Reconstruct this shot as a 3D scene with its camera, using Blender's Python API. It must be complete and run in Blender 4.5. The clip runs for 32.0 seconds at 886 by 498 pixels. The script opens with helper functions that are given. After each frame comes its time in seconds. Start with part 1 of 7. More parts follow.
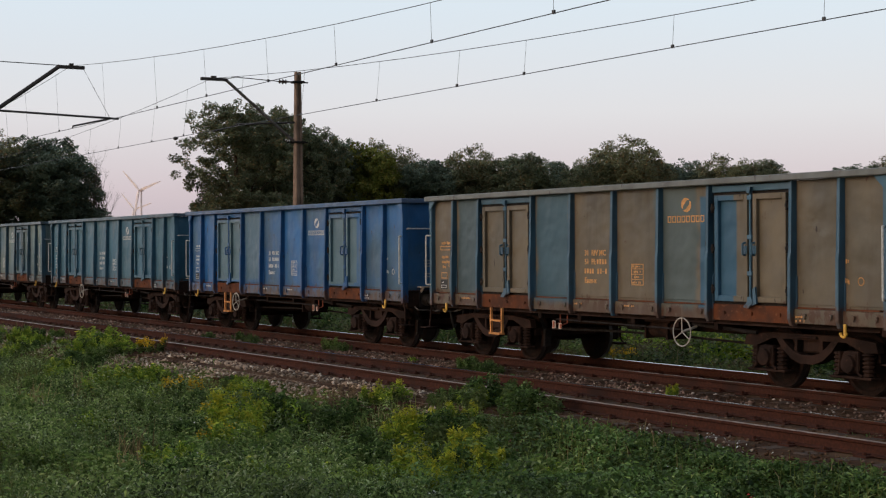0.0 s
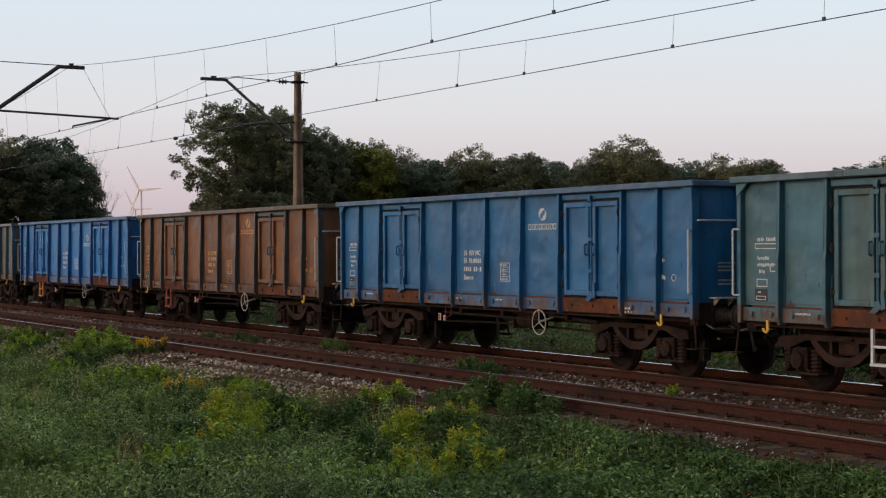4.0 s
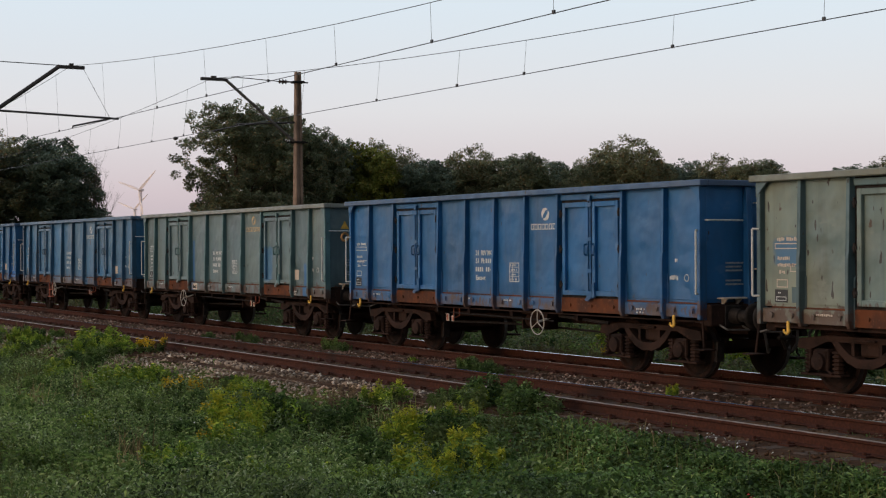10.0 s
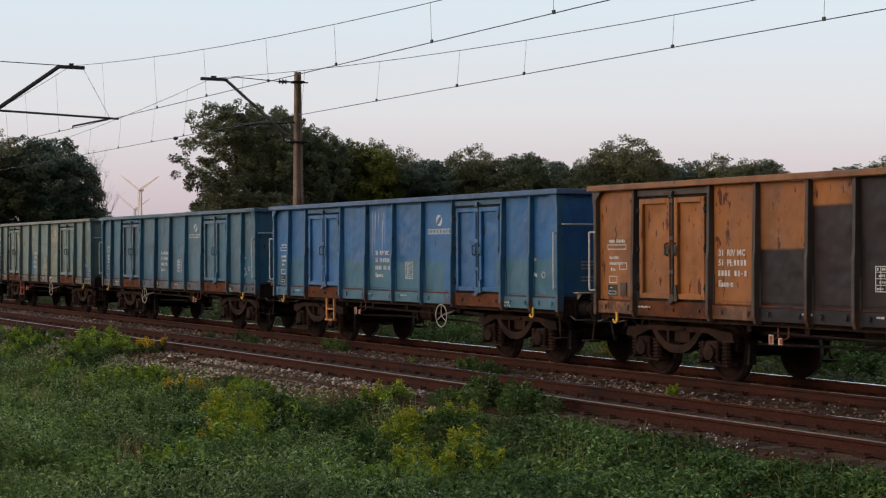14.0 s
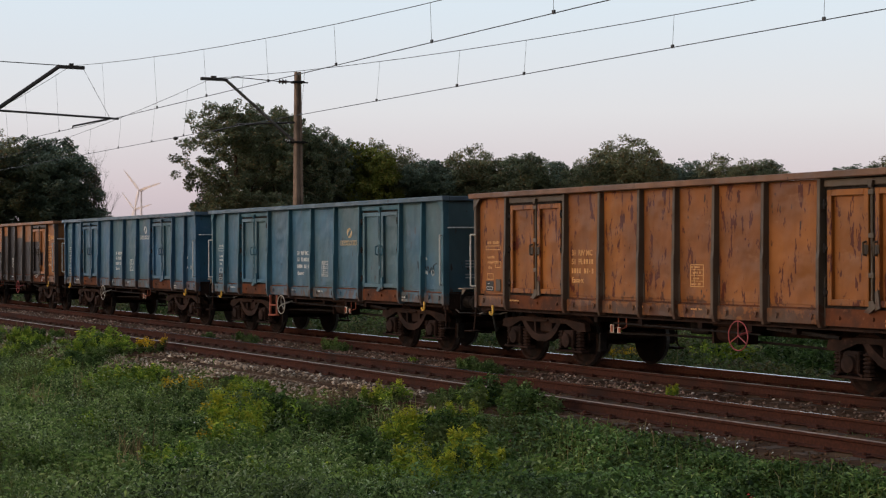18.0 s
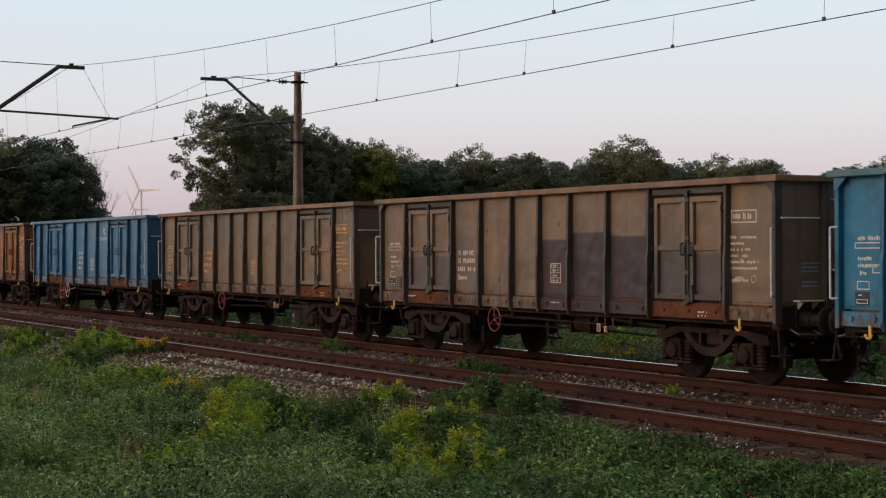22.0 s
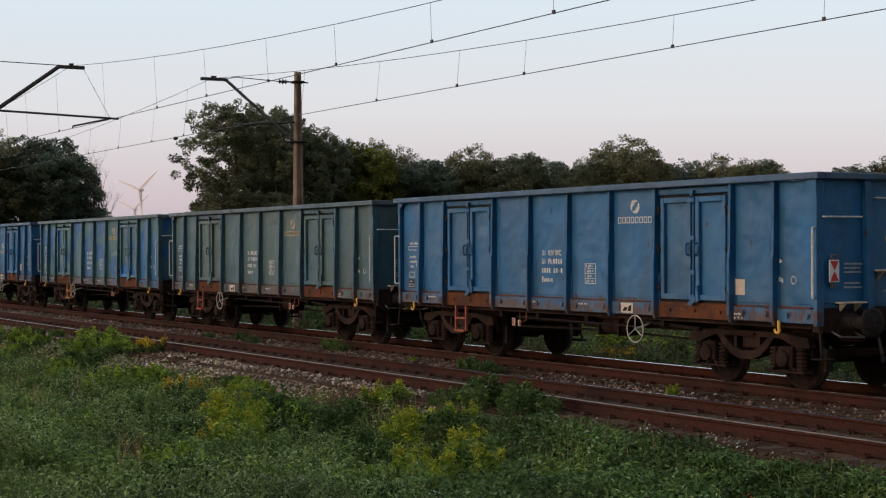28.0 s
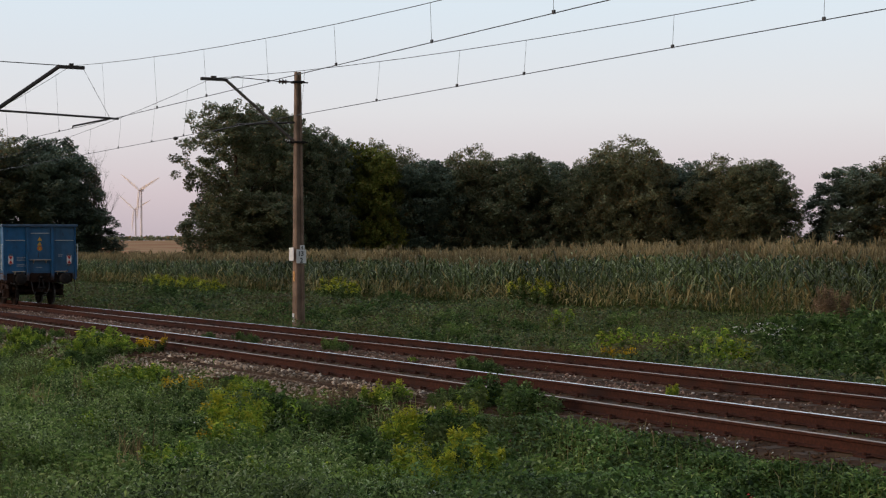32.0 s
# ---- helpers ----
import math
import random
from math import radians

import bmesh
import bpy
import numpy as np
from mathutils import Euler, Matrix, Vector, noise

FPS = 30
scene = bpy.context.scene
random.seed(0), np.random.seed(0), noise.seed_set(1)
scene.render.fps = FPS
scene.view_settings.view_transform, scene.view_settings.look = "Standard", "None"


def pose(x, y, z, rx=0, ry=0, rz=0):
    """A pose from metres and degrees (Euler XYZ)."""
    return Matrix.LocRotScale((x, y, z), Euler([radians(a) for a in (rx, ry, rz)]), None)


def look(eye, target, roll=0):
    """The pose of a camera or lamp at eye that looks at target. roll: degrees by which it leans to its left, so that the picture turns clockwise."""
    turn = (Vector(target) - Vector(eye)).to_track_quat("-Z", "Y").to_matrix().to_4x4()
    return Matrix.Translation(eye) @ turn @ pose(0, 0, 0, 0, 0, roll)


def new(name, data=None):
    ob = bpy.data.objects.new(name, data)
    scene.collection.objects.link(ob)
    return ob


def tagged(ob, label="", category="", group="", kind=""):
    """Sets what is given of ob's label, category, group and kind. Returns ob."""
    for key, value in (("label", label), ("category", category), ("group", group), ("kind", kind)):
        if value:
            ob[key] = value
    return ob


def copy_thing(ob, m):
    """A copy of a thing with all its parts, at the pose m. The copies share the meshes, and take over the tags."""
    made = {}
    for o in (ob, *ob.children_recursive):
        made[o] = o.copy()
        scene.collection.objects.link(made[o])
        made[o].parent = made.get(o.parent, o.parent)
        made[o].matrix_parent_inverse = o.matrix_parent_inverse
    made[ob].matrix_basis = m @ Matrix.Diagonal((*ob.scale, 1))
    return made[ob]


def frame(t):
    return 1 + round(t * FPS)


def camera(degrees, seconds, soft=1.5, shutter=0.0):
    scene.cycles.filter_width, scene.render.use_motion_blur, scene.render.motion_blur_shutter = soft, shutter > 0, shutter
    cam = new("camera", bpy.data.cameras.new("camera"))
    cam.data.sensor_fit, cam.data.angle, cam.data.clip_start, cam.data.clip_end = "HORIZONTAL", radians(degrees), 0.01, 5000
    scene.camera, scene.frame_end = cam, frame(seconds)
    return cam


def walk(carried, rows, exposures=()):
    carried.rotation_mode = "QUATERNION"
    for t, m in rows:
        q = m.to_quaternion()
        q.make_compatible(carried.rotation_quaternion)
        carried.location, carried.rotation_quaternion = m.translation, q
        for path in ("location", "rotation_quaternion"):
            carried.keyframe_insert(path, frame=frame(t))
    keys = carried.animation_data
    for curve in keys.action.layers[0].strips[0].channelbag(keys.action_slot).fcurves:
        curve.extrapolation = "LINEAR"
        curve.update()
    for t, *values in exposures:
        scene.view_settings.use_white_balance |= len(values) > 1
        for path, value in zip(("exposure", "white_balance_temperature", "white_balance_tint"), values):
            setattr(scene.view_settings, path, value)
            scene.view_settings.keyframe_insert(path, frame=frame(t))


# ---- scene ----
cam = camera(30.778, 32.0, soft=1.2)
EYE = (0.0, 0.0, 2.126)
STAND = look(EYE, (-87.232, 48.893, 2.185), roll=-0.25)
walk(cam, [(0.0, STAND), (32.0, STAND)])

# plan: rails along x, rail tops at z = 0, the train runs towards -x on the far track
NEAR, FAR = 13.553, 17.366
SPEED, PITCH = 11.606, 14.07
LAST_X, LAST_T = -30.75, 28.6
CORN_Y = 41.0


# ---- light ----
def make_world():
    world = bpy.data.worlds.new("evening_sky")
    scene.world = world
    world.use_nodes = True
    nt = world.node_tree
    nt.nodes.clear()
    out = nt.nodes.new("ShaderNodeOutputWorld")
    bg = nt.nodes.new("ShaderNodeBackground")
    sky = nt.nodes.new("ShaderNodeTexSky")
    sky.sky_type = "NISHITA"
    sky.sun_disc = False
    sky.sun_elevation = radians(5)
    sky.sun_rotation = radians(190)
    sky.dust_density = 2.0
    co = nt.nodes.new("ShaderNodeTexCoord")
    sep = nt.nodes.new("ShaderNodeSeparateXYZ")
    ramp = nt.nodes.new("ShaderNodeValToRGB")
    cr = ramp.color_ramp
    stops = [(0.0, (0.54, 0.46, 0.52)), (0.035, (0.66, 0.57, 0.63)), (0.085, (0.75, 0.74, 0.79)), (0.15, (0.72, 0.80, 0.89)),
             (0.4, (0.62, 0.68, 0.76)), (1.0, (0.50, 0.56, 0.66))]
    cr.elements[0].position, cr.elements[0].color = stops[0][0], (*stops[0][1], 1)
    cr.elements[1].position, cr.elements[1].color = stops[-1][0], (*stops[-1][1], 1)
    for pos, col in stops[1:-1]:
        cr.elements.new(pos).color = (*col, 1)
    scale = nt.nodes.new("ShaderNodeMix")
    scale.data_type = "RGBA"
    scale.blend_type = "ADD"
    scale.inputs[0].default_value = 0.04
    nt.links.new(co.outputs["Generated"], sep.inputs[0])
    nt.links.new(sep.outputs[2], ramp.inputs[0])
    nt.links.new(ramp.outputs[0], scale.inputs[6])
    nt.links.new(sky.outputs[0], scale.inputs[7])
    nt.links.new(scale.outputs[2], bg.inputs[0])
    # the evening sky is dimmer away from the sunset
    dim = nt.nodes.new("ShaderNodeMapRange")
    dim.interpolation_type = "SMOOTHSTEP"
    for i, x in enumerate((-0.65, 0.75, 0.92, 0.38)):
        dim.inputs[i + 1].default_value = x
    nt.links.new(sep.outputs[0], dim.inputs[0])
    lit = nt.nodes.new("ShaderNodeMapRange")
    lit.interpolation_type = "SMOOTHSTEP"
    for i, x in enumerate((0.1, -0.55, 1.0, 1.42)):
        lit.inputs[i + 1].default_value = x
    nt.links.new(sep.outputs[1], lit.inputs[0])
    both = nt.nodes.new("ShaderNodeMath")
    both.operation = "MULTIPLY"
    nt.links.new(dim.outputs[0], both.inputs[0])
    nt.links.new(lit.outputs[0], both.inputs[1])
    # afterglow round the place where the sun goes down
    west = nt.nodes.new("ShaderNodeVectorMath")
    west.operation = "DOT_PRODUCT"
    west.inputs[1].default_value = (-0.88, -0.47, 0.0)
    nt.links.new(co.outputs["Generated"], west.inputs[0])
    glow = nt.nodes.new("ShaderNodeMapRange")
    glow.interpolation_type = "SMOOTHSTEP"
    for i, x in enumerate((0.76, 0.97, 1.0, 1.45)):
        glow.inputs[i + 1].default_value = x
    nt.links.new(west.outputs["Value"], glow.inputs[0])
    lifted = nt.nodes.new("ShaderNodeMath")
    lifted.operation = "MULTIPLY"
    nt.links.new(both.outputs[0], lifted.inputs[0])
    nt.links.new(glow.outputs[0], lifted.inputs[1])
    nt.links.new(lifted.outputs[0], bg.inputs[1])
    nt.links.new(bg.outputs[0], out.inputs[0])


make_world()
sun_data = bpy.data.lights.new("low_sun", "SUN")
sun_data.energy, sun_data.angle, sun_data.color = 1.08, radians(30), (1.0, 0.70, 0.46)
sun = new("low_sun", sun_data)
sun.matrix_world = look((-0.04, -0.99, 0.14), (0, 0, 0))


# ---- materials ----
class Nodes:
    """A small wrapper to write node graphs in a few lines."""

    def __init__(self, name):
        self.m = bpy.data.materials.new(name)
        self.m.use_nodes = True
        self.t = self.m.node_tree
        self.b = self.t.nodes["Principled BSDF"]

    def put(self, socket, v):
        if isinstance(v, bpy.types.NodeSocket):
            self.t.links.new(v, socket)
        elif isinstance(v, (tuple, list)) and len(v) == 3 and socket.type == "RGBA":
            socket.default_value = (*v, 1)
        else:
            socket.default_value = v

    def add(self, kind, out=0, **ins):
        n = self.t.nodes.new(kind)
        for k, v in ins.items():
            self.put(n.inputs[int(k[1:])] if k[0] == "i" and k[1:].isdigit() else n.inputs[k], v)
        return n.outputs[out]

    def coords(self, kind="Object"):
        return self.t.nodes.new("ShaderNodeTexCoord").outputs[kind]

    def noise(self, scale, detail=4, stretch=None, co=None, rough=0.55):
        co = co or self.coords()
        if stretch:
            co = self.add("ShaderNodeMapping", Vector=co, Scale=stretch)
        return self.add("ShaderNodeTexNoise", Vector=co, Scale=scale, Detail=detail, Roughness=rough)

    def math(self, op, a, b=0.0, clamp=False):
        n = self.t.nodes.new("ShaderNodeMath")
        n.operation, n.use_clamp = op, clamp
        self.put(n.inputs[0], a), self.put(n.inputs[1], b)
        return n.outputs[0]

    def step(self, v, lo, hi, a=0.0, b=1.0):
        n = self.t.nodes.new("ShaderNodeMapRange")
        n.interpolation_type = "SMOOTHSTEP"
        for i, x in enumerate((v, lo, hi, a, b)):
            self.put(n.inputs[i], x)
        return n.outputs[0]

    def mix(self, f, a, b, blend="MIX"):
        n = self.t.nodes.new("ShaderNodeMix")
        n.data_type, n.blend_type = "RGBA", blend
        self.put(n.inputs[0], f), self.put(n.inputs[6], a), self.put(n.inputs[7], b)
        return n.outputs[2]

    def random(self):
        return self.t.nodes.new("ShaderNodeObjectInfo").outputs["Random"]

    def island(self):
        return self.t.nodes.new("ShaderNodeNewGeometry").outputs["Random Per Island"]

    def bump(self, h, strength=0.3, dist=0.02):
        self.put(self.b.inputs["Normal"], self.add("ShaderNodeBump", Height=h, Strength=strength, Distance=dist))

    def done(self, color=None, rough=None, metal=None):
        if color is not None:
            self.put(self.b.inputs["Base Color"], color)
        if rough is not None:
            self.put(self.b.inputs["Roughness"], rough)
        if metal is not None:
            self.put(self.b.inputs["Metallic"], metal)
        return self.m


def simple(name, color, rough=0.6, metal=0.0, vary=0.25, scale=8.0, bump=0.0):
    n = Nodes(name)
    k = n.noise(scale)
    dark = tuple(c * (1 - vary) for c in color)
    light = tuple(min(1, c * (1 + vary)) for c in color)
    if bump:
        n.bump(k, bump)
    n.put(n.b.inputs["Specular IOR Level"], 0.5 if rough < 0.7 else 0.15)
    return n.done(n.mix(n.step(k, 0.3, 0.7), dark, light), rough, metal)


def foliage(name, dark, light, third=None, share=0.15, rough=0.6, patch=0.35, glow=0.35, gloss=0.08, withered=None, shade=0.58):
    """Leaves that vary from one to the next, and in patches of some metres."""
    n = Nodes(name)
    r = n.island()
    col = n.mix(r, dark, light)
    if third:
        col = n.mix(n.step(n.math("FRACT", n.math("MULTIPLY", r, 7.31)), 1 - share, 1 - share * 0.5), col, third)
    # patchy tone; on weeds and bank it also stands in for shaded hollows
    big = n.step(n.noise(patch, 4), 0.36, 0.64, shade, 1.28)
    col = n.mix(1.0, col, n.add("ShaderNodeCombineColor", i0=big, i1=big, i2=big), "MULTIPLY")
    if withered:
        col = n.mix(n.step(n.noise(0.22, 5, (1, 1.6, 1)), 0.46, 0.62, 0, 0.75), col, withered)
    n.put(n.b.inputs["Specular IOR Level"], gloss)
    n.done(col, rough)
    if glow:
        tr = n.add("ShaderNodeBsdfTranslucent", Color=col)
        mixed = n.add("ShaderNodeMixShader", i0=glow, i1=n.b.outputs[0], i2=tr)
        n.t.links.new(mixed, n.t.nodes["Material Output"].inputs[0])
    return n.m


def make_ground():
    n = Nodes("earth_and_grass")
    k, f = n.noise(0.35, 5), n.noise(9, 6)
    a = n.mix(n.step(k, 0.35, 0.65), (0.040, 0.055, 0.014), (0.075, 0.085, 0.022))
    a = n.mix(n.step(f, 0.4, 0.75), a, (0.085, 0.072, 0.032))
    sep = n.t.nodes.new("ShaderNodeSeparateXYZ")
    n.put(sep.inputs[0], n.coords())
    far = n.mix(n.step(n.noise(0.012, 3, (1, 3, 1)), 0.4, 0.6), (0.36, 0.20, 0.12), (0.42, 0.27, 0.16))
    r = n.math("ADD", n.math("MULTIPLY", sep.outputs[1], 1.0), n.math("MULTIPLY", sep.outputs[0], -0.55))
    a = n.mix(n.step(r, 165, 175), a, far)
    n.bump(f, 0.6, 0.05)
    n.put(n.b.inputs["Specular IOR Level"], 0.0)
    return n.done(a, 0.95)


def make_ballast(name, island):
    n = Nodes(name)
    r = n.island() if island else n.add("ShaderNodeTexVoronoi", 1, Scale=17.0)
    if not island:
        sepc = n.t.nodes.new("ShaderNodeSeparateColor")
        n.put(sepc.inputs[0], r)
        r = sepc.outputs[0]
    col = n.mix(r, (0.055, 0.028, 0.016), (0.145, 0.088, 0.054))
    col = n.mix(n.step(r, 0.9, 0.97), col, (0.24, 0.19, 0.155))
    col = n.mix(n.step(n.noise(0.9, 4), 0.42, 0.7), col, (0.042, 0.023, 0.015))
    n.put(n.b.inputs["Specular IOR Level"], 0.05)
    if not island:
        n.bump(n.add("ShaderNodeTexVoronoi", 0, Scale=17.0), 1.0, 0.05)
    return n.done(col, 0.9)


def make_rail_rust():
    n = Nodes("rusted_rail_steel")
    k = n.noise(25, 6)
    col = n.mix(n.step(k, 0.35, 0.7), (0.042, 0.016, 0.011), (0.074, 0.027, 0.017))
    col = n.mix(n.step(n.noise(1.3, 3), 0.5, 0.75), col, (0.034, 0.017, 0.013))
    n.bump(k, 0.3, 0.005)
    n.put(n.b.inputs["Specular IOR Level"], 0.1)
    return n.done(col, 0.9)


def make_polished():
    n = Nodes("polished_rail_head")
    col = n.mix(n.step(n.noise(3, 3, (0.2, 6, 1)), 0.35, 0.65), (0.72, 0.72, 0.74), (0.90, 0.90, 0.92))
    return n.done(col, 0.14, 1.0)


M_DULLHEAD = simple("dull_rail_head", (0.34, 0.26, 0.22), 0.38, 0.6, vary=0.3, scale=4)
M_GROUND = make_ground()
M_BALLAST, M_STONE = make_ballast("ballast_bed", False), make_ballast("ballast_stone", True)
M_RAIL, M_HEAD = make_rail_rust(), make_polished()
M_PALESTONE = foliage("pale_ballast_stone", (0.15, 0.10, 0.068), (0.46, 0.35, 0.265), (0.62, 0.55, 0.47), 0.14, 0.9, 0.8, 0.0)
M_REDSTONE = foliage("reddish_ballast_stone", (0.10, 0.055, 0.040), (0.33, 0.215, 0.165), (0.50, 0.42, 0.36), 0.12, 0.9, 0.8, 0.0)
M_SLEEPER = simple("weathered_sleeper", (0.075, 0.050, 0.038), 0.9, vary=0.4, scale=14, bump=0.4)
M_IRON = simple("dark_iron", (0.024, 0.020, 0.019), 0.75, 0.2, vary=0.4, scale=10, bump=0.15)
M_CONCRETE = simple("weathered_concrete", (0.21, 0.145, 0.108), 0.9, vary=0.28, scale=2.2, bump=0.3)
M_GALV = simple("galvanised_steel", (0.14, 0.125, 0.115), 0.6, 0.4, vary=0.3, scale=9)
M_ARM = simple("dark_arm_steel", (0.055, 0.045, 0.042), 0.6, 0.3, vary=0.3, scale=9)
M_WIRE = simple("copper_wire", (0.045, 0.042, 0.045), 0.55, 0.4, vary=0.1)
M_INSUL = simple("brown_porcelain", (0.035, 0.020, 0.016), 0.25, vary=0.1)
M_PLATE = simple("white_enamel", (0.70, 0.70, 0.70), 0.5, vary=0.06, scale=5)
M_BLACK = simple("black_paint", (0.02, 0.02, 0.022), 0.6, vary=0.1)
M_YELLOW = simple("yellow_paint", (0.62, 0.36, 0.05), 0.6, vary=0.25, scale=12)
M_WHITE = simple("white_marking", (0.54, 0.55, 0.54), 0.7, vary=0.18, scale=20)
M_ORANGE = simple("faded_orange_marking", (0.60, 0.32, 0.13), 0.7, vary=0.2, scale=20)
M_FADED = simple("faded_cream_marking", (0.50, 0.37, 0.21), 0.7, vary=0.25, scale=12)
M_RED = simple("red_paint", (0.50, 0.035, 0.03), 0.6, vary=0.15)
M_TURBINE = simple("white_tower_coat", (0.82, 0.75, 0.77), 0.6, vary=0.03, scale=0.05)
M_BARK = simple("brown_bark", (0.085, 0.062, 0.045), 0.95, vary=0.4, scale=3, bump=0.6)
M_DEADWOOD = simple("bleached_dead_wood", (0.20, 0.165, 0.15), 0.9, vary=0.25, scale=2)
# crown leaf tones are lifted to stand in for distance haze
M_CROWN = [foliage("oak_leaves", (0.115, 0.140, 0.088), (0.235, 0.265, 0.150), (0.30, 0.22, 0.115), 0.2, 0.55, patch=0.5, glow=0.4, gloss=0.25),
           foliage("maple_leaves", (0.150, 0.168, 0.098), (0.280, 0.285, 0.155), (0.31, 0.205, 0.095), 0.22, 0.55, patch=0.5, glow=0.4, gloss=0.25),
           foliage("linden_leaves", (0.110, 0.150, 0.112), (0.220, 0.265, 0.180), (0.28, 0.25, 0.14), 0.12, 0.55, patch=0.5, glow=0.4, gloss=0.25),
           foliage("yellowing_leaves", (0.13, 0.155, 0.040), (0.30, 0.31, 0.070), (0.36, 0.27, 0.065), 0.22)]
# very dark and pale leaf tones paint in the gaps and highlights of the corn
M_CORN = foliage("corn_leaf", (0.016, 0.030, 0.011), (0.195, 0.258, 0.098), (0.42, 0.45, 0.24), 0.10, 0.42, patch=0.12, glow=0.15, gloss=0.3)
M_CORN_DRY = foliage("dry_corn_leaf", (0.27, 0.215, 0.09), (0.52, 0.43, 0.21), patch=0.1, glow=0.2)
M_TASSEL = foliage("corn_tassel", (0.20, 0.155, 0.078), (0.39, 0.31, 0.175), patch=0.3)
# meadow and bank: darkest leaf tones paint in shaded gaps, pale ones highlights
M_WEED = foliage("weed_leaves", (0.032, 0.060, 0.018), (0.320, 0.425, 0.135), (0.44, 0.50, 0.26), 0.12, 0.5, patch=0.9, gloss=0.12, shade=0.42)
M_STALK = foliage("stalk_leaves", (0.075, 0.14, 0.034), (0.25, 0.36, 0.10), (0.36, 0.42, 0.16), 0.2, 0.5, patch=0.7, gloss=0.12)
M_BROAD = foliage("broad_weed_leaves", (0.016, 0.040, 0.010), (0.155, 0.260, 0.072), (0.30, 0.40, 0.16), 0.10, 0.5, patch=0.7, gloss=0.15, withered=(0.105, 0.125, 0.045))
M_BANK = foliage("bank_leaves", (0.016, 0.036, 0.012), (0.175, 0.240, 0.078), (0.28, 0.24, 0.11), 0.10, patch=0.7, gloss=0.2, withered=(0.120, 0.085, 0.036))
M_BLADE = foliage("grass_blades", (0.090, 0.125, 0.030), (0.19, 0.215, 0.065), (0.34, 0.27, 0.15), 0.12, patch=0.4)
M_GOLDLEAF = foliage("goldenrod_leaves", (0.115, 0.205, 0.028), (0.31, 0.43, 0.062), (0.52, 0.57, 0.085), 0.25, patch=1.2)
M_GOLDTOP = foliage("yellow_green_shoots", (0.19, 0.30, 0.036), (0.42, 0.51, 0.070), (0.62, 0.60, 0.07), 0.2, patch=2.0)
M_GOLD = foliage("goldenrod_flowers", (0.46, 0.48, 0.038), (0.66, 0.65, 0.07), patch=2.0)
M_GOLDORANGE = foliage("fading_goldenrod_flowers", (0.58, 0.38, 0.020), (0.78, 0.52, 0.030), patch=2.0)
M_DRYBLADE = foliage("dry_grass_blades", (0.22, 0.16, 0.075), (0.42, 0.33, 0.17), patch=0.6)
M_DRYWEED = foliage("withered_brown_leaves", (0.16, 0.105, 0.068), (0.36, 0.26, 0.17), patch=0.8)
M_POPPY = simple("red_flower_heads", (0.45, 0.035, 0.035), 0.8, vary=0.15)
M_STEM = simple("green_stem", (0.07, 0.10, 0.03), 0.8)
M_WHITEFLOWER = simple("white_flower_heads", (0.62, 0.62, 0.58), 0.8, vary=0.1)


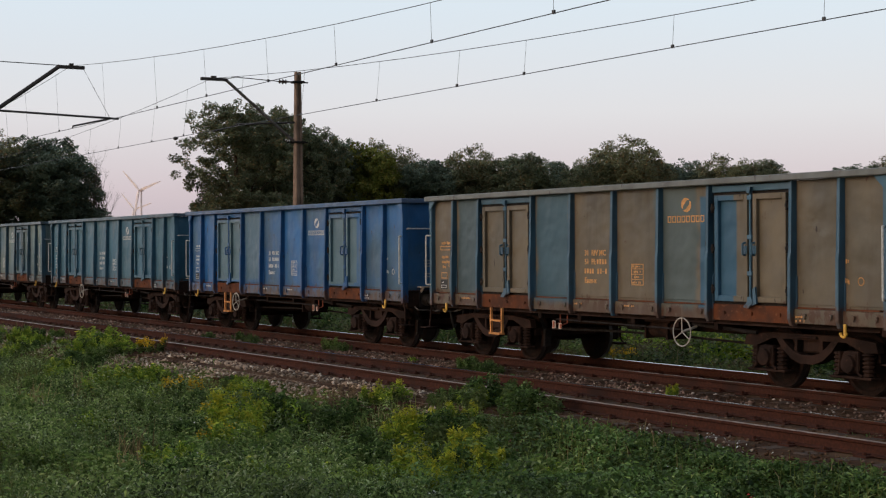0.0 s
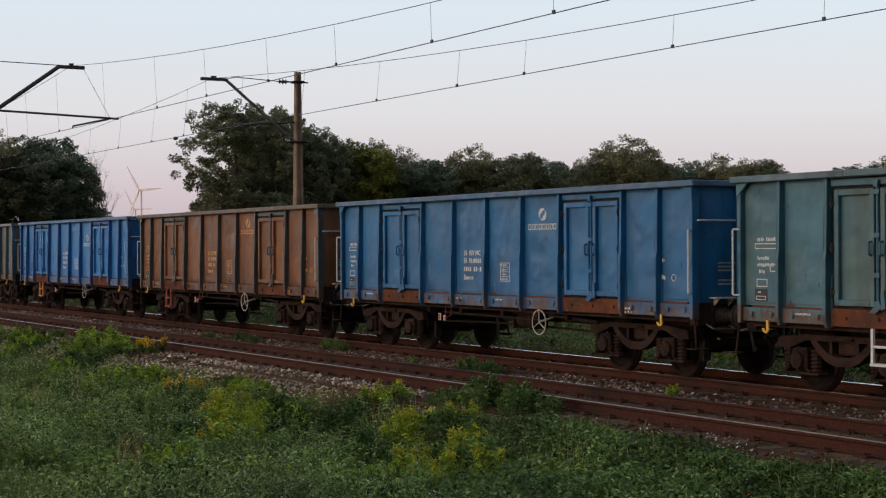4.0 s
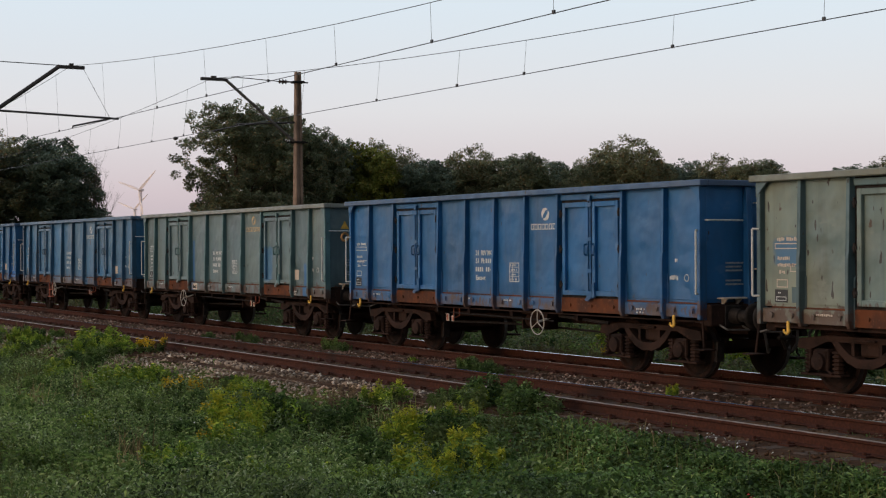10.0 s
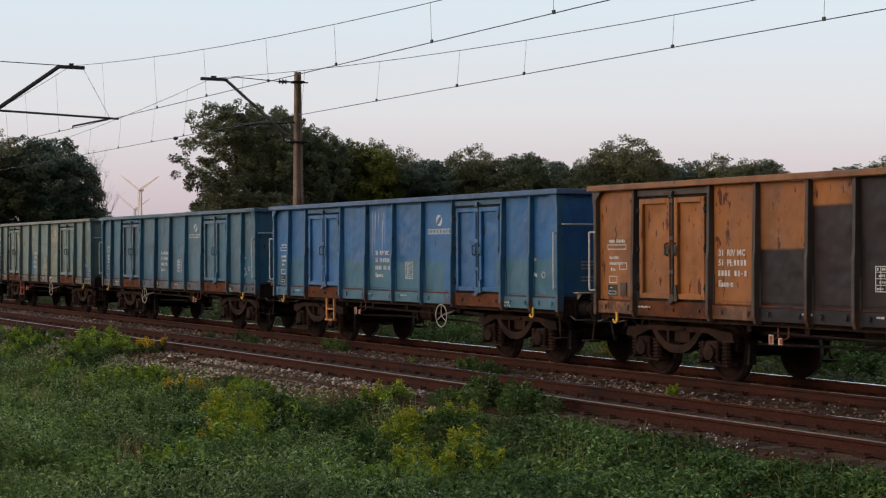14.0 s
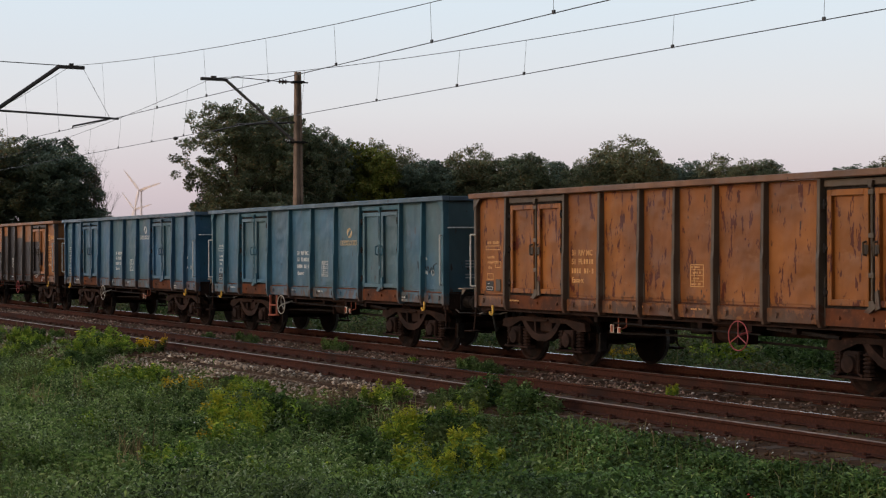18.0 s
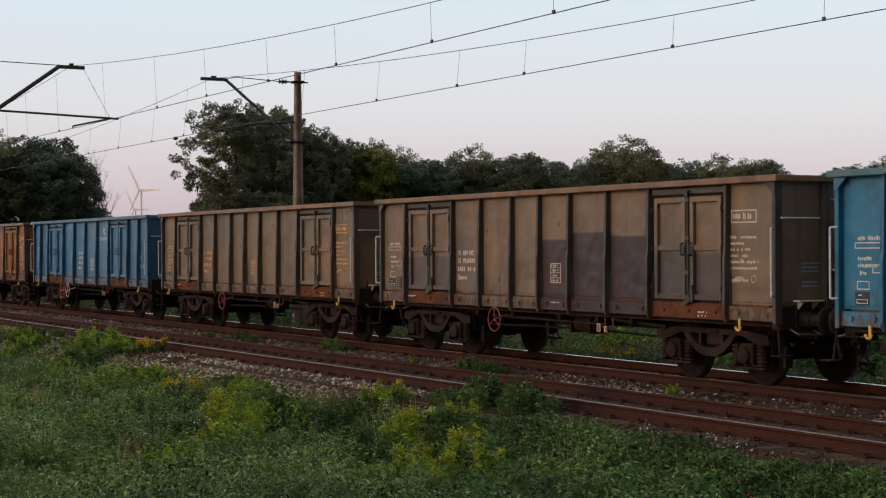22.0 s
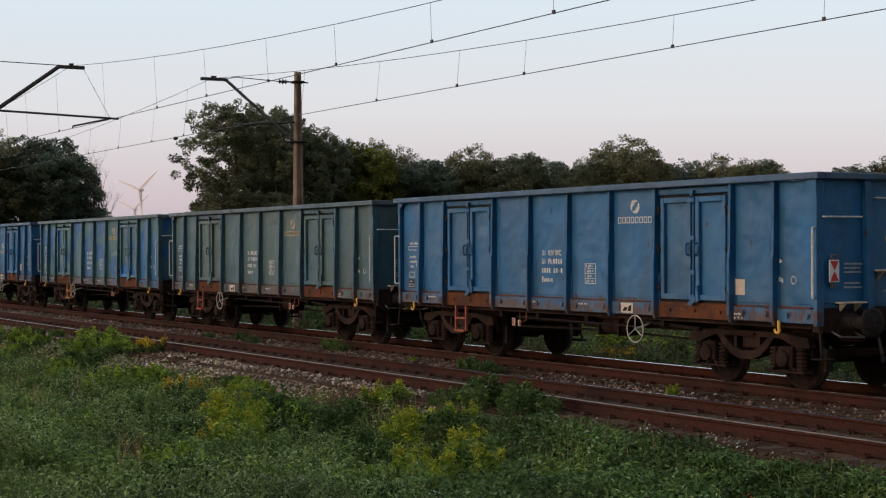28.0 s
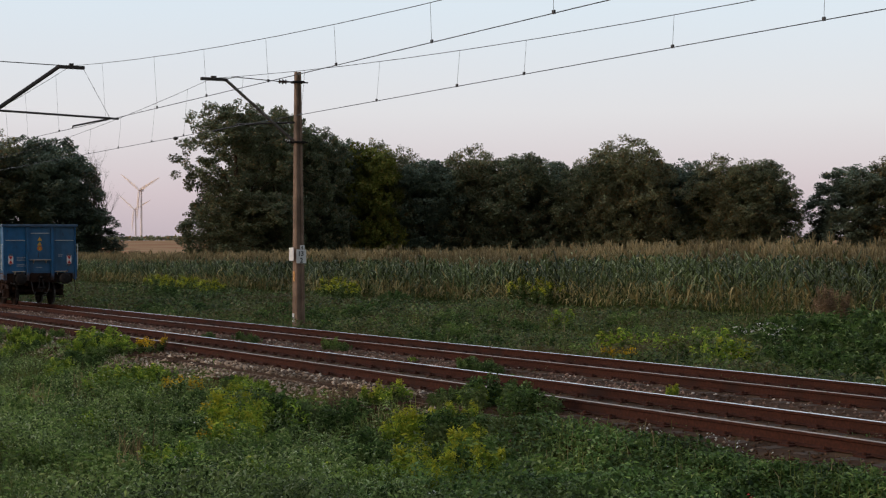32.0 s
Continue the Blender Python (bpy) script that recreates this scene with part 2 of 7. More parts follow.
def paint(name, base, alt, amount=0.3, rust=0.25, boxes=(), streak=None, fade=0.25, scratch=0.0, seed=0, grain=0.55, chips=0.3):
    """Weathered wagon paint: two tones in blotches, painted-over patches (x0, x1, z0, z1, colour), chips, rust spots and grime runs."""
    n = Nodes(name)
    place = n.coords()
    co = n.add("ShaderNodeMapping", Vector=place, Location=(seed * 15.3, seed * 2.9, seed * 4.1))
    blot = n.noise(grain, 5, (1, 1, 0.8), co)
    edge = 0.50 - amount * 0.3 + (0.09 if grain > 1 else 0.0)
    col = n.mix(n.step(blot, edge, edge + (0.07 if grain > 1 else 0.24)), base, alt)
    fine = n.noise(1.5, 6, (1.2, 1.2, 0.9), co)
    f = n.step(fine, 0.3, 0.72, 1 - fade, 1 + fade * 0.6)
    col = n.mix(1.0, col, n.add("ShaderNodeCombineColor", i0=f, i1=f, i2=f), "MULTIPLY")
    pr = n.math("ADD", n.math("MULTIPLY", n.random(), 0.16), 0.92)
    col = n.mix(1.0, col, n.add("ShaderNodeCombineColor", i0=pr, i1=pr, i2=pr), "MULTIPLY")
    sep = n.t.nodes.new("ShaderNodeSeparateXYZ")
    n.put(sep.inputs[0], place)
    wob = n.math("MULTIPLY", n.math("SUBTRACT", n.noise(1.6, 5, None, co), 0.5), 0.5)
    if scratch:
        sc = n.noise(2.3, 4, (3.4, 3.4, 0.9), co, 0.7)
        col = n.mix(n.step(sc, 0.62 - scratch * 0.1, 0.645 - scratch * 0.1, 0, 0.95), col, (0.075, 0.014, 0.008))
    # broad faint grime runs from the rim downwards
    runs = n.noise(0.8, 4, (3.2, 3.2, 0.25), co)
    col = n.mix(n.step(runs, 0.52, 0.72, 0, 0.45), col, (0.52, 0.48, 0.44), "MULTIPLY")
    if streak:
        x0, x1, z0, z1 = streak
        m = n.math("MULTIPLY", n.math("MULTIPLY", n.step(sep.outputs[0], x0, x0 + 0.3), n.step(sep.outputs[0], x1 - 0.3, x1, 1, 0)),
                   n.math("MULTIPLY", n.step(sep.outputs[2], z0, z0 + 0.5), n.step(sep.outputs[2], z1 - 0.2, z1, 1, 0)))
        col = n.mix(n.math("MULTIPLY", m, n.step(n.noise(1.4, 5, (20, 20, 0.45), co), 0.50, 0.66, 0, 0.8)), col, (0.36, 0.41, 0.47))
    spots = n.noise(5.5, 6, (1, 1, 0.6), co, 0.65)
    low = n.step(sep.outputs[2], 1.12, 1.50, 0.21, 0.0)
    col = n.mix(n.step(n.math("ADD", spots, low), 0.70 - rust * 0.10, 0.78 - rust * 0.10, 0, 0.85), col, (0.070, 0.026, 0.014))
    # short dark knocks where the paint has come off, and paler rubbed marks
    knock = n.noise(7.5, 2, (1.5, 1.5, 0.45), co, 0.5)
    col = n.mix(n.step(knock, 0.735 - chips * 0.07, 0.75 - chips * 0.07, 0, 0.9), col, (0.030, 0.020, 0.018))
    rub = n.noise(2.4, 5, (0.8, 0.8, 1.5), co, 0.6)
    col = n.mix(n.step(rub, 0.60, 0.70, 0, 0.35), col, tuple(c * 0.85 + 0.06 for c in base))
    dust = n.step(sep.outputs[2], 1.05, 1.42, 0.85, 0.0)
    col = n.mix(n.math("MULTIPLY", dust, n.step(fine, 0.35, 0.65)), col, (0.095, 0.062, 0.045))
    for x0, x1, z0, z1, c, soft in boxes:
        w = n.math("MULTIPLY", wob, soft)
        x, z = n.math("ADD", sep.outputs[0], w), n.math("ADD", sep.outputs[2], w)
        e = 0.02 + 0.05 * soft
        m = n.math("MULTIPLY", n.math("MULTIPLY", n.step(x, x0 - e, x0 + e), n.step(x, x1 - e, x1 + e, 1, 0)),
                   n.math("MULTIPLY", n.step(z, z0 - e, z0 + e), n.step(z, z1 - e, z1 + e, 1, 0)))
        col = n.mix(n.math("MULTIPLY", m, 0.95), col, n.mix(n.step(fine, 0.35, 0.7, 0.0, 0.5), c, tuple(v * 1.35 + 0.004 for v in c)))
    dents = n.add("ShaderNodeTexNoise", Vector=co, Scale=2.6, Detail=1.5, Roughness=0.5)
    n.bump(n.math("ADD", n.math("MULTIPLY", dents, 3.0), n.math("MULTIPLY", spots, 0.12)), 0.45, 0.035)
    n.put(n.b.inputs["Specular IOR Level"], 0.25 if base[0] > 1.3 * base[2] else 0.48)
    return n.done(col, n.step(fine, 0.3, 0.7, 0.38, 0.58))


def rusty(name, a=(0.130, 0.046, 0.022), b=(0.072, 0.034, 0.024), c=None, dust=(0.19, 0.085, 0.046)):
    n = Nodes(name)
    k, f = n.noise(2.5, 6), n.noise(14, 5)
    col = n.mix(n.step(k, 0.38, 0.62), a, b)
    if c:
        col = n.mix(n.step(n.noise(1.1, 4), 0.5, 0.6), col, c)
    col = n.mix(n.step(f, 0.55, 0.8), col, dust)
    n.bump(f, 0.3, 0.006)
    n.put(n.b.inputs["Specular IOR Level"], 0.1)
    return n.done(col, 0.9)


M_RUSTY = rusty("rusted_sill")
# near-black browns: grime, darkened further for the shade under the wagons
M_BOGIE = rusty("grimy_running_gear", (0.018, 0.011, 0.009), (0.038, 0.021, 0.016), dust=(0.074, 0.038, 0.027))
M_WHEEL = rusty("wheel_steel", (0.011, 0.008, 0.007), (0.026, 0.014, 0.011), dust=(0.045, 0.022, 0.015))


# ---- mesh helpers ----
def link_mesh(name, me, material, parent=None, label=""):
    mats = material if isinstance(material, (list, tuple)) else [material]
    for m in mats:
        me.materials.append(m)
    ob = new(name, me)
    if parent is not None:
        ob.parent = parent
    if label:
        ob["label"] = label
    return ob


def part(name, bm, material, parent=None, label="", smooth=False):
    """One bmesh as one mesh object under its thing or part."""
    me = bpy.data.meshes.new(name)
    bmesh.ops.recalc_face_normals(bm, faces=bm.faces)
    bm.to_mesh(me)
    bm.free()
    if smooth:
        me.shade_smooth()
    return link_mesh(name, me, material, parent, label)


def mesh_np(name, verts, faces, mat_index=None):
    """A mesh from arrays; all faces have the same number of corners."""
    verts, faces = np.asarray(verts, np.float32), np.asarray(faces, np.int32)
    me = bpy.data.meshes.new(name)
    k = faces.shape[1]
    me.vertices.add(len(verts)), me.loops.add(faces.size), me.polygons.add(len(faces))
    me.vertices.foreach_set("co", verts.ravel())
    me.loops.foreach_set("vertex_index", faces.ravel())
    me.polygons.foreach_set("loop_start", np.arange(0, faces.size, k, dtype=np.int32))
    if mat_index is not None:
        me.polygons.foreach_set("material_index", np.asarray(mat_index, np.int32))
    me.update(calc_edges=True)
    return me


def box(bm, x0, x1, y0, y1, z0, z1, bevel=0.0):
    vs = [bm.verts.new(v) for v in ((x0, y0, z0), (x1, y0, z0), (x1, y1, z0), (x0, y1, z0), (x0, y0, z1), (x1, y0, z1), (x1, y1, z1), (x0, y1, z1))]
    fs = [bm.faces.new([vs[i] for i in q]) for q in ((0, 3, 2, 1), (4, 5, 6, 7), (0, 1, 5, 4), (1, 2, 6, 5), (2, 3, 7, 6), (3, 0, 4, 7))]
    if bevel:
        es = list({e for f in fs for e in f.edges})
        bmesh.ops.bevel(bm, geom=es, offset=bevel, segments=1, affect="EDGES")
    return bm


def prism(bm, outline, axis, a, b):
    """A flat outline pushed from a to b along an axis; outline gives the two other coordinates in order."""
    def at(p, s):
        return {"x": (s, p[0], p[1]), "y": (p[0], s, p[1]), "z": (p[0], p[1], s)}[axis]
    lo, hi = [bm.verts.new(at(p, a)) for p in outline], [bm.verts.new(at(p, b)) for p in outline]
    k = len(outline)
    bm.faces.new(lo), bm.faces.new(hi[::-1])
    for i in range(k):
        bm.faces.new((lo[i], hi[i], hi[(i + 1) % k], lo[(i + 1) % k]))
    return bm


def tube(bm, p, q, r, r2=None, seg=8, caps=True):
    """A round bar from p to q."""
    p, q = Vector(p), Vector(q)
    d = (q - p).normalized()
    u = d.orthogonal().normalized()
    v = d.cross(u)
    r2 = r if r2 is None else r2
    ring = []
    for c, rad in ((p, r), (q, r2)):
        ring.append([bm.verts.new(c + rad * (math.cos(a) * u + math.sin(a) * v)) for a in (2 * math.pi * i / seg for i in range(seg))])
    for i in range(seg):
        j = (i + 1) % seg
        bm.faces.new((ring[0][i], ring[0][j], ring[1][j], ring[1][i]))
    if caps:
        bm.faces.new(ring[0][::-1]), bm.faces.new(ring[1])
    return bm


def rod(bm, points, r, seg=6):
    for a, b in zip(points, points[1:]):
        tube(bm, a, b, r, seg=seg)
    return bm


def lathe(bm, profile, centre, axis, seg=20, caps=True):
    """A turned body: profile of (along, radius) round an axis through centre."""
    rings = []
    for s, r in profile:
        ring = []
        for i in range(seg):
            a = 2 * math.pi * i / seg
            c, d = max(r, 1e-4) * math.cos(a), max(r, 1e-4) * math.sin(a)
            off = {"x": (s, c, d), "y": (c, s, d), "z": (c, d, s)}[axis]
            ring.append(bm.verts.new(Vector(centre) + Vector(off)))
        rings.append(ring)
    for a, b in zip(rings, rings[1:]):
        for i in range(seg):
            j = (i + 1) % seg
            bm.faces.new((a[i], a[j], b[j], b[i]))
    if caps:
        bm.faces.new(rings[0][::-1]), bm.faces.new(rings[-1])
    return bm


def torus(bm, centre, axis, big, small, seg=24, sub=6):
    rings = []
    for i in range(seg):
        a = 2 * math.pi * i / seg
        ring = []
        for j in range(sub):
            b = 2 * math.pi * j / sub
            r, s = big + small * math.cos(b), small * math.sin(b)
            c, d = r * math.cos(a), r * math.sin(a)
            ring.append(bm.verts.new(Vector(centre) + Vector({"x": (s, c, d), "y": (c, s, d), "z": (c, d, s)}[axis])))
        rings.append(ring)
    for i in range(seg):
        p, q = rings[i], rings[(i + 1) % seg]
        for j in range(sub):
            k = (j + 1) % sub
            bm.faces.new((p[j], q[j], q[k], p[k]))
    return bm


def lumps(x, y, scale, seed=0):
    """Smooth value noise over the plan, 0 to 1, for arrays."""
    x, y = np.asarray(x, float) / scale, np.asarray(y, float) / scale
    xi, yi = np.floor(x).astype(np.int64), np.floor(y).astype(np.int64)
    fx, fy = x - xi, y - yi
    fx, fy = fx * fx * (3 - 2 * fx), fy * fy * (3 - 2 * fy)

    def h(a, b):
        v = (a * 374761393 + b * 668265263 + seed * 982451653) & 0x7FFFFFFF
        v = ((v ^ (v >> 13)) * 1274126177) & 0x7FFFFFFF
        return ((v ^ (v >> 16)) & 0xFFFF) / 65535.0
    return (h(xi, yi) * (1 - fx) + h(xi + 1, yi) * fx) * (1 - fy) + (h(xi, yi + 1) * (1 - fx) + h(xi + 1, yi + 1) * fx) * fy


def leaves(rng, centres, length, width, droop=0.3, up=0.35, fold=0.25, tri=False):
    """Leaves as folded diamonds at centres: returns corners and quads."""
    k = len(centres)
    a = rng.uniform(0, 2 * np.pi, k)
    tilt = rng.normal(up, 0.55, k)
    d = np.stack([np.cos(a) * np.cos(tilt), np.sin(a) * np.cos(tilt), np.sin(tilt)], 1)
    s = np.stack([-np.sin(a), np.cos(a), rng.normal(0, fold, k)], 1)
    L = (length * rng.uniform(0.65, 1.35, k))[:, None]
    Wd = (width * rng.uniform(0.7, 1.3, k))[:, None]
    base = centres - d * L * 0.5
    tip = centres + d * L * 0.5 - np.array([0, 0, 1.0]) * L * droop
    mid = centres + np.array([0, 0, 1.0]) * Wd * 0.15
    if tri:
        turn = np.where(rng.random(k) < 0.5, 1.0, -1.0)[:, None]
        v = np.stack([base + s * Wd * 0.25 * turn, tip, mid - s * Wd * 0.75 * turn], 1).reshape(-1, 3)
        return v, np.arange(3 * k).reshape(-1, 3)
    v = np.stack([base, mid + s * Wd * 0.5, tip, mid - s * Wd * 0.5], 1).reshape(-1, 3)
    return v, np.arange(4 * k).reshape(-1, 4)


# ---- ground ----
def ground_z(x, y):
    """Height of the ground: foreground, track bed, bank, field and the far rise."""
    x, y = np.asarray(x, float), np.asarray(y, float)
    z = np.interp(y, [-60, -10, 0, 4, 7, 9, 10.4, 11.2, 11.95, 19.0, 20.2, 24, 34, 41, 300], [0.3, 0.35, 0.25, -0.30, -0.62, -0.72, -0.68, -0.32, -0.25, -0.24, -0.5, -0.62, -0.62, -0.6, -0.6])
    rough = np.where((y > 11.1) & (y < 19.4), 0.0, 1.0)
    z = z + rough * 0.10 * (lumps(x, y, 2.6, 3) - 0.5) + rough * 0.16 * (lumps(x, y, 9, 4) - 0.5)
    d = np.hypot(x, y)
    return z + np.interp(d, [0, 240, 600, 1100, 1600, 9000], [0, 0, 3.0, 10.5, 9.0, -10])


def make_ground_sheet():
    xs = np.unique(np.concatenate([-np.geomspace(90, 4800, 26), np.arange(-90, 30, 1.5), np.geomspace(30, 4800, 24)]))
    ys = np.unique(np.concatenate([-np.geomspace(12, 4800, 18), np.arange(-12, 11, 1.0), [10.4, 10.8, 11.2, 11.6, 11.95, 13, 15, 17, 19.0, 19.4, 19.8, 20.2], np.arange(21, 44, 1.5), np.geomspace(45, 4800, 36)]))
    X, Y = np.meshgrid(xs, ys)
    v = np.stack([X, Y, ground_z(X, Y)], -1).reshape(-1, 3)
    w, hgt = len(xs), len(ys)
    i = (np.arange(hgt - 1)[:, None] * w + np.arange(w - 1)[None]).ravel()
    me = mesh_np("ground", v, np.stack([i, i + 1, i + 1 + w, i + w], 1))
    me.shade_smooth()
    tagged(link_mesh("ground", me, M_GROUND), "overgrown earth that rises to a stubble field", "ground", kind="structure")


make_ground_sheet()


# ---- tracks ----
RAIL_PROFILE = [(-0.070, -0.165), (0.070, -0.165), (0.070, -0.155), (0.014, -0.135), (0.009, -0.050), (0.034, -0.036), (0.036, -0.008), (0.028, -0.001),
                (-0.028, -0.001), (-0.036, -0.008), (-0.034, -0.036), (-0.009, -0.050), (-0.014, -0.135), (-0.070, -0.155)]


def make_track(name, yc):
    bed = bmesh.new()
    prism(bed, [(yc - 1.9, -0.34), (yc + 1.9, -0.34), (yc + 1.62, -0.20), (yc + 1.0, -0.178), (yc - 1.0, -0.178), (yc - 1.62, -0.20)], "x", -420, 420)
    track = tagged(part(name, bed, M_BALLAST), "dark brown ballast bed of a railway track", "railway track", kind="structure")
    for side in (-0.7525, 0.7525):
        bm = bmesh.new()
        prism(bm, [(yc + side + a, b) for a, b in RAIL_PROFILE], "x", -420, 420)
        rail = part("rail", bm, M_RAIL, track, "rust-brown rail with a bright head")
        bm = bmesh.new()
        prism(bm, [(yc + side + a, b) for a, b in ((-0.034, -0.0035), (-0.024, 0.0004), (-0.010, 0.0018), (0.010, 0.0018), (0.024, 0.0004), (0.034, -0.0035), (0.030, -0.006), (-0.030, -0.006))], "x", -420, 420)
        part("rail_head", bm, M_HEAD if side > 0 else M_DULLHEAD, rail, "polished running surface")
    return track


track_near = make_track("track_near", NEAR)
track_far = make_track("track_far", FAR)


def make_sleepers(track, yc, seed):
    bm = bmesh.new()
    box(bm, -0.12, 0.12, -1.25, 1.25, -0.30, -0.172, 0.015)
    first = part("sleeper", bm, M_SLEEPER, track)
    bm = bmesh.new()
    for s in (-0.7525, 0.7525):
        for k in (-1, 1):
            box(bm, -0.10, 0.10, s + k * 0.07 - 0.012, s + k * 0.19, -0.172, -0.150)
            lathe(bm, [(-0.15, 0.024), (-0.125, 0.024), (-0.115, 0.013)], (0, s + k * 0.115, 0), "z", 6)
            box(bm, -0.035, 0.035, s + k * 0.055 - 0.02, s + k * 0.055 + 0.03, -0.150, -0.136)
    clip = part("rail_fastening", bm, M_RAIL, first, "rusted clips and bolts")
    rng = random.Random(seed)
    for i in range(142):
        x = -90 + i * 0.6
        if i == 0:
            first.matrix_basis = pose(x, yc, 0)
            continue
        ob, fb = first.copy(), clip.copy()
        scene.collection.objects.link(ob), scene.collection.objects.link(fb)
        ob.parent, fb.parent = track, ob
        ob.matrix_basis = pose(x + rng.uniform(-0.02, 0.02), yc + rng.uniform(-0.02, 0.02), rng.uniform(-0.006, 0), 0, 0, rng.uniform(-0.6, 0.6))


def make_stones():
    """Loose ballast between and beside the rails."""
    rng = np.random.default_rng(5)
    k = 44000
    r = rng.uniform(14, 80, k)
    y = rng.choice([0, 1, 2, 3], k, p=[0.38, 0.17, 0.32, 0.13])
    y = np.select([y == 0, y == 1, y == 2], [rng.uniform(10.7, 12.75, k), rng.uniform(12.85, 14.25, k), rng.uniform(14.35, 16.6, k)], rng.uniform(16.7, 18.9, k))
    x = -np.sqrt(np.maximum(r * r - y * y, 9.0))
    z = np.where(y < 11.95, ground_z(x, y), np.where((y > 14.6) & (y < 16.3), -0.205, -0.19)) + rng.uniform(-0.01, 0.02, k)
    size = rng.uniform(0.018, 0.040, k) * np.where((y > 14.5) & (y < 16.5), 1.2, np.where((y < 12.6) & (x < -20.5), 1.15, 0.85))
    octa = np.array([(1, 0, 0), (-1, 0, 0), (0, 1, 0), (0, -1, 0), (0, 0, 0.8), (0, 0, -0.8)])
    tri = np.array([(0, 2, 4), (2, 1, 4), (1, 3, 4), (3, 0, 4), (2, 0, 5), (1, 2, 5), (3, 1, 5), (0, 3, 5)])
    a = rng.uniform(0, 2 * np.pi, k)
    jit = octa[None] * rng.uniform(0.6, 1.35, (k, 6, 1)) + rng.normal(0, 0.22, (k, 6, 3))
    ca, sa = np.cos(a)[:, None], np.sin(a)[:, None]
    px = jit[..., 0] * ca - jit[..., 1] * sa
    py = jit[..., 0] * sa + jit[..., 1] * ca
    v = np.stack([px, py, jit[..., 2]], -1) * size[:, None, None] + np.stack([x, y, z], -1)[:, None]
    me = mesh_np("ballast_stones", v.reshape(-1, 3), (np.arange(k)[:, None, None] * 6 + tri[None]).reshape(-1, 3))
    pale = ((y < 12.6) & (x < -20.5) & (lumps(x, y, 1.1, 15) > 0.30)) | ((y > 14.5) & (y < 16.5) & (lumps(x, y, 1.3, 16) > 0.5) & (rng.random(k) < 0.5)) | (rng.random(k) < 0.04)
    red = (y > 14.3) & (y < 16.6) & (lumps(x, y, 1.6, 18) > 0.28)
    me.polygons.foreach_set("material_index", np.repeat(np.where(red, 2, pale.astype(np.int32)), 8).astype(np.int32))
    tagged(link_mesh("ballast_stones", me, [M_STONE, M_PALESTONE, M_REDSTONE]), "loose brown and grey ballast stones along the rails", "ballast", kind="stuff")


make_sleepers(track_near, NEAR, 1)
make_sleepers(track_far, FAR, 2)
make_stones()


# ---- overhead line ----
def mast(name, x, y, top, label):
    """A tapered concrete mast; its base is sunk into the ground."""
    ob = tagged(new(name), label, "catenary mast", group="catenary masts")
    ob.matrix_basis = pose(x, y, 0)
    bm = bmesh.new()
    rings = []
    for z, w in ((-0.9, 0.165), (0.2, 0.155), (4.0, 0.125), (top, 0.085)):
        c = w * 0.22
        rings.append([bm.verts.new((a, b, z)) for a, b in ((-w + c, -w), (w - c, -w), (w, -w + c), (w, -0.3 * w), (w - 0.035, -0.2 * w), (w - 0.035, 0.2 * w), (w, 0.3 * w), (w, w - c), (w - c, w), (-w + c, w), (-w, w - c), (-w, -w + c))])
    for a, b in zip(rings, rings[1:]):
        for i in range(len(a)):
            bm.faces.new((a[i], a[(i + 1) % len(a)], b[(i + 1) % len(b)], b[i]))
    bm.faces.new(rings[0][::-1]), bm.faces.new(rings[-1])
    part("pole", bm, M_CONCRETE, ob)
    return ob


def text_mesh(body, size):
    """Raised letters of the built-in font as a mesh in the x-z plane, facing -y."""
    cu = bpy.data.curves.new("lettering", "FONT")
    cu.body, cu.size, cu.align_x, cu.extrude, cu.offset = body, size, "LEFT", 0.002, size * 0.022
    cu.resolution_u = 2
    ob = bpy.data.objects.new("lettering", cu)
    scene.collection.objects.link(ob)
    me = bpy.data.meshes.new_from_object(ob.evaluated_get(bpy.context.evaluated_depsgraph_get()))
    bpy.data.objects.remove(ob)
    me.transform(Matrix.Rotation(radians(90), 4, "X"))
    return me


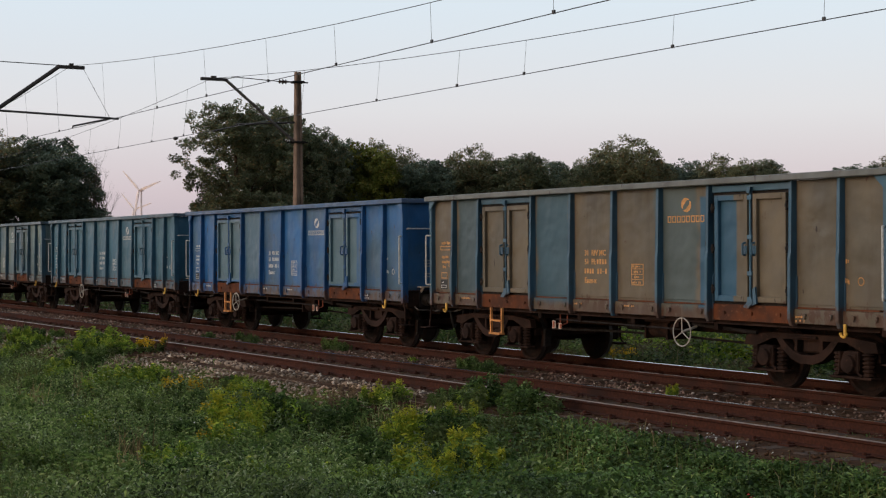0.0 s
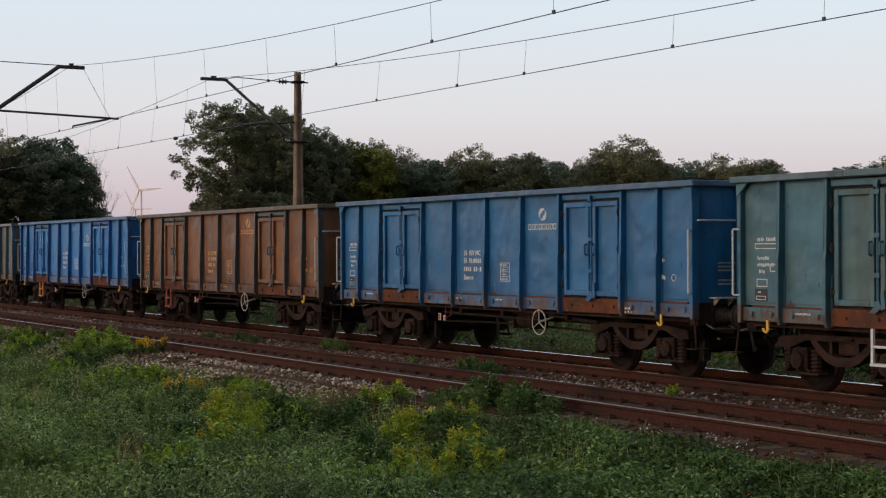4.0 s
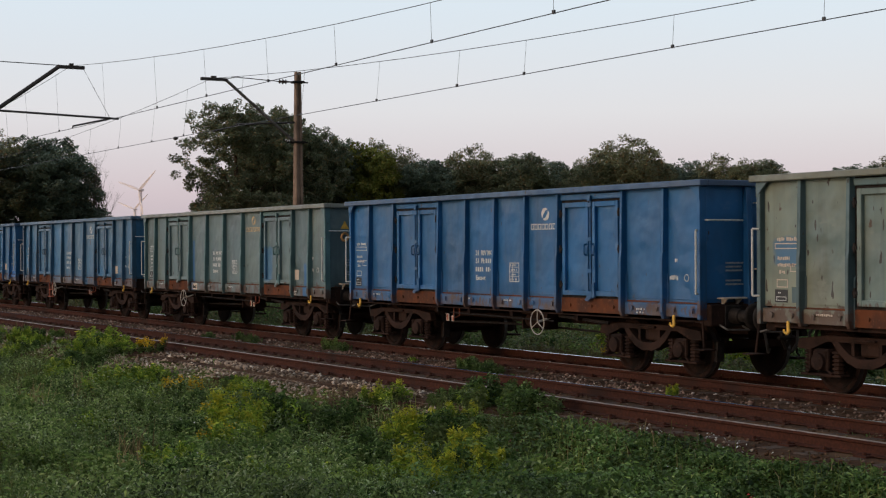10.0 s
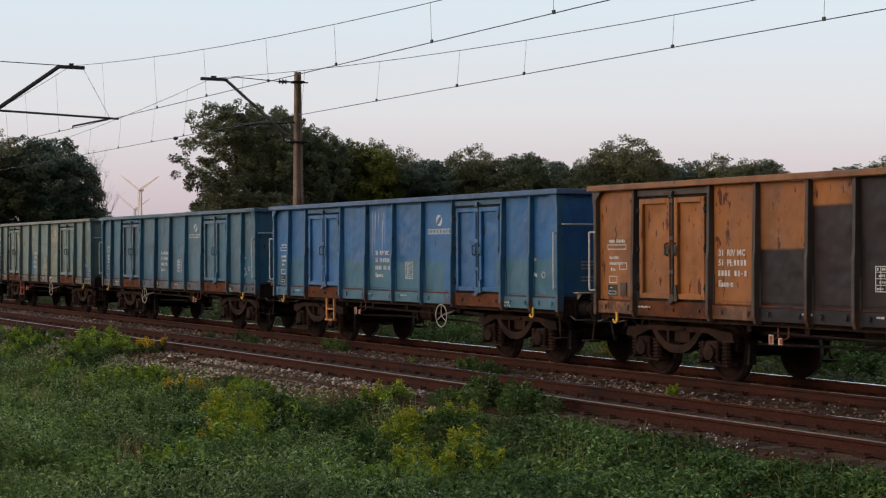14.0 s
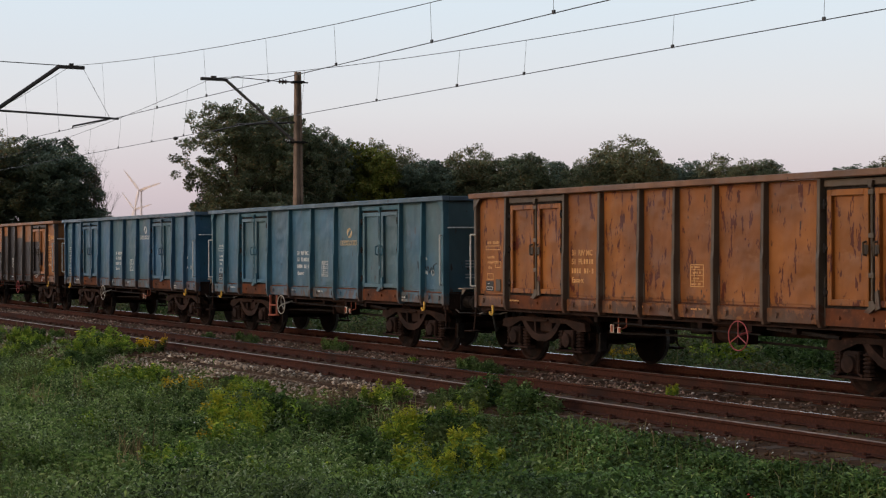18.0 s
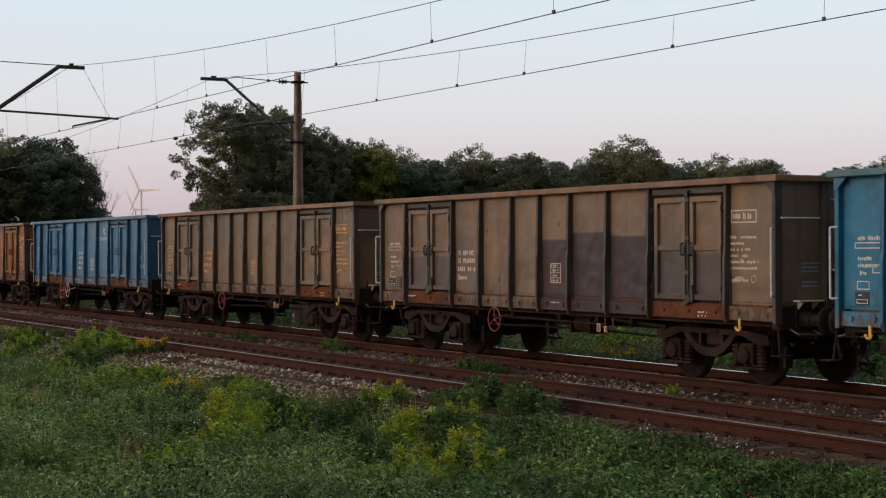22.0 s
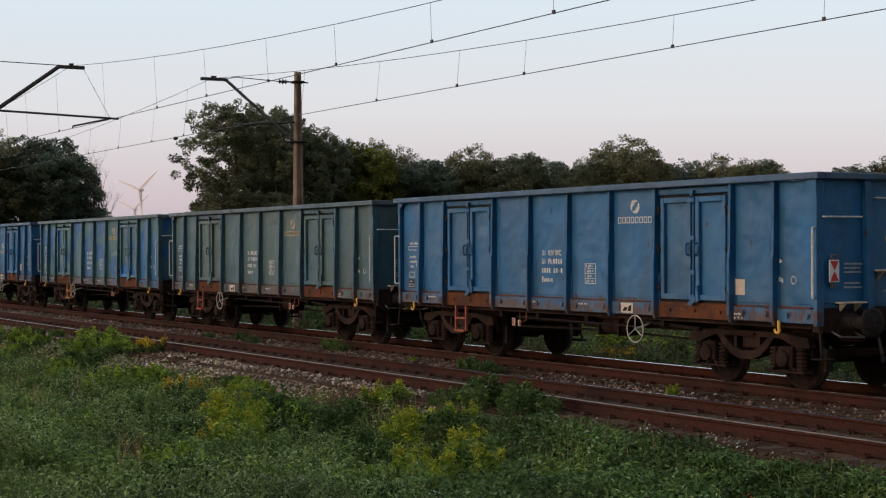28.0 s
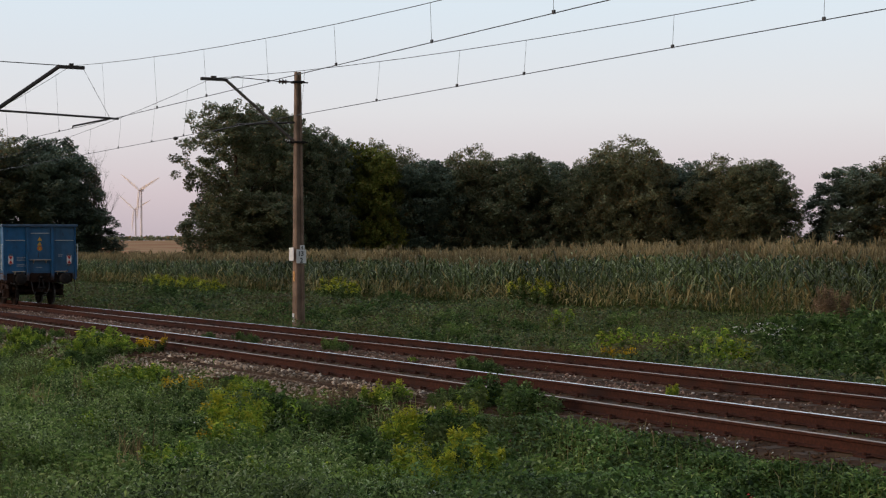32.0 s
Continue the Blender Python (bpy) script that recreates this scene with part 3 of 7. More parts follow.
def make_overhead():
    far_mast = mast("catenary_mast", -44.9, 20.12, 7.56, "tapered concrete catenary mast with a bracket arm and kilometre plates")
    base = Matrix.Translation((44.9, -20.12, 0))

    def fp(name, bm, mat, label="", smooth=False):
        bmesh.ops.transform(bm, matrix=base, verts=bm.verts)
        return part(name, bm, mat, far_mast, label, smooth)
    X = -44.9
    bm = bmesh.new()
    tube(bm, (X, 19.98, 5.45), (X, 17.76, 7.235), 0.048)
    fp("strut", bm, M_GALV, "slanting steel strut")
    bm = bmesh.new()
    box(bm, X - 0.05, X + 0.05, 17.0, 17.82, 7.17, 7.26, 0.01)
    box(bm, X - 0.06, X + 0.06, 17.33, 17.47, 7.26, 7.31)
    fp("bracket_head", bm, M_ARM)
    bm = bmesh.new()
    rod(bm, [(X, 17.8, 7.24), (X, 18.1, 7.31), (X, 19.45, 7.25)], 0.014)
    fp("tie_rod", bm, M_ARM)
    bm = bmesh.new()
    lathe(bm, [(19.45, 0.02), (19.50, 0.02), (19.52, 0.075), (19.56, 0.03), (19.60, 0.03), (19.62, 0.085), (19.68, 0.03), (19.72, 0.075), (19.78, 0.02)], (X, 0, 7.246), "y", 12)
    fp("insulator", bm, M_INSUL, "brown porcelain insulator")
    for z in (7.25, 5.42):
        bm = bmesh.new()
        box(bm, X - 0.16, X + 0.16, 19.96, 20.28, z - 0.035, z + 0.035, 0.01)
        box(bm, X - 0.03, X + 0.03, 19.76, 20.45, z - 0.02, z + 0.02)
        fp("clamp", bm, M_IRON)
    bm = bmesh.new()
    tube(bm, (X, 20.0, 6.02), (X, 18.1, 5.90), 0.03)
    rod(bm, [(X, 18.22, 5.90), (X, 17.366, 5.66)], 0.02)
    fp("steady_arm", bm, M_ARM)
    w = 0.14
    for args, name in (((X + w + 0.02, X + w + 0.035, 19.98, 20.30, 1.74, 2.16), "kilometre_plate"), ((X + w + 0.02, X + w + 0.03, 20.10, 20.25, 2.165, 2.29), "small_plate"),
                       ((X - 0.16, X + 0.16, 19.88, 19.895, 1.82, 2.22), "kilometre_plate")):
        bm = bmesh.new()
        fp(name, box(bm, *args, 0.003), M_PLATE, "white enamel plate")
    bm = bmesh.new()
    fp("base_marking", box(bm, X - 0.05, X + 0.05, 19.93, 19.955, -0.05, 0.22), M_PLATE, "white painted strip")
    bm = bmesh.new()
    fp("warning_strip", box(bm, X - 0.04, X + 0.06, 19.955, 19.978, 1.2, 1.5), M_ORANGE, "faded orange strip")
    for body, y, z, s in (("13", 20.02, 1.965, 0.20), ("2", 20.09, 1.765, 0.20), ("6", 20.135, 2.175, 0.13)):
        me = text_mesh(body, s)
        ob = link_mesh("number", me, M_BLACK, far_mast, "black numeral")
        ob.matrix_basis = base @ Matrix.Translation((X + w + 0.039, y, z)) @ Matrix.Rotation(radians(90), 4, "Z")

    near_mast = mast("catenary_mast", -46.4, 10.85, 7.9, "tapered concrete catenary mast with a long bracket arm")
    base2 = Matrix.Translation((46.4, -10.85, 0))

    def np_(name, bm, mat, label=""):
        bmesh.ops.transform(bm, matrix=base2, verts=bm.verts)
        return part(name, bm, mat, near_mast, label)
    X = -46.4
    bm = bmesh.new()
    tube(bm, (X, 10.95, 5.88), (X, 13.22, 7.54), 0.06)
    np_("strut", bm, M_ARM, "slanting steel strut")
    bm = bmesh.new()
    box(bm, X - 0.06, X + 0.06, 13.16, 13.95, 7.47, 7.57, 0.01)
    box(bm, X - 0.06, X + 0.06, 13.5, 13.62, 7.57, 7.63)
    np_("bracket_head", bm, M_ARM)
    bm = bmesh.new()
    rod(bm, [(X, 13.2, 7.56), (X, 10.9, 7.59)], 0.014)
    np_("tie_rod", bm, M_ARM)
    bm = bmesh.new()
    tube(bm, (X, 10.95, 6.19), (X, 14.98, 6.06), 0.032)
    np_("registration_tube", bm, M_ARM)
    bm = bmesh.new()
    rod(bm, [(X, 14.72, 6.06), (X, 13.60, 5.80), (X, 13.60, 5.73)], 0.026)
    np_("steady_arm", bm, M_ARM)
    bm = bmesh.new()
    rod(bm, [(X, 13.93, 7.48), (X, 14.72, 6.07)], 0.006, 4)
    np_("stay_wire", bm, M_WIRE)


def make_wires(name, yc, x0, top, sag, contact, droppers, stagger):
    """Messenger, contact wire and droppers of one track; spans of 60 m."""
    line = tagged(new(name), "sagging overhead line with messenger, contact wire and droppers", "overhead line", kind="structure")

    def zm(x):
        u = ((x - x0) / 60) % 1.0
        return top - sag * 4 * u * (1 - u)
    bm = bmesh.new()
    xs = [x0 - 240 + 3 * i for i in range(150)]
    rod(bm, [(x, yc, zm(x)) for x in xs], 0.0075, 5)
    part("messenger_wire", bm, M_WIRE, line)
    bm = bmesh.new()

    def yw(x):
        u = (x - x0) / 60
        return yc + stagger * (1 - 2 * abs((u % 2) - 1))
    rod(bm, [(x, yw(x), contact) for x in (x0 - 240, x0 - 180, x0 - 120, x0 - 60, x0, x0 + 60, x0 + 120, x0 + 180)], 0.0085, 5)
    part("contact_wire", bm, M_WIRE, line)
    for x in droppers:
        bm = bmesh.new()
        tube(bm, (x, yw(x), contact), (x, yc, zm(x)), 0.0035, seg=4)
        box(bm, x - 0.03, x + 0.03, yw(x) - 0.015, yw(x) + 0.015, contact - 0.012, contact + 0.05)
        part("dropper", bm, M_WIRE, line)
    return line


make_overhead()
near_line = make_wires("overhead_line", NEAR, -46.4, 7.56, 1.21, 5.75, [-60.5, -57.5, -54.0, -51.5, -48.0, -43.4, -39.1, -35.6, -31.9, -28.5, -24.6, -20.7, -17, -13], -0.1)
far_line = make_wires("overhead_line", FAR, -44.9, 7.24, 1.08, 5.66, [-64, -60.5, -57, -53.5, -50.0, -47.0, -42.5, -38.3, -34.0, -30.2, -27.5, -22.65, -18.85, -15, -11], 0.15)
bm = bmesh.new()
lathe(bm, [(-48.5, 0.012), (-48.46, 0.05), (-48.36, 0.06), (-48.26, 0.05), (-48.2, 0.012)], (0, FAR + 0.1, 5.68), "x", 8)
part("wire_clamp", bm, M_IRON, far_line)


# ---- wind turbines ----
def make_turbine(x, y, hub, radius, yaw, label):
    ob = tagged(new("wind_turbine"), label, "wind turbine", group="far wind turbines")
    ob.matrix_basis = pose(x, y, 0, 0, 0, yaw)
    bm = bmesh.new()
    tube(bm, (0, 0, -20), (0, 0, hub - 1.5), radius * 0.045, radius * 0.028, 16)
    part("tower", bm, M_TURBINE, ob)
    bm = bmesh.new()
    box(bm, -2.2, 2.2, -4.5, 5.5, hub - 2.0, hub + 2.0, 0.8)
    part("nacelle", bm, M_TURBINE, ob)
    rotor = new("rotor")
    rotor.parent = ob
    rotor.matrix_basis = pose(0, -6.2, hub)
    bm = bmesh.new()
    lathe(bm, [(-2.2, 0.3), (-1.2, 1.6), (1.6, 2.0)], (0, 0, 0), "y", 14)
    rotor_hub = part("hub", bm, M_TURBINE, rotor)
    for k in range(3):
        bm = bmesh.new()
        rings = []
        for s, c, th in ((0.03, 1.8, 1.3), (0.10, 3.6, 1.3), (0.22, 4.6, 1.1), (0.5, 3.6, 0.8), (0.8, 2.6, 0.6), (1.0, 1.0, 0.3)):
            z = s * radius
            rings.append([bm.verts.new(v) for v in ((-c * 0.35, -th, z), (c * 0.65, -th * 0.3, z), (c * 0.65, th * 0.3, z), (-c * 0.35, th, z))])
        for a, b in zip(rings, rings[1:]):
            for i in range(4):
                bm.faces.new((a[i], a[(i + 1) % 4], b[(i + 1) % 4], b[i]))
        bm.faces.new(rings[0][::-1]), bm.faces.new(rings[-1])
        bl = part("blade", bm, M_TURBINE, rotor)
        bl.matrix_basis = pose(0, 0, 0, 0, 120 * k, 0)
    return rotor


ROTORS = [(make_turbine(-2747.5, 927.9, 110.2, 51, 31, "white wind turbine far behind the fields"), pose(0, -6.2, 110.2), 33.5, 30.05),
          (make_turbine(-3794.1, 1266.8, 104.3, 57, 31, "white wind turbine on the distant horizon"), pose(0, -6.2, 104.3), 33.5, 30.0)]


# ---- trees ----
def make_tree(kind, seed, height, width, low, leaf_count, mat, cards=0.20):
    """A tapered trunk with limbs and a crown of many leaf cards in uneven clumps."""
    rng = np.random.default_rng(seed)
    tree = new(kind)
    bm = bmesh.new()
    rt = height * 0.026
    lean = rng.normal(0, 0.02, 2)
    tops = [(0, 0, -0.8), (lean[0] * 2, lean[1] * 2, height * 0.22), (lean[0] * 5, lean[1] * 5, height * 0.5), (lean[0] * 9, lean[1] * 9, height * 0.78)]
    for (a, b), (r1, r2) in zip(zip(tops, tops[1:]), ((rt * 1.3, rt), (rt, rt * 0.6), (rt * 0.6, rt * 0.2))):
        tube(bm, a, b, r1, r2, 8)
    part("trunk", bm, M_BARK, tree)
    # lobes of the crown, each carrying many small clumps on its outer face
    def envelope(z):
        return np.interp(z, [-1, -0.8, -0.3, 0.15, 0.6, 0.85, 1], [0.55, 0.85, 1.0, 0.97, 0.78, 0.52, 0.25])
    half, mid_z = (height - low) / 2, (height + low) / 2
    lobes = []
    total = 38 if height < 15 else 32
    for i in range(total):
        z = -0.90 + 1.72 * ((i + rng.uniform(0, 1)) / total)
        a = 2.4 * i + rng.uniform(-0.5, 0.5)
        q = envelope(z) * rng.uniform(0.40, 0.70)
        lobes.append((np.array([q * np.cos(a) * width * 0.5, q * np.sin(a) * width * 0.5, mid_z + z * half]), rng.uniform(0.17, 0.24) * width))
    lobes.append((np.array([0, 0, height - 0.20 * width]), 0.19 * width))
    clumps = []
    for c, r in lobes:
        for k in range(24 if height < 15 else 19):
            d = rng.normal(size=3) + np.array([c[0], c[1], 0]) / (width * 0.5) * 0.9 + np.array([0, 0, 0.35])
            d /= np.linalg.norm(d)
            p = c + d * r * rng.uniform(0.75, 1.0)
            clumps.append((np.array([p[0], p[1], max(p[2], low + 0.4)]), rng.uniform(0.042, 0.072) * width * (1.0 if height < 15 else 0.82)))
    for k in range(24 if height > 15 else 45):
        a, z = rng.uniform(0, 2 * np.pi), rng.uniform(-0.95, 0.7)
        q = envelope(z) * rng.uniform(0.1, 0.55) * width * 0.5
        clumps.append((np.array([q * np.cos(a), q * np.sin(a), mid_z + z * half]), 0.10 * width))
    count = len(clumps)
    bm = bmesh.new()
    for c, r in lobes[:22]:
        z = min(c[2] * 0.75, height * rng.uniform(0.25, 0.6))
        mid = Vector((c[0] * 0.5, c[1] * 0.5, (z + c[2]) * 0.5 + 0.3))
        tube(bm, (lean[0] * 4, lean[1] * 4, z), mid, rt * 0.35, rt * 0.22, 5, False)
        tube(bm, mid, c, rt * 0.22, rt * 0.06, 5, False)
    part("limb", bm, M_BARK, tree)["kind"] = "stuff"
    weights = np.array([r * r for _, r in clumps])
    pick = rng.choice(count, leaf_count, p=weights / weights.sum())
    d = rng.normal(size=(leaf_count, 3))
    d /= np.linalg.norm(d, axis=1)[:, None]
    rad = rng.uniform(0.15, 1.0, leaf_count) ** 0.5
    C, Rr = np.array([c for c, _ in clumps])[pick], np.array([r for _, r in clumps])[pick]
    P = C + d * (Rr * rad)[:, None] * np.array([1, 1, 0.75])
    v, f = leaves(rng, P, cards * 1.3, cards, droop=0.2, up=0.1, fold=0.5, tri=True)
    part_mesh = mesh_np("crown", v, f)
    link_mesh("crown", part_mesh, mat, tree)
    return tree


TREE_KINDS = [("oak_tree", 11, 18.0, 12.5, 1.2, 56000, M_CROWN[0], "tall dark green oak with gaps in its crown"),
              ("maple_tree", 12, 14.0, 11.0, 0.6, 56000, M_CROWN[1], "dark green broadleaf tree with browning tips"),
              ("oak_tree", 13, 14.0, 10.0, 0.6, 54000, M_CROWN[0], "rounded dark green field-edge oak"),
              ("maple_tree", 14, 14.0, 9.0, 0.5, 48000, M_CROWN[3], "yellow-green broadleaf tree in early autumn colour"),
              ("linden_tree", 15, 13.0, 9.0, 0.4, 52000, M_CROWN[2], "dense dark green tree with a ragged top")]
# kind, x, y, height, width
TREE_PLAN = [(2, -174, 33, 14.8, 12), (1, -166.5, 39, 14.5, 12.5), (4, -166, 45, 14.8, 11), (2, -170.8, 49.0, 14.2, 8.0), (4, -168, 50.5, 7.4, 7.0),
             (0, -153.4, 61.9, 18.5, 11.8), (0, -157.5, 68.2, 18.7, 11.0), (0, -160, 73.6, 16.9, 8.6), (2, -150.0, 62.0, 9.0, 9.5),
             (4, -163, 76.6, 15.6, 8.5), (3, -160.6, 80.2, 15.1, 7.5), (1, -162.6, 83.6, 14.6, 8.5), (4, -160, 87.5, 13.2, 8.5), (1, -158.5, 92.6, 14.0, 9.0),
             (2, -154.8, 96.6, 14.2, 10.0), (4, -158.2, 103.0, 13.2, 9.0), (2, -149.8, 103.0, 13.4, 8.5), (1, -147.5, 106.5, 14.9, 10.5), (4, -150.0, 114.5, 13.3, 10.0),
             (3, -146, 117, 10.5, 7.0), (1, -142.5, 116.5, 12.8, 9.0), (2, -140.9, 119.4, 13.2, 9.5), (4, -137.4, 131.2, 12.4, 10.6), (1, -133.1, 135.8, 13.4, 11.0), (1, -127, 142, 13.4, 12.0),
             (2, -168, 80, 14.2, 10), (4, -168, 88, 13.2, 10), (1, -166, 96, 13.4, 10), (2, -162, 104, 13.0, 10), (1, -156, 110, 13.6, 11), (4, -152, 119, 12.4, 10), (2, -147, 124, 12.6, 9), (1, -168, 72, 15.0, 9)]


def make_trees():
    made = {}
    rng = random.Random(8)
    for k, x, y, hgt, wid in TREE_PLAN:
        name, seed, h0, w0, low, count, mat, label = TREE_KINDS[k]
        m = pose(x, y, float(ground_z(x, y)), 0, 0, rng.uniform(0, 360)) @ Matrix.Diagonal((1.13 * wid / w0, 1.13 * wid / w0, 0.95 * hgt / h0, 1))
        if k not in made:
            made[k] = tagged(make_tree(name, seed, h0, w0, low, count, mat), label, "tree", group="trees behind the corn")
            made[k].matrix_basis = m
        else:
            ob = copy_thing(made[k], Matrix())
            ob.matrix_basis = m


make_trees()


def make_dead_tree(x, y):
    tree = tagged(new("dead_tree"), "bare dead tree with thin upright branches", "tree")
    tree.matrix_basis = pose(x, y, -0.6)
    rng = random.Random(4)
    bm, tw = bmesh.new(), bmesh.new()

    def grow(target, p, d, length, r, depth):
        q = p + d * length
        tube(target, p, q, r, r * 0.6, 5, False)
        if depth == 0:
            return
        for k in range(3):
            e = (d + Vector((rng.uniform(-0.6, 0.6), rng.uniform(-0.6, 0.6), rng.uniform(0.0, 0.6)))).normalized()
            grow(tw if depth <= 3 else target, p + d * length * rng.uniform(0.55, 1.0), e, length * rng.uniform(0.45, 0.75), r * 0.5, depth - 1)
    for k in range(3):
        grow(bm, Vector((rng.uniform(-0.8, 0.8), rng.uniform(-0.9, 0.9), 0)), Vector((rng.uniform(-0.08, 0.08), rng.uniform(-0.08, 0.10), 1)).normalized(), 4.9 + k * 0.5, 0.09, 5)
    part("trunk", bm, M_DEADWOOD, tree)
    part("twig", tw, M_DEADWOOD, tree)["kind"] = "stuff"


make_dead_tree(-166.7, 51.0)


def make_far_woods():
    """A low line of woods on the far rise, seen between the near trees."""
    rng = np.random.default_rng(21)
    k = 5000
    x = rng.uniform(-1300, -700, k)
    d = rng.uniform(1080, 1120, k)
    ang = np.radians(rng.uniform(60, 80, k))
    x, y = -d * np.sin(ang), d * np.cos(ang)
    P = np.stack([x, y, ground_z(x, y) + rng.uniform(0, 1, k) ** 1.5 * (1.2 + 1.6 * lumps(x, y, 30, 2))], 1)
    v, f = leaves(rng, P, 2.6, 2.2, droop=0.1, up=0.1, fold=0.5)
    tagged(link_mesh("far_woods", mesh_np("far_woods", v, f), M_CROWN[1]), "thin dark line of woods on the horizon", "woods", kind="stuff")


make_far_woods()


# ---- corn ----
def corn_arrays(rng, x, y, height, leaf_n, seg):
    """Stalk, arched leaves and tassel of many plants at once: corners, quads, material index."""
    k = len(x)
    base = np.stack([x, y, ground_z(x, y)], 1)
    V, F, Mi, n0 = [], [], [], 0
    a = rng.uniform(0, np.pi, k)
    s = np.stack([np.cos(a), np.sin(a), 0 * a], 1) * 0.011
    topv = base + np.stack([rng.normal(0, 0.05, k), rng.normal(0, 0.05, k), height], 1)
    V.append(np.stack([base - s, base + s, topv + s * 0.5, topv - s * 0.5], 1).reshape(-1, 3))
    F.append(np.arange(4 * k).reshape(-1, 4)), Mi.append(np.full(k, 3))
    n0 += 4 * k
    for j in range(leaf_n):
        t = (j + rng.uniform(0.1, 0.9, k)) / leaf_n
        root = base + (topv - base) * (0.08 + 0.84 * t)[:, None]
        ang = a + np.pi * j + rng.normal(0, 0.5, k)
        d = np.stack([np.cos(ang), np.sin(ang), 0 * ang], 1)
        side = np.stack([-np.sin(ang), np.cos(ang), 0 * ang], 1)
        L = rng.uniform(0.8, 1.35, k) * (1 - 0.35 * np.abs(t - 0.5)) * (1 - 0.45 * (t > 0.72))
        rise = rng.uniform(0.35, 1.35, k)
        wid = rng.uniform(0.028, 0.052, k)
        bend = rng.uniform(0.15, 1.25, k)
        rows = []
        for q in range(seg + 1):
            u = q / seg
            p = root + d * (L * (0.86 * u - 0.22 * u * u))[:, None] + np.array([0, 0, 1.0]) * (L * (rise * u - bend * (0.50 + 0.75 * rise) * u ** 2.2))[:, None]
            w = (wid * (0.55 + 1.3 * u - 1.85 * u * u + 0.03))[:, None]
            rows.append(np.stack([p - side * w, p + side * w], 1))
        V.append(np.stack(rows, 1).reshape(-1, 3))
        idx = np.arange(k)[:, None] * 2 * (seg + 1) + 2 * np.arange(seg)[None]
        F.append((np.stack([idx, idx + 1, idx + 3, idx + 2], -1) + n0).reshape(-1, 4))
        dry = (t < 0.36) & (rng.random(k) < 0.62) | (rng.random(k) < 0.03)
        Mi.append(np.repeat(dry.astype(int), seg))
        n0 += 2 * (seg + 1) * k
    for j in range(9):
        ang = rng.uniform(0, 2 * np.pi, k)
        d = np.stack([np.cos(ang) * 0.17, np.sin(ang) * 0.17, rng.uniform(0.18, 0.42, k)], 1) * (0.3 if j == 0 else 1)
        d[:, 2] = rng.uniform(0.12, 0.44, k)
        side = np.stack([-np.sin(ang), np.cos(ang), 0 * ang], 1) * 0.02
        p = topv - np.array([0, 0, 0.10])
        V.append(np.stack([p - side, p + side, p + d + side * 0.6, p + d - side * 0.6], 1).reshape(-1, 3))
        F.append(np.arange(4 * k).reshape(-1, 4) + n0), Mi.append(np.full(k, 2))
        n0 += 4 * k
    return np.concatenate(V), np.concatenate(F), np.concatenate(Mi)


def make_corn():
    rng = np.random.default_rng(31)
    blocks = []
    for r in range(6):
        x = np.arange(-190, -32, 0.25) + rng.uniform(-0.09, 0.09, 632)
        y = CORN_Y + 0.75 * r + rng.normal(0, 0.08, len(x)) + 1.2 * (lumps(x, 0 * x, 17, 6) - 0.5)
        blocks.append((x, y, 11 if r < 3 else 8, 4 if r < 2 else 3))
    for r in range(26):
        x = np.arange(-190, -34, 0.62) + rng.uniform(-0.2, 0.2, 252)
        y = CORN_Y + 4.6 + 1.6 * r + rng.normal(0, 0.4, len(x))
        keep = y < 50 + (x + 190) * 0.9
        blocks.append((x[keep], y[keep], 5, 2))
    V, F, Mi, n0 = [], [], [], 0
    for x, y, n, seg in blocks:
        h = 1.95 + 0.45 * lumps(x, y, 6, 9) + rng.normal(0, 0.17, len(x)) + 0.25 * (x > -75)
        v, f, m = corn_arrays(rng, x, y, h, n, seg)
        V.append(v), F.append(f + n0), Mi.append(m)
        n0 += len(v)
    me = mesh_np("corn_field", np.concatenate(V), np.concatenate(F), np.concatenate(Mi))
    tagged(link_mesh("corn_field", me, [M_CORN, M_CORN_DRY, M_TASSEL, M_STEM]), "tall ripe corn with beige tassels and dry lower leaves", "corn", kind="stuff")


make_corn()


# ---- wagons ----
# three makes of wagon: post positions, and the bays that hold the doors
MAKES = {"a": ([-6.40, -5.50, -4.50, -2.58, -1.29, 0.0, 1.29, 2.58, 4.50, 5.50, 6.40], [(-4.50, -2.58), (2.58, 4.50)]),
         "b": ([-6.40, -5.28, -3.29, -2.19, -1.04, -0.08, 0.92, 2.08, 3.29, 5.28, 6.40], [(-5.28, -3.29), (3.29, 5.28)]),
         "c": ([-6.26, -5.33, -4.18, -2.20, -1.10, 0.0, 1.10, 2.20, 4.18, 5.33, 6.26], [(-4.18, -2.20), (2.20, 4.18)])}
# play in the couplings: how far each wagon stands from an even spacing
SLACK = [float(v) for v in np.interp(range(28), [0, 2, 6, 8, 11, 13, 15, 17, 20, 22, 27], [-0.12, -0.12, -0.35, -0.43, -0.56, -0.45, -0.50, -0.40, -0.12, -0.10, -0.08])]
TOP, PANEL_TOP, SILL_TOP, SILL = 3.22, 3.12, 1.27, 1.0
HALF = 1.49
PAINTED, TRIM, DOORPAINT = simple("paint_slot", (0.1, 0.2, 0.4)), simple("trim_slot", (0.1, 0.2, 0.4)), simple("door_slot", (0.1, 0.2, 0.4))


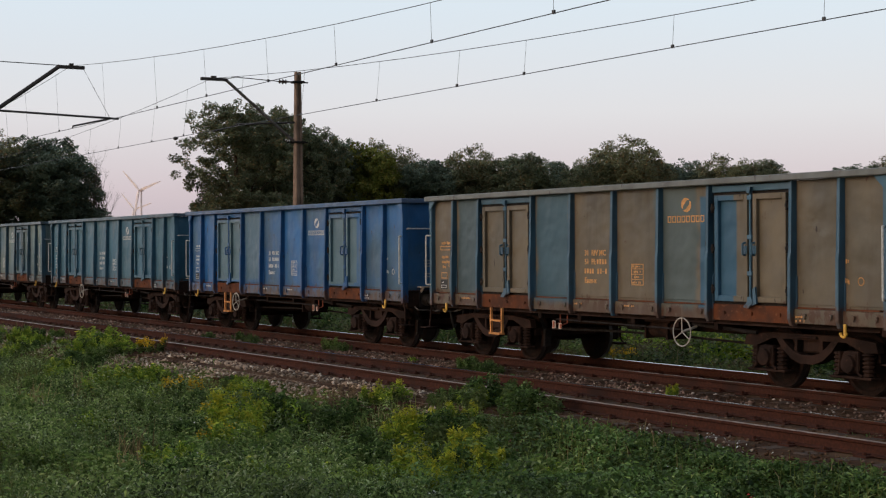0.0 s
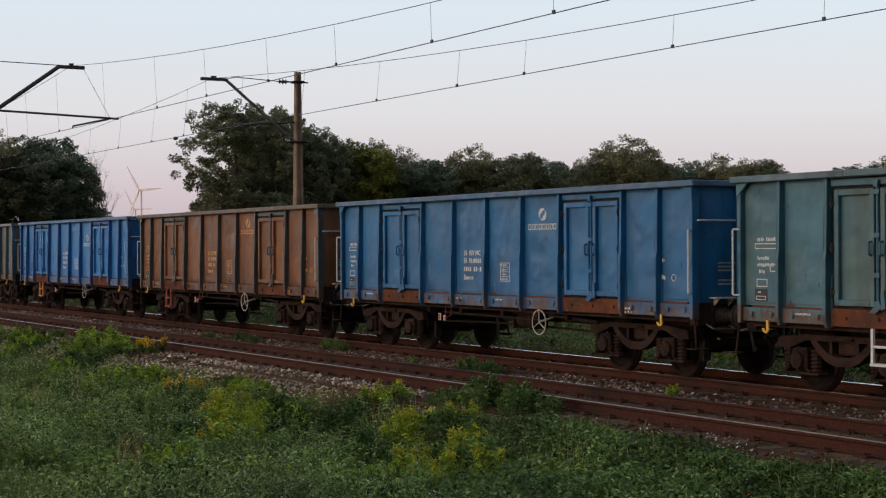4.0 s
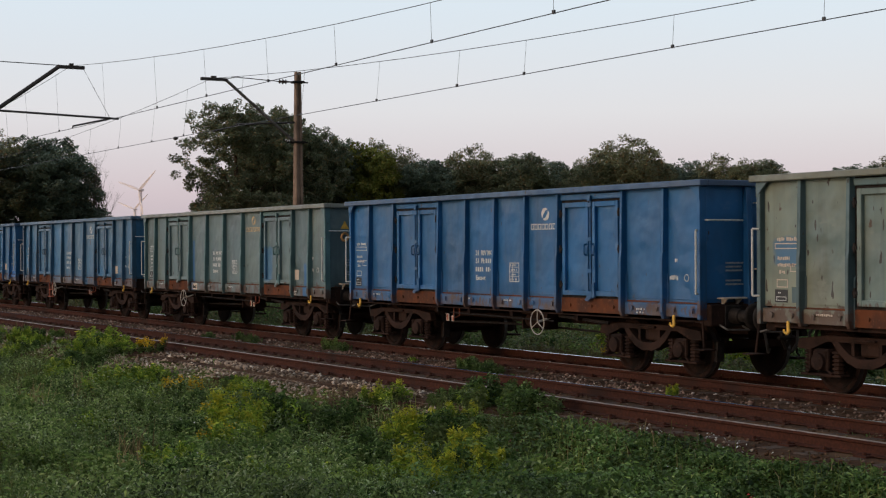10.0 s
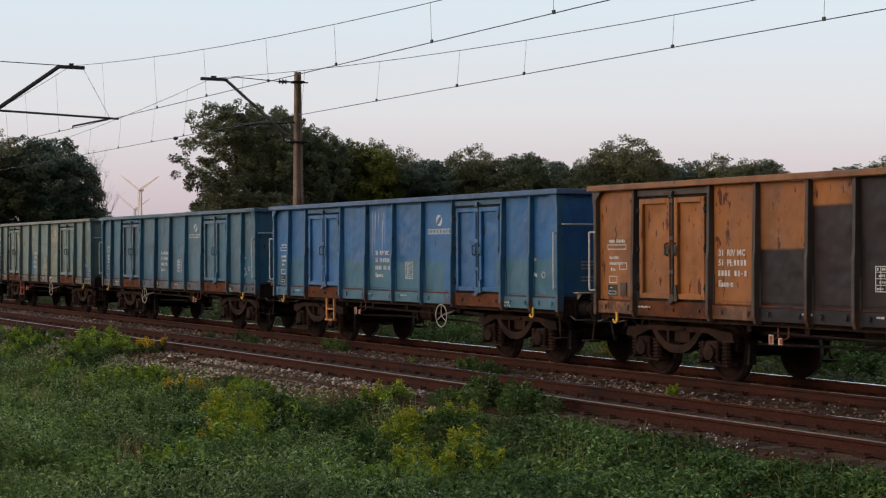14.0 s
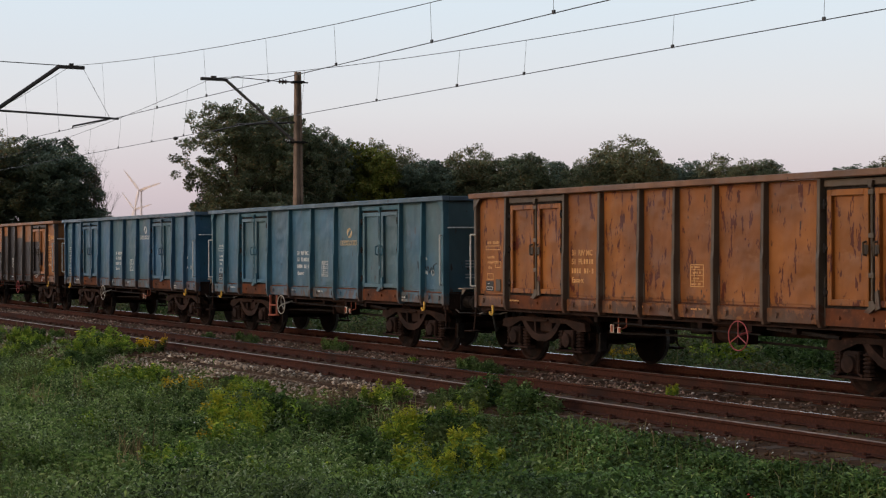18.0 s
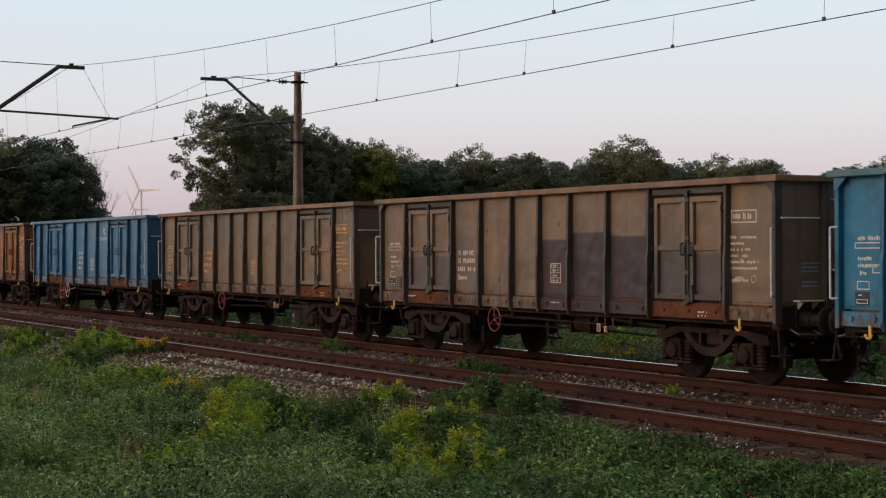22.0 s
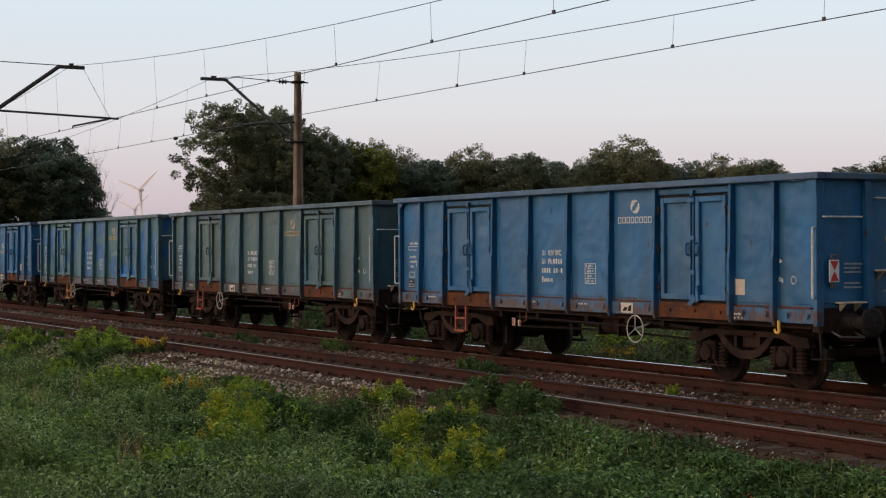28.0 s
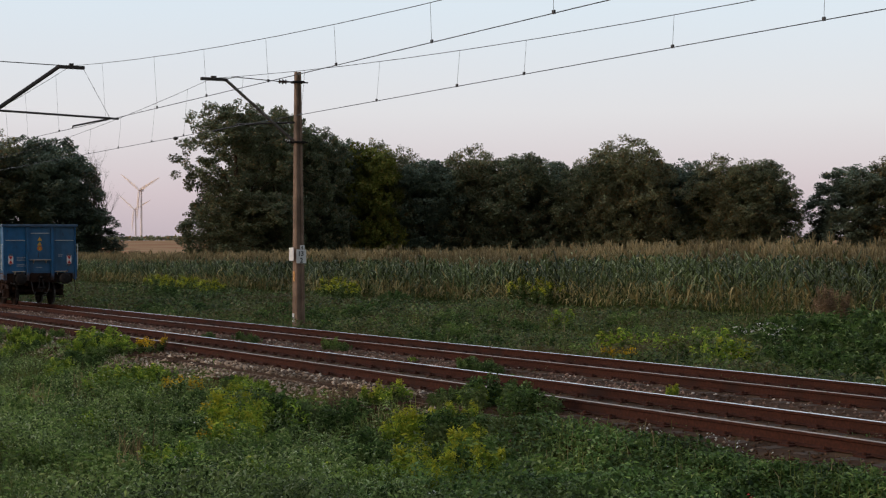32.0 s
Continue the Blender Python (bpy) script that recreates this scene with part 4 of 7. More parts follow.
def side_parts(wagon, s, posts, doors):
    """One long side: panels between posts, posts, two double doors, sill; s is -1 or 1 (the side of y)."""
    def yb(a, b):
        return (s * a, s * b) if s > 0 else (s * b, s * a)
    if s > 0:
        bm = bmesh.new()
        box(bm, posts[0], posts[-1], 1.36, 1.41, SILL + 0.03, PANEL_TOP)
        part("far_side_wall", bm, PAINTED, wagon)
        for x in posts:
            bm = bmesh.new()
            prism(bm, [(1.41, 0.99), (1.46, 0.99), (1.50, 1.12), (1.50, 2.02), (1.455, 2.16), (1.455, PANEL_TOP), (1.41, PANEL_TOP)], "x", x - 0.055, x + 0.055)
            part("stanchion", bm, TRIM, wagon)
        for a, b in doors:
            bm = bmesh.new()
            box(bm, a + 0.1, b - 0.1, 1.41, 1.445, 1.33, 2.95, 0.006)
            part("door", bm, DOORPAINT, wagon)
        return
    for i, (a, b) in enumerate(zip(posts, posts[1:])):
        door = (a, b) in doors
        bm = bmesh.new()
        # door bays get a dark backing that paints the shaded gaps round the leaves
        if door:
            box(bm, a, b, *yb(1.29, 1.345), SILL_TOP, PANEL_TOP)
        else:
            box(bm, a, b, *yb(1.31, 1.355), SILL_TOP, PANEL_TOP)
            box(bm, a + 0.07, b - 0.07, *yb(1.355, 1.365), SILL_TOP + 0.035, PANEL_TOP - 0.03, 0.008)
        part("side_panel", bm, M_IRON if door else PAINTED, wagon)
        bm = bmesh.new()
        if door:
            box(bm, a, b, *yb(1.28, 1.37), SILL + 0.02, SILL_TOP)
            for k in range(3):
                x = a + (k + 0.5) * (b - a) / 3
                lathe(bm, [(s * 1.37, 0.03), (s * 1.395, 0.03)], (x, 0, 1.14), "y", 6)
            part("door_sill", bm, M_RUSTY, wagon, "rust-brown sill below the door")
        else:
            box(bm, a, b, *yb(1.30, 1.402), SILL + 0.03, SILL_TOP - 0.028, 0.008)
            for x in (a + 0.26, b - 0.20):
                tube(bm, (x - 0.035, s * 1.408, 1.18), (x + 0.03, s * 1.425, 1.165), 0.013, seg=5)
                tube(bm, (x + 0.03, s * 1.425, 1.165), (x + 0.005, s * 1.425, 1.10), 0.013, seg=5)
            part("sill_panel", bm, PAINTED, wagon)
    for x in posts:
        corner = abs(x) > 6
        w = 0.042 if corner else 0.034
        bm = bmesh.new()
        if corner:
            prism(bm, [(s * 1.31, SILL), (s * 1.45, SILL), (s * 1.45, PANEL_TOP), (s * 1.31, PANEL_TOP)], "x", x - w, x + w)
        else:
            prism(bm, [(s * 1.31, 0.99), (s * 1.45, 0.99), (s * 1.49, 1.10), (s * 1.485, 1.98), (s * 1.46, 2.10), (s * 1.45, PANEL_TOP), (s * 1.31, PANEL_TOP)], "x", x - w, x + w)
            prism(bm, [(s * 1.31, 0.995), (s * 1.38, 0.995), (s * 1.38, 1.7), (s * 1.31, 1.8)], "x", x - w - 0.015, x + w + 0.015)
        bmesh.ops.bevel(bm, geom=list(bm.edges), offset=0.008, segments=1, affect="EDGES")
        part("stanchion", bm, TRIM, wagon)
    for a, b in doors:
        mid = (a + b) / 2 + 0.02
        bm = bmesh.new()
        box(bm, a + 0.05, b - 0.05, *yb(1.35, 1.395), 3.00, PANEL_TOP - 0.02, 0.008)
        part("door_header", bm, TRIM, wagon)
        for l, r in ((a + 0.135, mid - 0.06), (mid + 0.06, b - 0.135)):
            bm = bmesh.new()
            z0, z1, w = 1.315, 2.955, 0.088
            box(bm, l + 0.01, r - 0.01, *yb(1.346, 1.356), z0 + 0.01, z1 - 0.01)
            for x0, x1, p, q in ((l, l + w, z0, z1), (r - w, r, z0, z1), (l + w + 0.0005, r - w - 0.0005, z0, z0 + w), (l + w + 0.0005, r - w - 0.0005, z1 - w, z1)):
                box(bm, x0, x1, *yb(1.3565, 1.418), p, q, 0.007)
            leaf = part("door", bm, DOORPAINT, wagon)
            hx = l - 0.035 if l < mid - 0.5 else r + 0.035
            for z in (1.50, 2.13, 2.76):
                bm = bmesh.new()
                box(bm, hx - 0.05, hx + 0.05, *yb(1.350, 1.432), z - 0.030, z + 0.030, 0.01)
                tube(bm, (hx, s * 1.425, z - 0.07), (hx, s * 1.425, z + 0.07), 0.02, seg=6)
                part("hinge", bm, M_IRON, leaf)
            gx = mid - 0.105 if l < mid - 0.5 else mid + 0.105
            bm = bmesh.new()
            rod(bm, [(gx, s * 1.41, 2.22), (gx, s * 1.475, 2.20), (gx, s * 1.475, 2.04), (gx, s * 1.41, 2.02)], 0.016)
            box(bm, gx - 0.045, gx + 0.045, *yb(1.4185, 1.432), 2.04, 2.17, 0.004)
            part("door_handle", bm, TRIM, leaf)
        bm = bmesh.new()
        tube(bm, (mid, s * 1.405, 1.26), (mid, s * 1.405, 3.0), 0.020, seg=6)
        for z in (1.36, 1.75, 2.3, 2.9):
            box(bm, mid - 0.052, mid + 0.052, *yb(1.37, 1.434), z - 0.035, z + 0.035, 0.006)
        prism(bm, [(mid - 0.12, 1.24), (mid - 0.02, 1.22), (mid + 0.10, 1.30), (mid + 0.10, 1.365), (mid, 1.345)], "y", s * 1.42, s * 1.455)
        prism(bm, [(mid + 0.10, 1.27), (mid + 0.18, 1.30), (mid + 0.15, 1.55), (mid + 0.09, 1.52)], "y", s * 1.42, s * 1.45)
        prism(bm, [(mid - 0.03, 2.97), (mid + 0.03, 2.97), (mid + 0.05, 3.06), (mid - 0.05, 3.06)], "y", s * 1.40, s * 1.45)
        part("lock_bar", bm, TRIM, wagon, "upright door locking bar")
    for x in (-5.75, 5.62):
        bm = bmesh.new()
        box(bm, x - 0.025, x + 0.025, *yb(1.43, 1.46), 0.90, 1.06, 0.006)
        torus_y = s * 1.475
        for k in range(7):
            t0, t1 = math.pi * (1 + k / 7), math.pi * (1 + (k + 1) / 7)
            tube(bm, (x + 0.06 * math.cos(t0), torus_y, 0.94 + 0.06 * math.sin(t0)), (x + 0.06 * math.cos(t1), torus_y, 0.94 + 0.06 * math.sin(t1)), 0.02, seg=5)
        part("rope_hook", bm, M_YELLOW, wagon, "yellow rope hook")


def end_parts(wagon, e):
    """One end wall with posts, headstock, buffers, coupler, grab bars and steps; e is -1 or 1 (the end of x)."""
    def xb(a, b):
        return (a, b) if e > 0 else (-b, -a)
    bm = bmesh.new()
    box(bm, *xb(6.22, 6.265), -1.40, 1.40, SILL_TOP, PANEL_TOP)
    wall = part("end_wall", bm, PAINTED, wagon)
    for y0, y1 in ((-1.37, -0.56), (-0.44, 0.44), (0.56, 1.37)):
        bm = bmesh.new()
        box(bm, *xb(6.265, 6.275), y0, y1, SILL_TOP + 0.06, PANEL_TOP - 0.05, 0.004)
        part("end_panel", bm, PAINTED, wall)
    for y in (-0.5, 0.5):
        bm = bmesh.new()
        prism(bm, [(e * 6.27, 0.98), (e * 6.36, 0.98), (e * 6.42, 1.15), (e * 6.40, 2.2), (e * 6.35, PANEL_TOP), (e * 6.27, PANEL_TOP)], "y", y - 0.055, y + 0.055)
        bmesh.ops.bevel(bm, geom=list(bm.edges), offset=0.01, segments=1, affect="EDGES")
        part("end_post", bm, TRIM, wagon)
    bm = bmesh.new()
    box(bm, *xb(6.18, 6.40), -1.32, 1.32, 0.90, 1.245, 0.02)
    part("headstock", bm, M_BOGIE, wagon, "grimy rusted headstock")
    for y in (-0.875, 0.875):
        bm = bmesh.new()
        box(bm, *xb(6.40, 6.43), y - 0.17, y + 0.17, 0.89, 1.23, 0.01)
        lathe(bm, [(e * 6.43, 0.125), (e * 6.62, 0.115), (e * 6.63, 0.09), (e * 6.905, 0.085)], (0, y, 1.06), "x", 16)
        buf = part("buffer", bm, M_IRON, wagon, "greasy black buffer")
        bm = bmesh.new()
        lathe(bm, [(e * 6.895, 0.10), (e * 6.915, 0.21), (e * 6.95, 0.225), (e * 6.975, 0.18), (e * 6.985, 0.03)], (0, y, 1.06), "x", 24)
        part("buffer_head", bm, M_IRON, buf, smooth=True)
    bm = bmesh.new()
    prism(bm, [(e * 6.40, 1.00), (e * 6.62, 1.02), (e * 6.70, 1.10), (e * 6.62, 1.16), (e * 6.40, 1.14)], "y", -0.04, 0.04)
    rod(bm, [(e * 6.60, 0.06, 1.06), (e * 6.66, 0.10, 0.70), (e * 6.62, 0.02, 0.52), (e * 6.66, -0.10, 0.70), (e * 6.60, -0.06, 1.06)], 0.028)
    tube(bm, (e * 6.66, -0.16, 0.70), (e * 6.66, 0.16, 0.70), 0.035)
    part("coupler", bm, M_IRON, wagon, "drawhook with hanging screw coupling")
    for y in (-0.34, 0.36):
        bm = bmesh.new()
        rod(bm, [(e * 6.42, y, 0.92), (e * 6.52, y, 0.82), (e * 6.55, y * 0.9, 0.60), (e * 6.50, y * 0.7, 0.46), (e * 6.46, y * 0.5, 0.52)], 0.024)
        part("brake_hose", bm, M_BLACK, wagon)
    for y, z in ((-0.98, 2.58), (0.98, 2.58), (0.0, 2.86)):
        bm = bmesh.new()
        wid = 0.36 if y else 0.34
        rod(bm, [(e * 6.275, y - wid, z), (e * 6.35, y - wid, z), (e * 6.35, y + wid, z), (e * 6.275, y + wid, z)], 0.014)
        part("grab_bar", bm, M_WHITE, wagon, "pale grab bar")
    for y, z, wid in ((0.0, 1.80, 0.42), (-0.85, 1.34, 0.24), (0.85, 1.34, 0.24)):
        bm = bmesh.new()
        box(bm, *xb(6.275, 6.44), y - wid, y + wid, z - 0.012, z + 0.012, 0.004)
        for q in (-0.6, 0.6):
            prism(bm, [(e * 6.275, z - 0.14), (e * 6.42, z - 0.013), (e * 6.275, z - 0.013)], "y", y + q * wid - 0.012, y + q * wid + 0.012)
        part("end_step", bm, M_CREAM, wagon, "pale worn step")
    for s in (-1, 1):
        bm = bmesh.new()
        rod(bm, [(e * 6.24, s * 1.45, 2.42), (e * 6.30, s * 1.53, 2.42), (e * 6.30, s * 1.53, 1.42), (e * 6.24, s * 1.45, 1.42)], 0.017)
        part("handrail", bm, M_WHITE, wagon, "white corner handrail")
        bm = bmesh.new()
        rod(bm, [(e * 6.30, s * 1.40, 1.0), (e * 6.36, s * 1.42, 0.55)], 0.018)
        box(bm, e * 6.40 - 0.12, e * 6.40 + 0.12, s * 1.42 - 0.13, s * 1.42 + 0.13, 0.53, 0.55, 0.004)
        part("shunter_step", bm, M_BOGIE, wagon)
        bm = bmesh.new()
        rod(bm, [(e * 6.42, s * 1.15, 0.92), (e * 6.66, s * 1.20, 0.86), (e * 6.66, s * 0.75, 0.84), (e * 6.42, s * 0.70, 0.90)], 0.015)
        part("shunter_grip", bm, M_GALV, wagon)


M_TREAD = simple("worn_wheel_tread", (0.10, 0.09, 0.085), 0.5, 0.6, vary=0.2)


def bogie_parts(wagon, xc):
    bogie = new("bogie")
    bogie.parent = wagon
    bogie["label"] = "grimy brown two-axle bogie"
    bm = bmesh.new()
    box(bm, xc - 0.20, xc + 0.20, -1.05, 1.05, 0.58, 0.80, 0.03)
    box(bm, xc - 1.3, xc - 1.22, -0.95, 0.95, 0.50, 0.62)
    box(bm, xc + 1.22, xc + 1.3, -0.95, 0.95, 0.50, 0.62)
    lathe(bm, [(0.80, 0.2), (0.92, 0.2)], (xc, 0, 0), "z", 14)
    part("bolster", bm, M_BOGIE, bogie)
    for s in (-1, 1):
        y0, y1 = s * 1.00, s * 1.12
        bm = bmesh.new()
        # top beam, fish-bellied lower chord, three uprights: open between them
        prism(bm, [(xc + a, b) for a, b in ((-1.42, 0.66), (-1.38, 0.80), (-0.8, 0.86), (0.8, 0.86), (1.38, 0.80), (1.42, 0.66), (1.16, 0.64), (0.78, 0.775), (-0.78, 0.775), (-1.16, 0.64))], "y", y0, y1)
        lower = [(-0.66, 0.775), (-0.52, 0.62), (-0.34, 0.49), (-0.15, 0.425), (0.15, 0.425), (0.34, 0.49), (0.52, 0.62), (0.66, 0.775)]
        upper = [(0.52, 0.775), (0.42, 0.69), (0.28, 0.60), (0.12, 0.555), (-0.12, 0.555), (-0.28, 0.60), (-0.42, 0.69), (-0.52, 0.775)]
        prism(bm, [(xc + a, b) for a, b in lower + upper], "y", s * 0.98, s * 1.15)
        for q in (-0.27, 0.27):
            box(bm, xc + q - 0.03, xc + q + 0.03, min(y0, y1) + 0.01, max(y0, y1) - 0.01, 0.56, 0.78)
        box(bm, xc - 0.22, xc + 0.22, min(s * 1.12, s * 1.17), max(s * 1.12, s * 1.17), 0.80, 0.835, 0.008)
        part("side_frame", bm, M_BOGIE, bogie, "rust-brown fish-bellied side frame")
        for ax in (-0.9, 0.9):
            bm = bmesh.new()
            y2, y3 = min(s * 0.95, s * 1.17), max(s * 0.95, s * 1.17)
            box(bm, xc + ax - 0.17, xc + ax + 0.17, y2, y3, 0.35, 0.66, 0.045)
            box(bm, xc + ax - 0.42, xc + ax + 0.42, y2 + 0.02, y3 - 0.01, 0.265, 0.305, 0.01)
            lathe(bm, [(s * 1.17, 0.135), (s * 1.215, 0.125), (s * 1.225, 0.06)], (xc + ax, 0, 0.48), "y", 14)
            for q in (-0.185, 0.185):
                rod(bm, [(xc + ax + q, s * 1.16, 0.66), (xc + ax + q, s * 1.175, 0.36), (xc + ax + q * 1.4, s * 1.165, 0.31)], 0.018, 5)
            part("axle_box", bm, M_BOGIE, bogie)
            for q in (-0.29, 0.29) if s < 0 else ():
                bm = bmesh.new()
                lathe(bm, [(0.306 + k * 0.058 + dz, r) for k in range(6) for dz, r in ((0.0, 0.066), (0.014, 0.092), (0.032, 0.092), (0.046, 0.066))], (xc + ax + q, s * 1.06, 0), "z", 8)
                part("coil_spring", bm, M_BOGIE, bogie)
            bm = bmesh.new()
            prism(bm, [(xc + ax - 0.50 * (1 if ax < 0 else -1), 0.30), (xc + ax - 0.56 * (1 if ax < 0 else -1), 0.30), (xc + ax - 0.58 * (1 if ax < 0 else -1), 0.62), (xc + ax - 0.54 * (1 if ax < 0 else -1), 0.62)], "y", s * 0.70, s * 0.84)
            part("brake_shoe", bm, M_IRON, bogie) if s < 0 else bm.free()
    for ax in (-0.9, 0.9):
        bm = bmesh.new()
        tube(bm, (0, -1.12, 0), (0, 1.12, 0), 0.075, seg=12)
        for s in (-1, 1):
            lathe(bm, [(s * 0.665, 0.43), (s * 0.68, 0.485), (s * 0.705, 0.475), (s * 0.72, 0.46), (s * 0.80, 0.456), (s * 0.81, 0.40), (s * 0.775, 0.37), (s * 0.765, 0.20), (s * 0.82, 0.13), (s * 0.82, 0.07)], (0, 0, 0), "y", 22)
        ws = part("wheelset", bm, M_WHEEL, wagon, "dark steel wheelset with worn bright treads")
        ws.matrix_basis = pose(xc + ax, 0, 0.46)
        for s in (-1, 1):
            bm = bmesh.new()
            lathe(bm, [(s * 0.722, 0.4615), (s * 0.798, 0.4575)], (0, 0, 0), "y", 22, False)
            part("tread", bm, M_TREAD, ws, "worn steel wheel tread")


def underframe_parts(wagon):
    bm = bmesh.new()
    box(bm, -6.2, 6.2, -1.33, 1.33, 0.98, 1.24)
    for y in (-0.35, 0.35):
        box(bm, -6.2, 6.2, y - 0.06, y + 0.06, 0.74, 0.985)
    for x in (-2.5, -1.2, 0.4, 1.6, 2.6):
        box(bm, x - 0.05, x + 0.05, -1.3, 1.3, 0.86, 0.982)
    # the dark wheel tone also stands in for shade below the floor
    part("underframe", bm, M_WHEEL, wagon, "grimy steel underframe, tone deepened for shade")
    bm = bmesh.new()
    for s in (-1, 1):
        box(bm, -6.18, 6.18, s * 1.31 - 0.02, s * 1.31 + 0.02, 0.955, 1.02)
    part("solebar_flange", bm, M_BOGIE, wagon)
    bm = bmesh.new()
    lathe(bm, [(-0.35, 0.03), (-0.33, 0.12), (-0.2, 0.155), (0.25, 0.155), (0.36, 0.12), (0.38, 0.03)], (0.72, -0.88, 0.79), "x", 18)
    part("brake_reservoir", bm, M_BOGIE, wagon, "round brake air reservoir")
    bm = bmesh.new()
    box(bm, 0.30, 1.16, -1.10, -0.98, 0.90, 0.985, 0.01)
    for x in (0.42, 1.02):
        box(bm, x - 0.02, x + 0.02, -1.06, -0.66, 0.62, 0.985)
    part("reservoir_bracket", bm, M_BOGIE, wagon, "brown steel hanger")
    bm = bmesh.new()
    box(bm, -0.9, -0.45, -0.5, -0.1, 0.70, 0.985, 0.03)
    lathe(bm, [(-0.45, 0.10), (-0.2, 0.10), (-0.18, 0.04), (0.1, 0.04)], (0, -0.3, 0.84), "x", 12)
    part("brake_cylinder", bm, M_IRON, wagon, "dark brake cylinder below the floor")
    bm = bmesh.new()
    rod(bm, [(-3.2, -0.6, 0.62), (-1.2, -0.62, 0.66), (0.6, -0.6, 0.66), (3.3, -0.55, 0.60)], 0.022)
    rod(bm, [(-2.0, -1.25, 0.86), (1.8, -1.25, 0.82)], 0.015)
    rod(bm, [(1.9, -1.2, 0.92), (3.4, -1.15, 0.84)], 0.03)
    part("brake_rod", bm, M_IRON, wagon)


def wheel_and_steps(wagon, wheel_x, step_x, wheel_mat, step_mat):
    """The parking-brake wheel, the ladder step, the brake selector plates; their place differs between wagons."""
    bm = bmesh.new()
    c = (wheel_x, -1.50, 0.80)
    torus(bm, c, "y", 0.225, 0.0105, 28, 6)
    for k in range(3):
        a = math.pi * (0.5 + 2 * k / 3)
        tube(bm, c, (c[0] + 0.22 * math.cos(a), c[1], c[2] + 0.22 * math.sin(a)), 0.009, seg=5)
    tube(bm, c, (c[0], -1.2, c[2] + 0.08), 0.02, seg=6)
    part("brake_wheel", bm, wheel_mat, wagon, "spoked parking-brake wheel")
    if step_x is not None:
        bm = bmesh.new()
        for q in (-0.20, 0.20):
            box(bm, step_x + q - 0.022, step_x + q + 0.022, -1.46, -1.42, 0.52, 1.02)
        box(bm, step_x - 0.2, step_x + 0.2, -1.50, -1.38, 0.51, 0.545)
        box(bm, step_x - 0.2, step_x + 0.2, -1.48, -1.40, 0.76, 0.79)
        part("ladder_step", bm, step_mat, wagon, "painted side step")
    px = -1.78 if wheel_x > 0 else 1.9
    for x0, x1, z1, q in ((-0.16, -0.06, 0.84, -0.11), (0.05, 0.14, 0.80, 0.12)):
        bm = bmesh.new()
        box(bm, px + x0, px + x1, -1.392, -1.38, 0.70, z1)
        plate = part("brake_plate", bm, M_CREAM, wagon, "white brake selector plate")
        bm = bmesh.new()
        box(bm, px + q - 0.03, px + q + 0.03, -1.400, -1.3925, 0.71, z1 - 0.01)
        rod(bm, [(px + q, -1.38, 0.76), (px + q, -1.25, 0.80), (px + q, -1.25, 0.98)], 0.012)
        part("brake_handle", bm, M_RUSTSTEP, plate, "red brake selector handle")


def bars(bm, x, y, z, rows, w, h, seed, fill=0.75):
    """Lines of writing too small to read, as short bars in the x-z plane."""
    rng = random.Random(seed)
    for i, length in enumerate(rows):
        u, zz = 0.0, z - i * h
        while u < length * w - 0.02:
            l = min(rng.uniform(0.03, 0.055), length * w - u)
            if rng.random() < 0.86:
                box(bm, x + u, x + u + l * 0.66, y - 0.003, y, zz - h * fill * rng.uniform(0.25, 0.5), zz + h * fill * rng.uniform(0.25, 0.5))
            u += l


def ring(bm, x, y, z, w, h, t=0.014):
    for a, b, c, d in ((x, x + w, z, z + t), (x, x + w, z + h - t, z + h), (x, x + t, z + t, z + h - t), (x + w - t, x + w, z + t, z + h - t)):
        box(bm, a, b, y - 0.003, y, c, d)


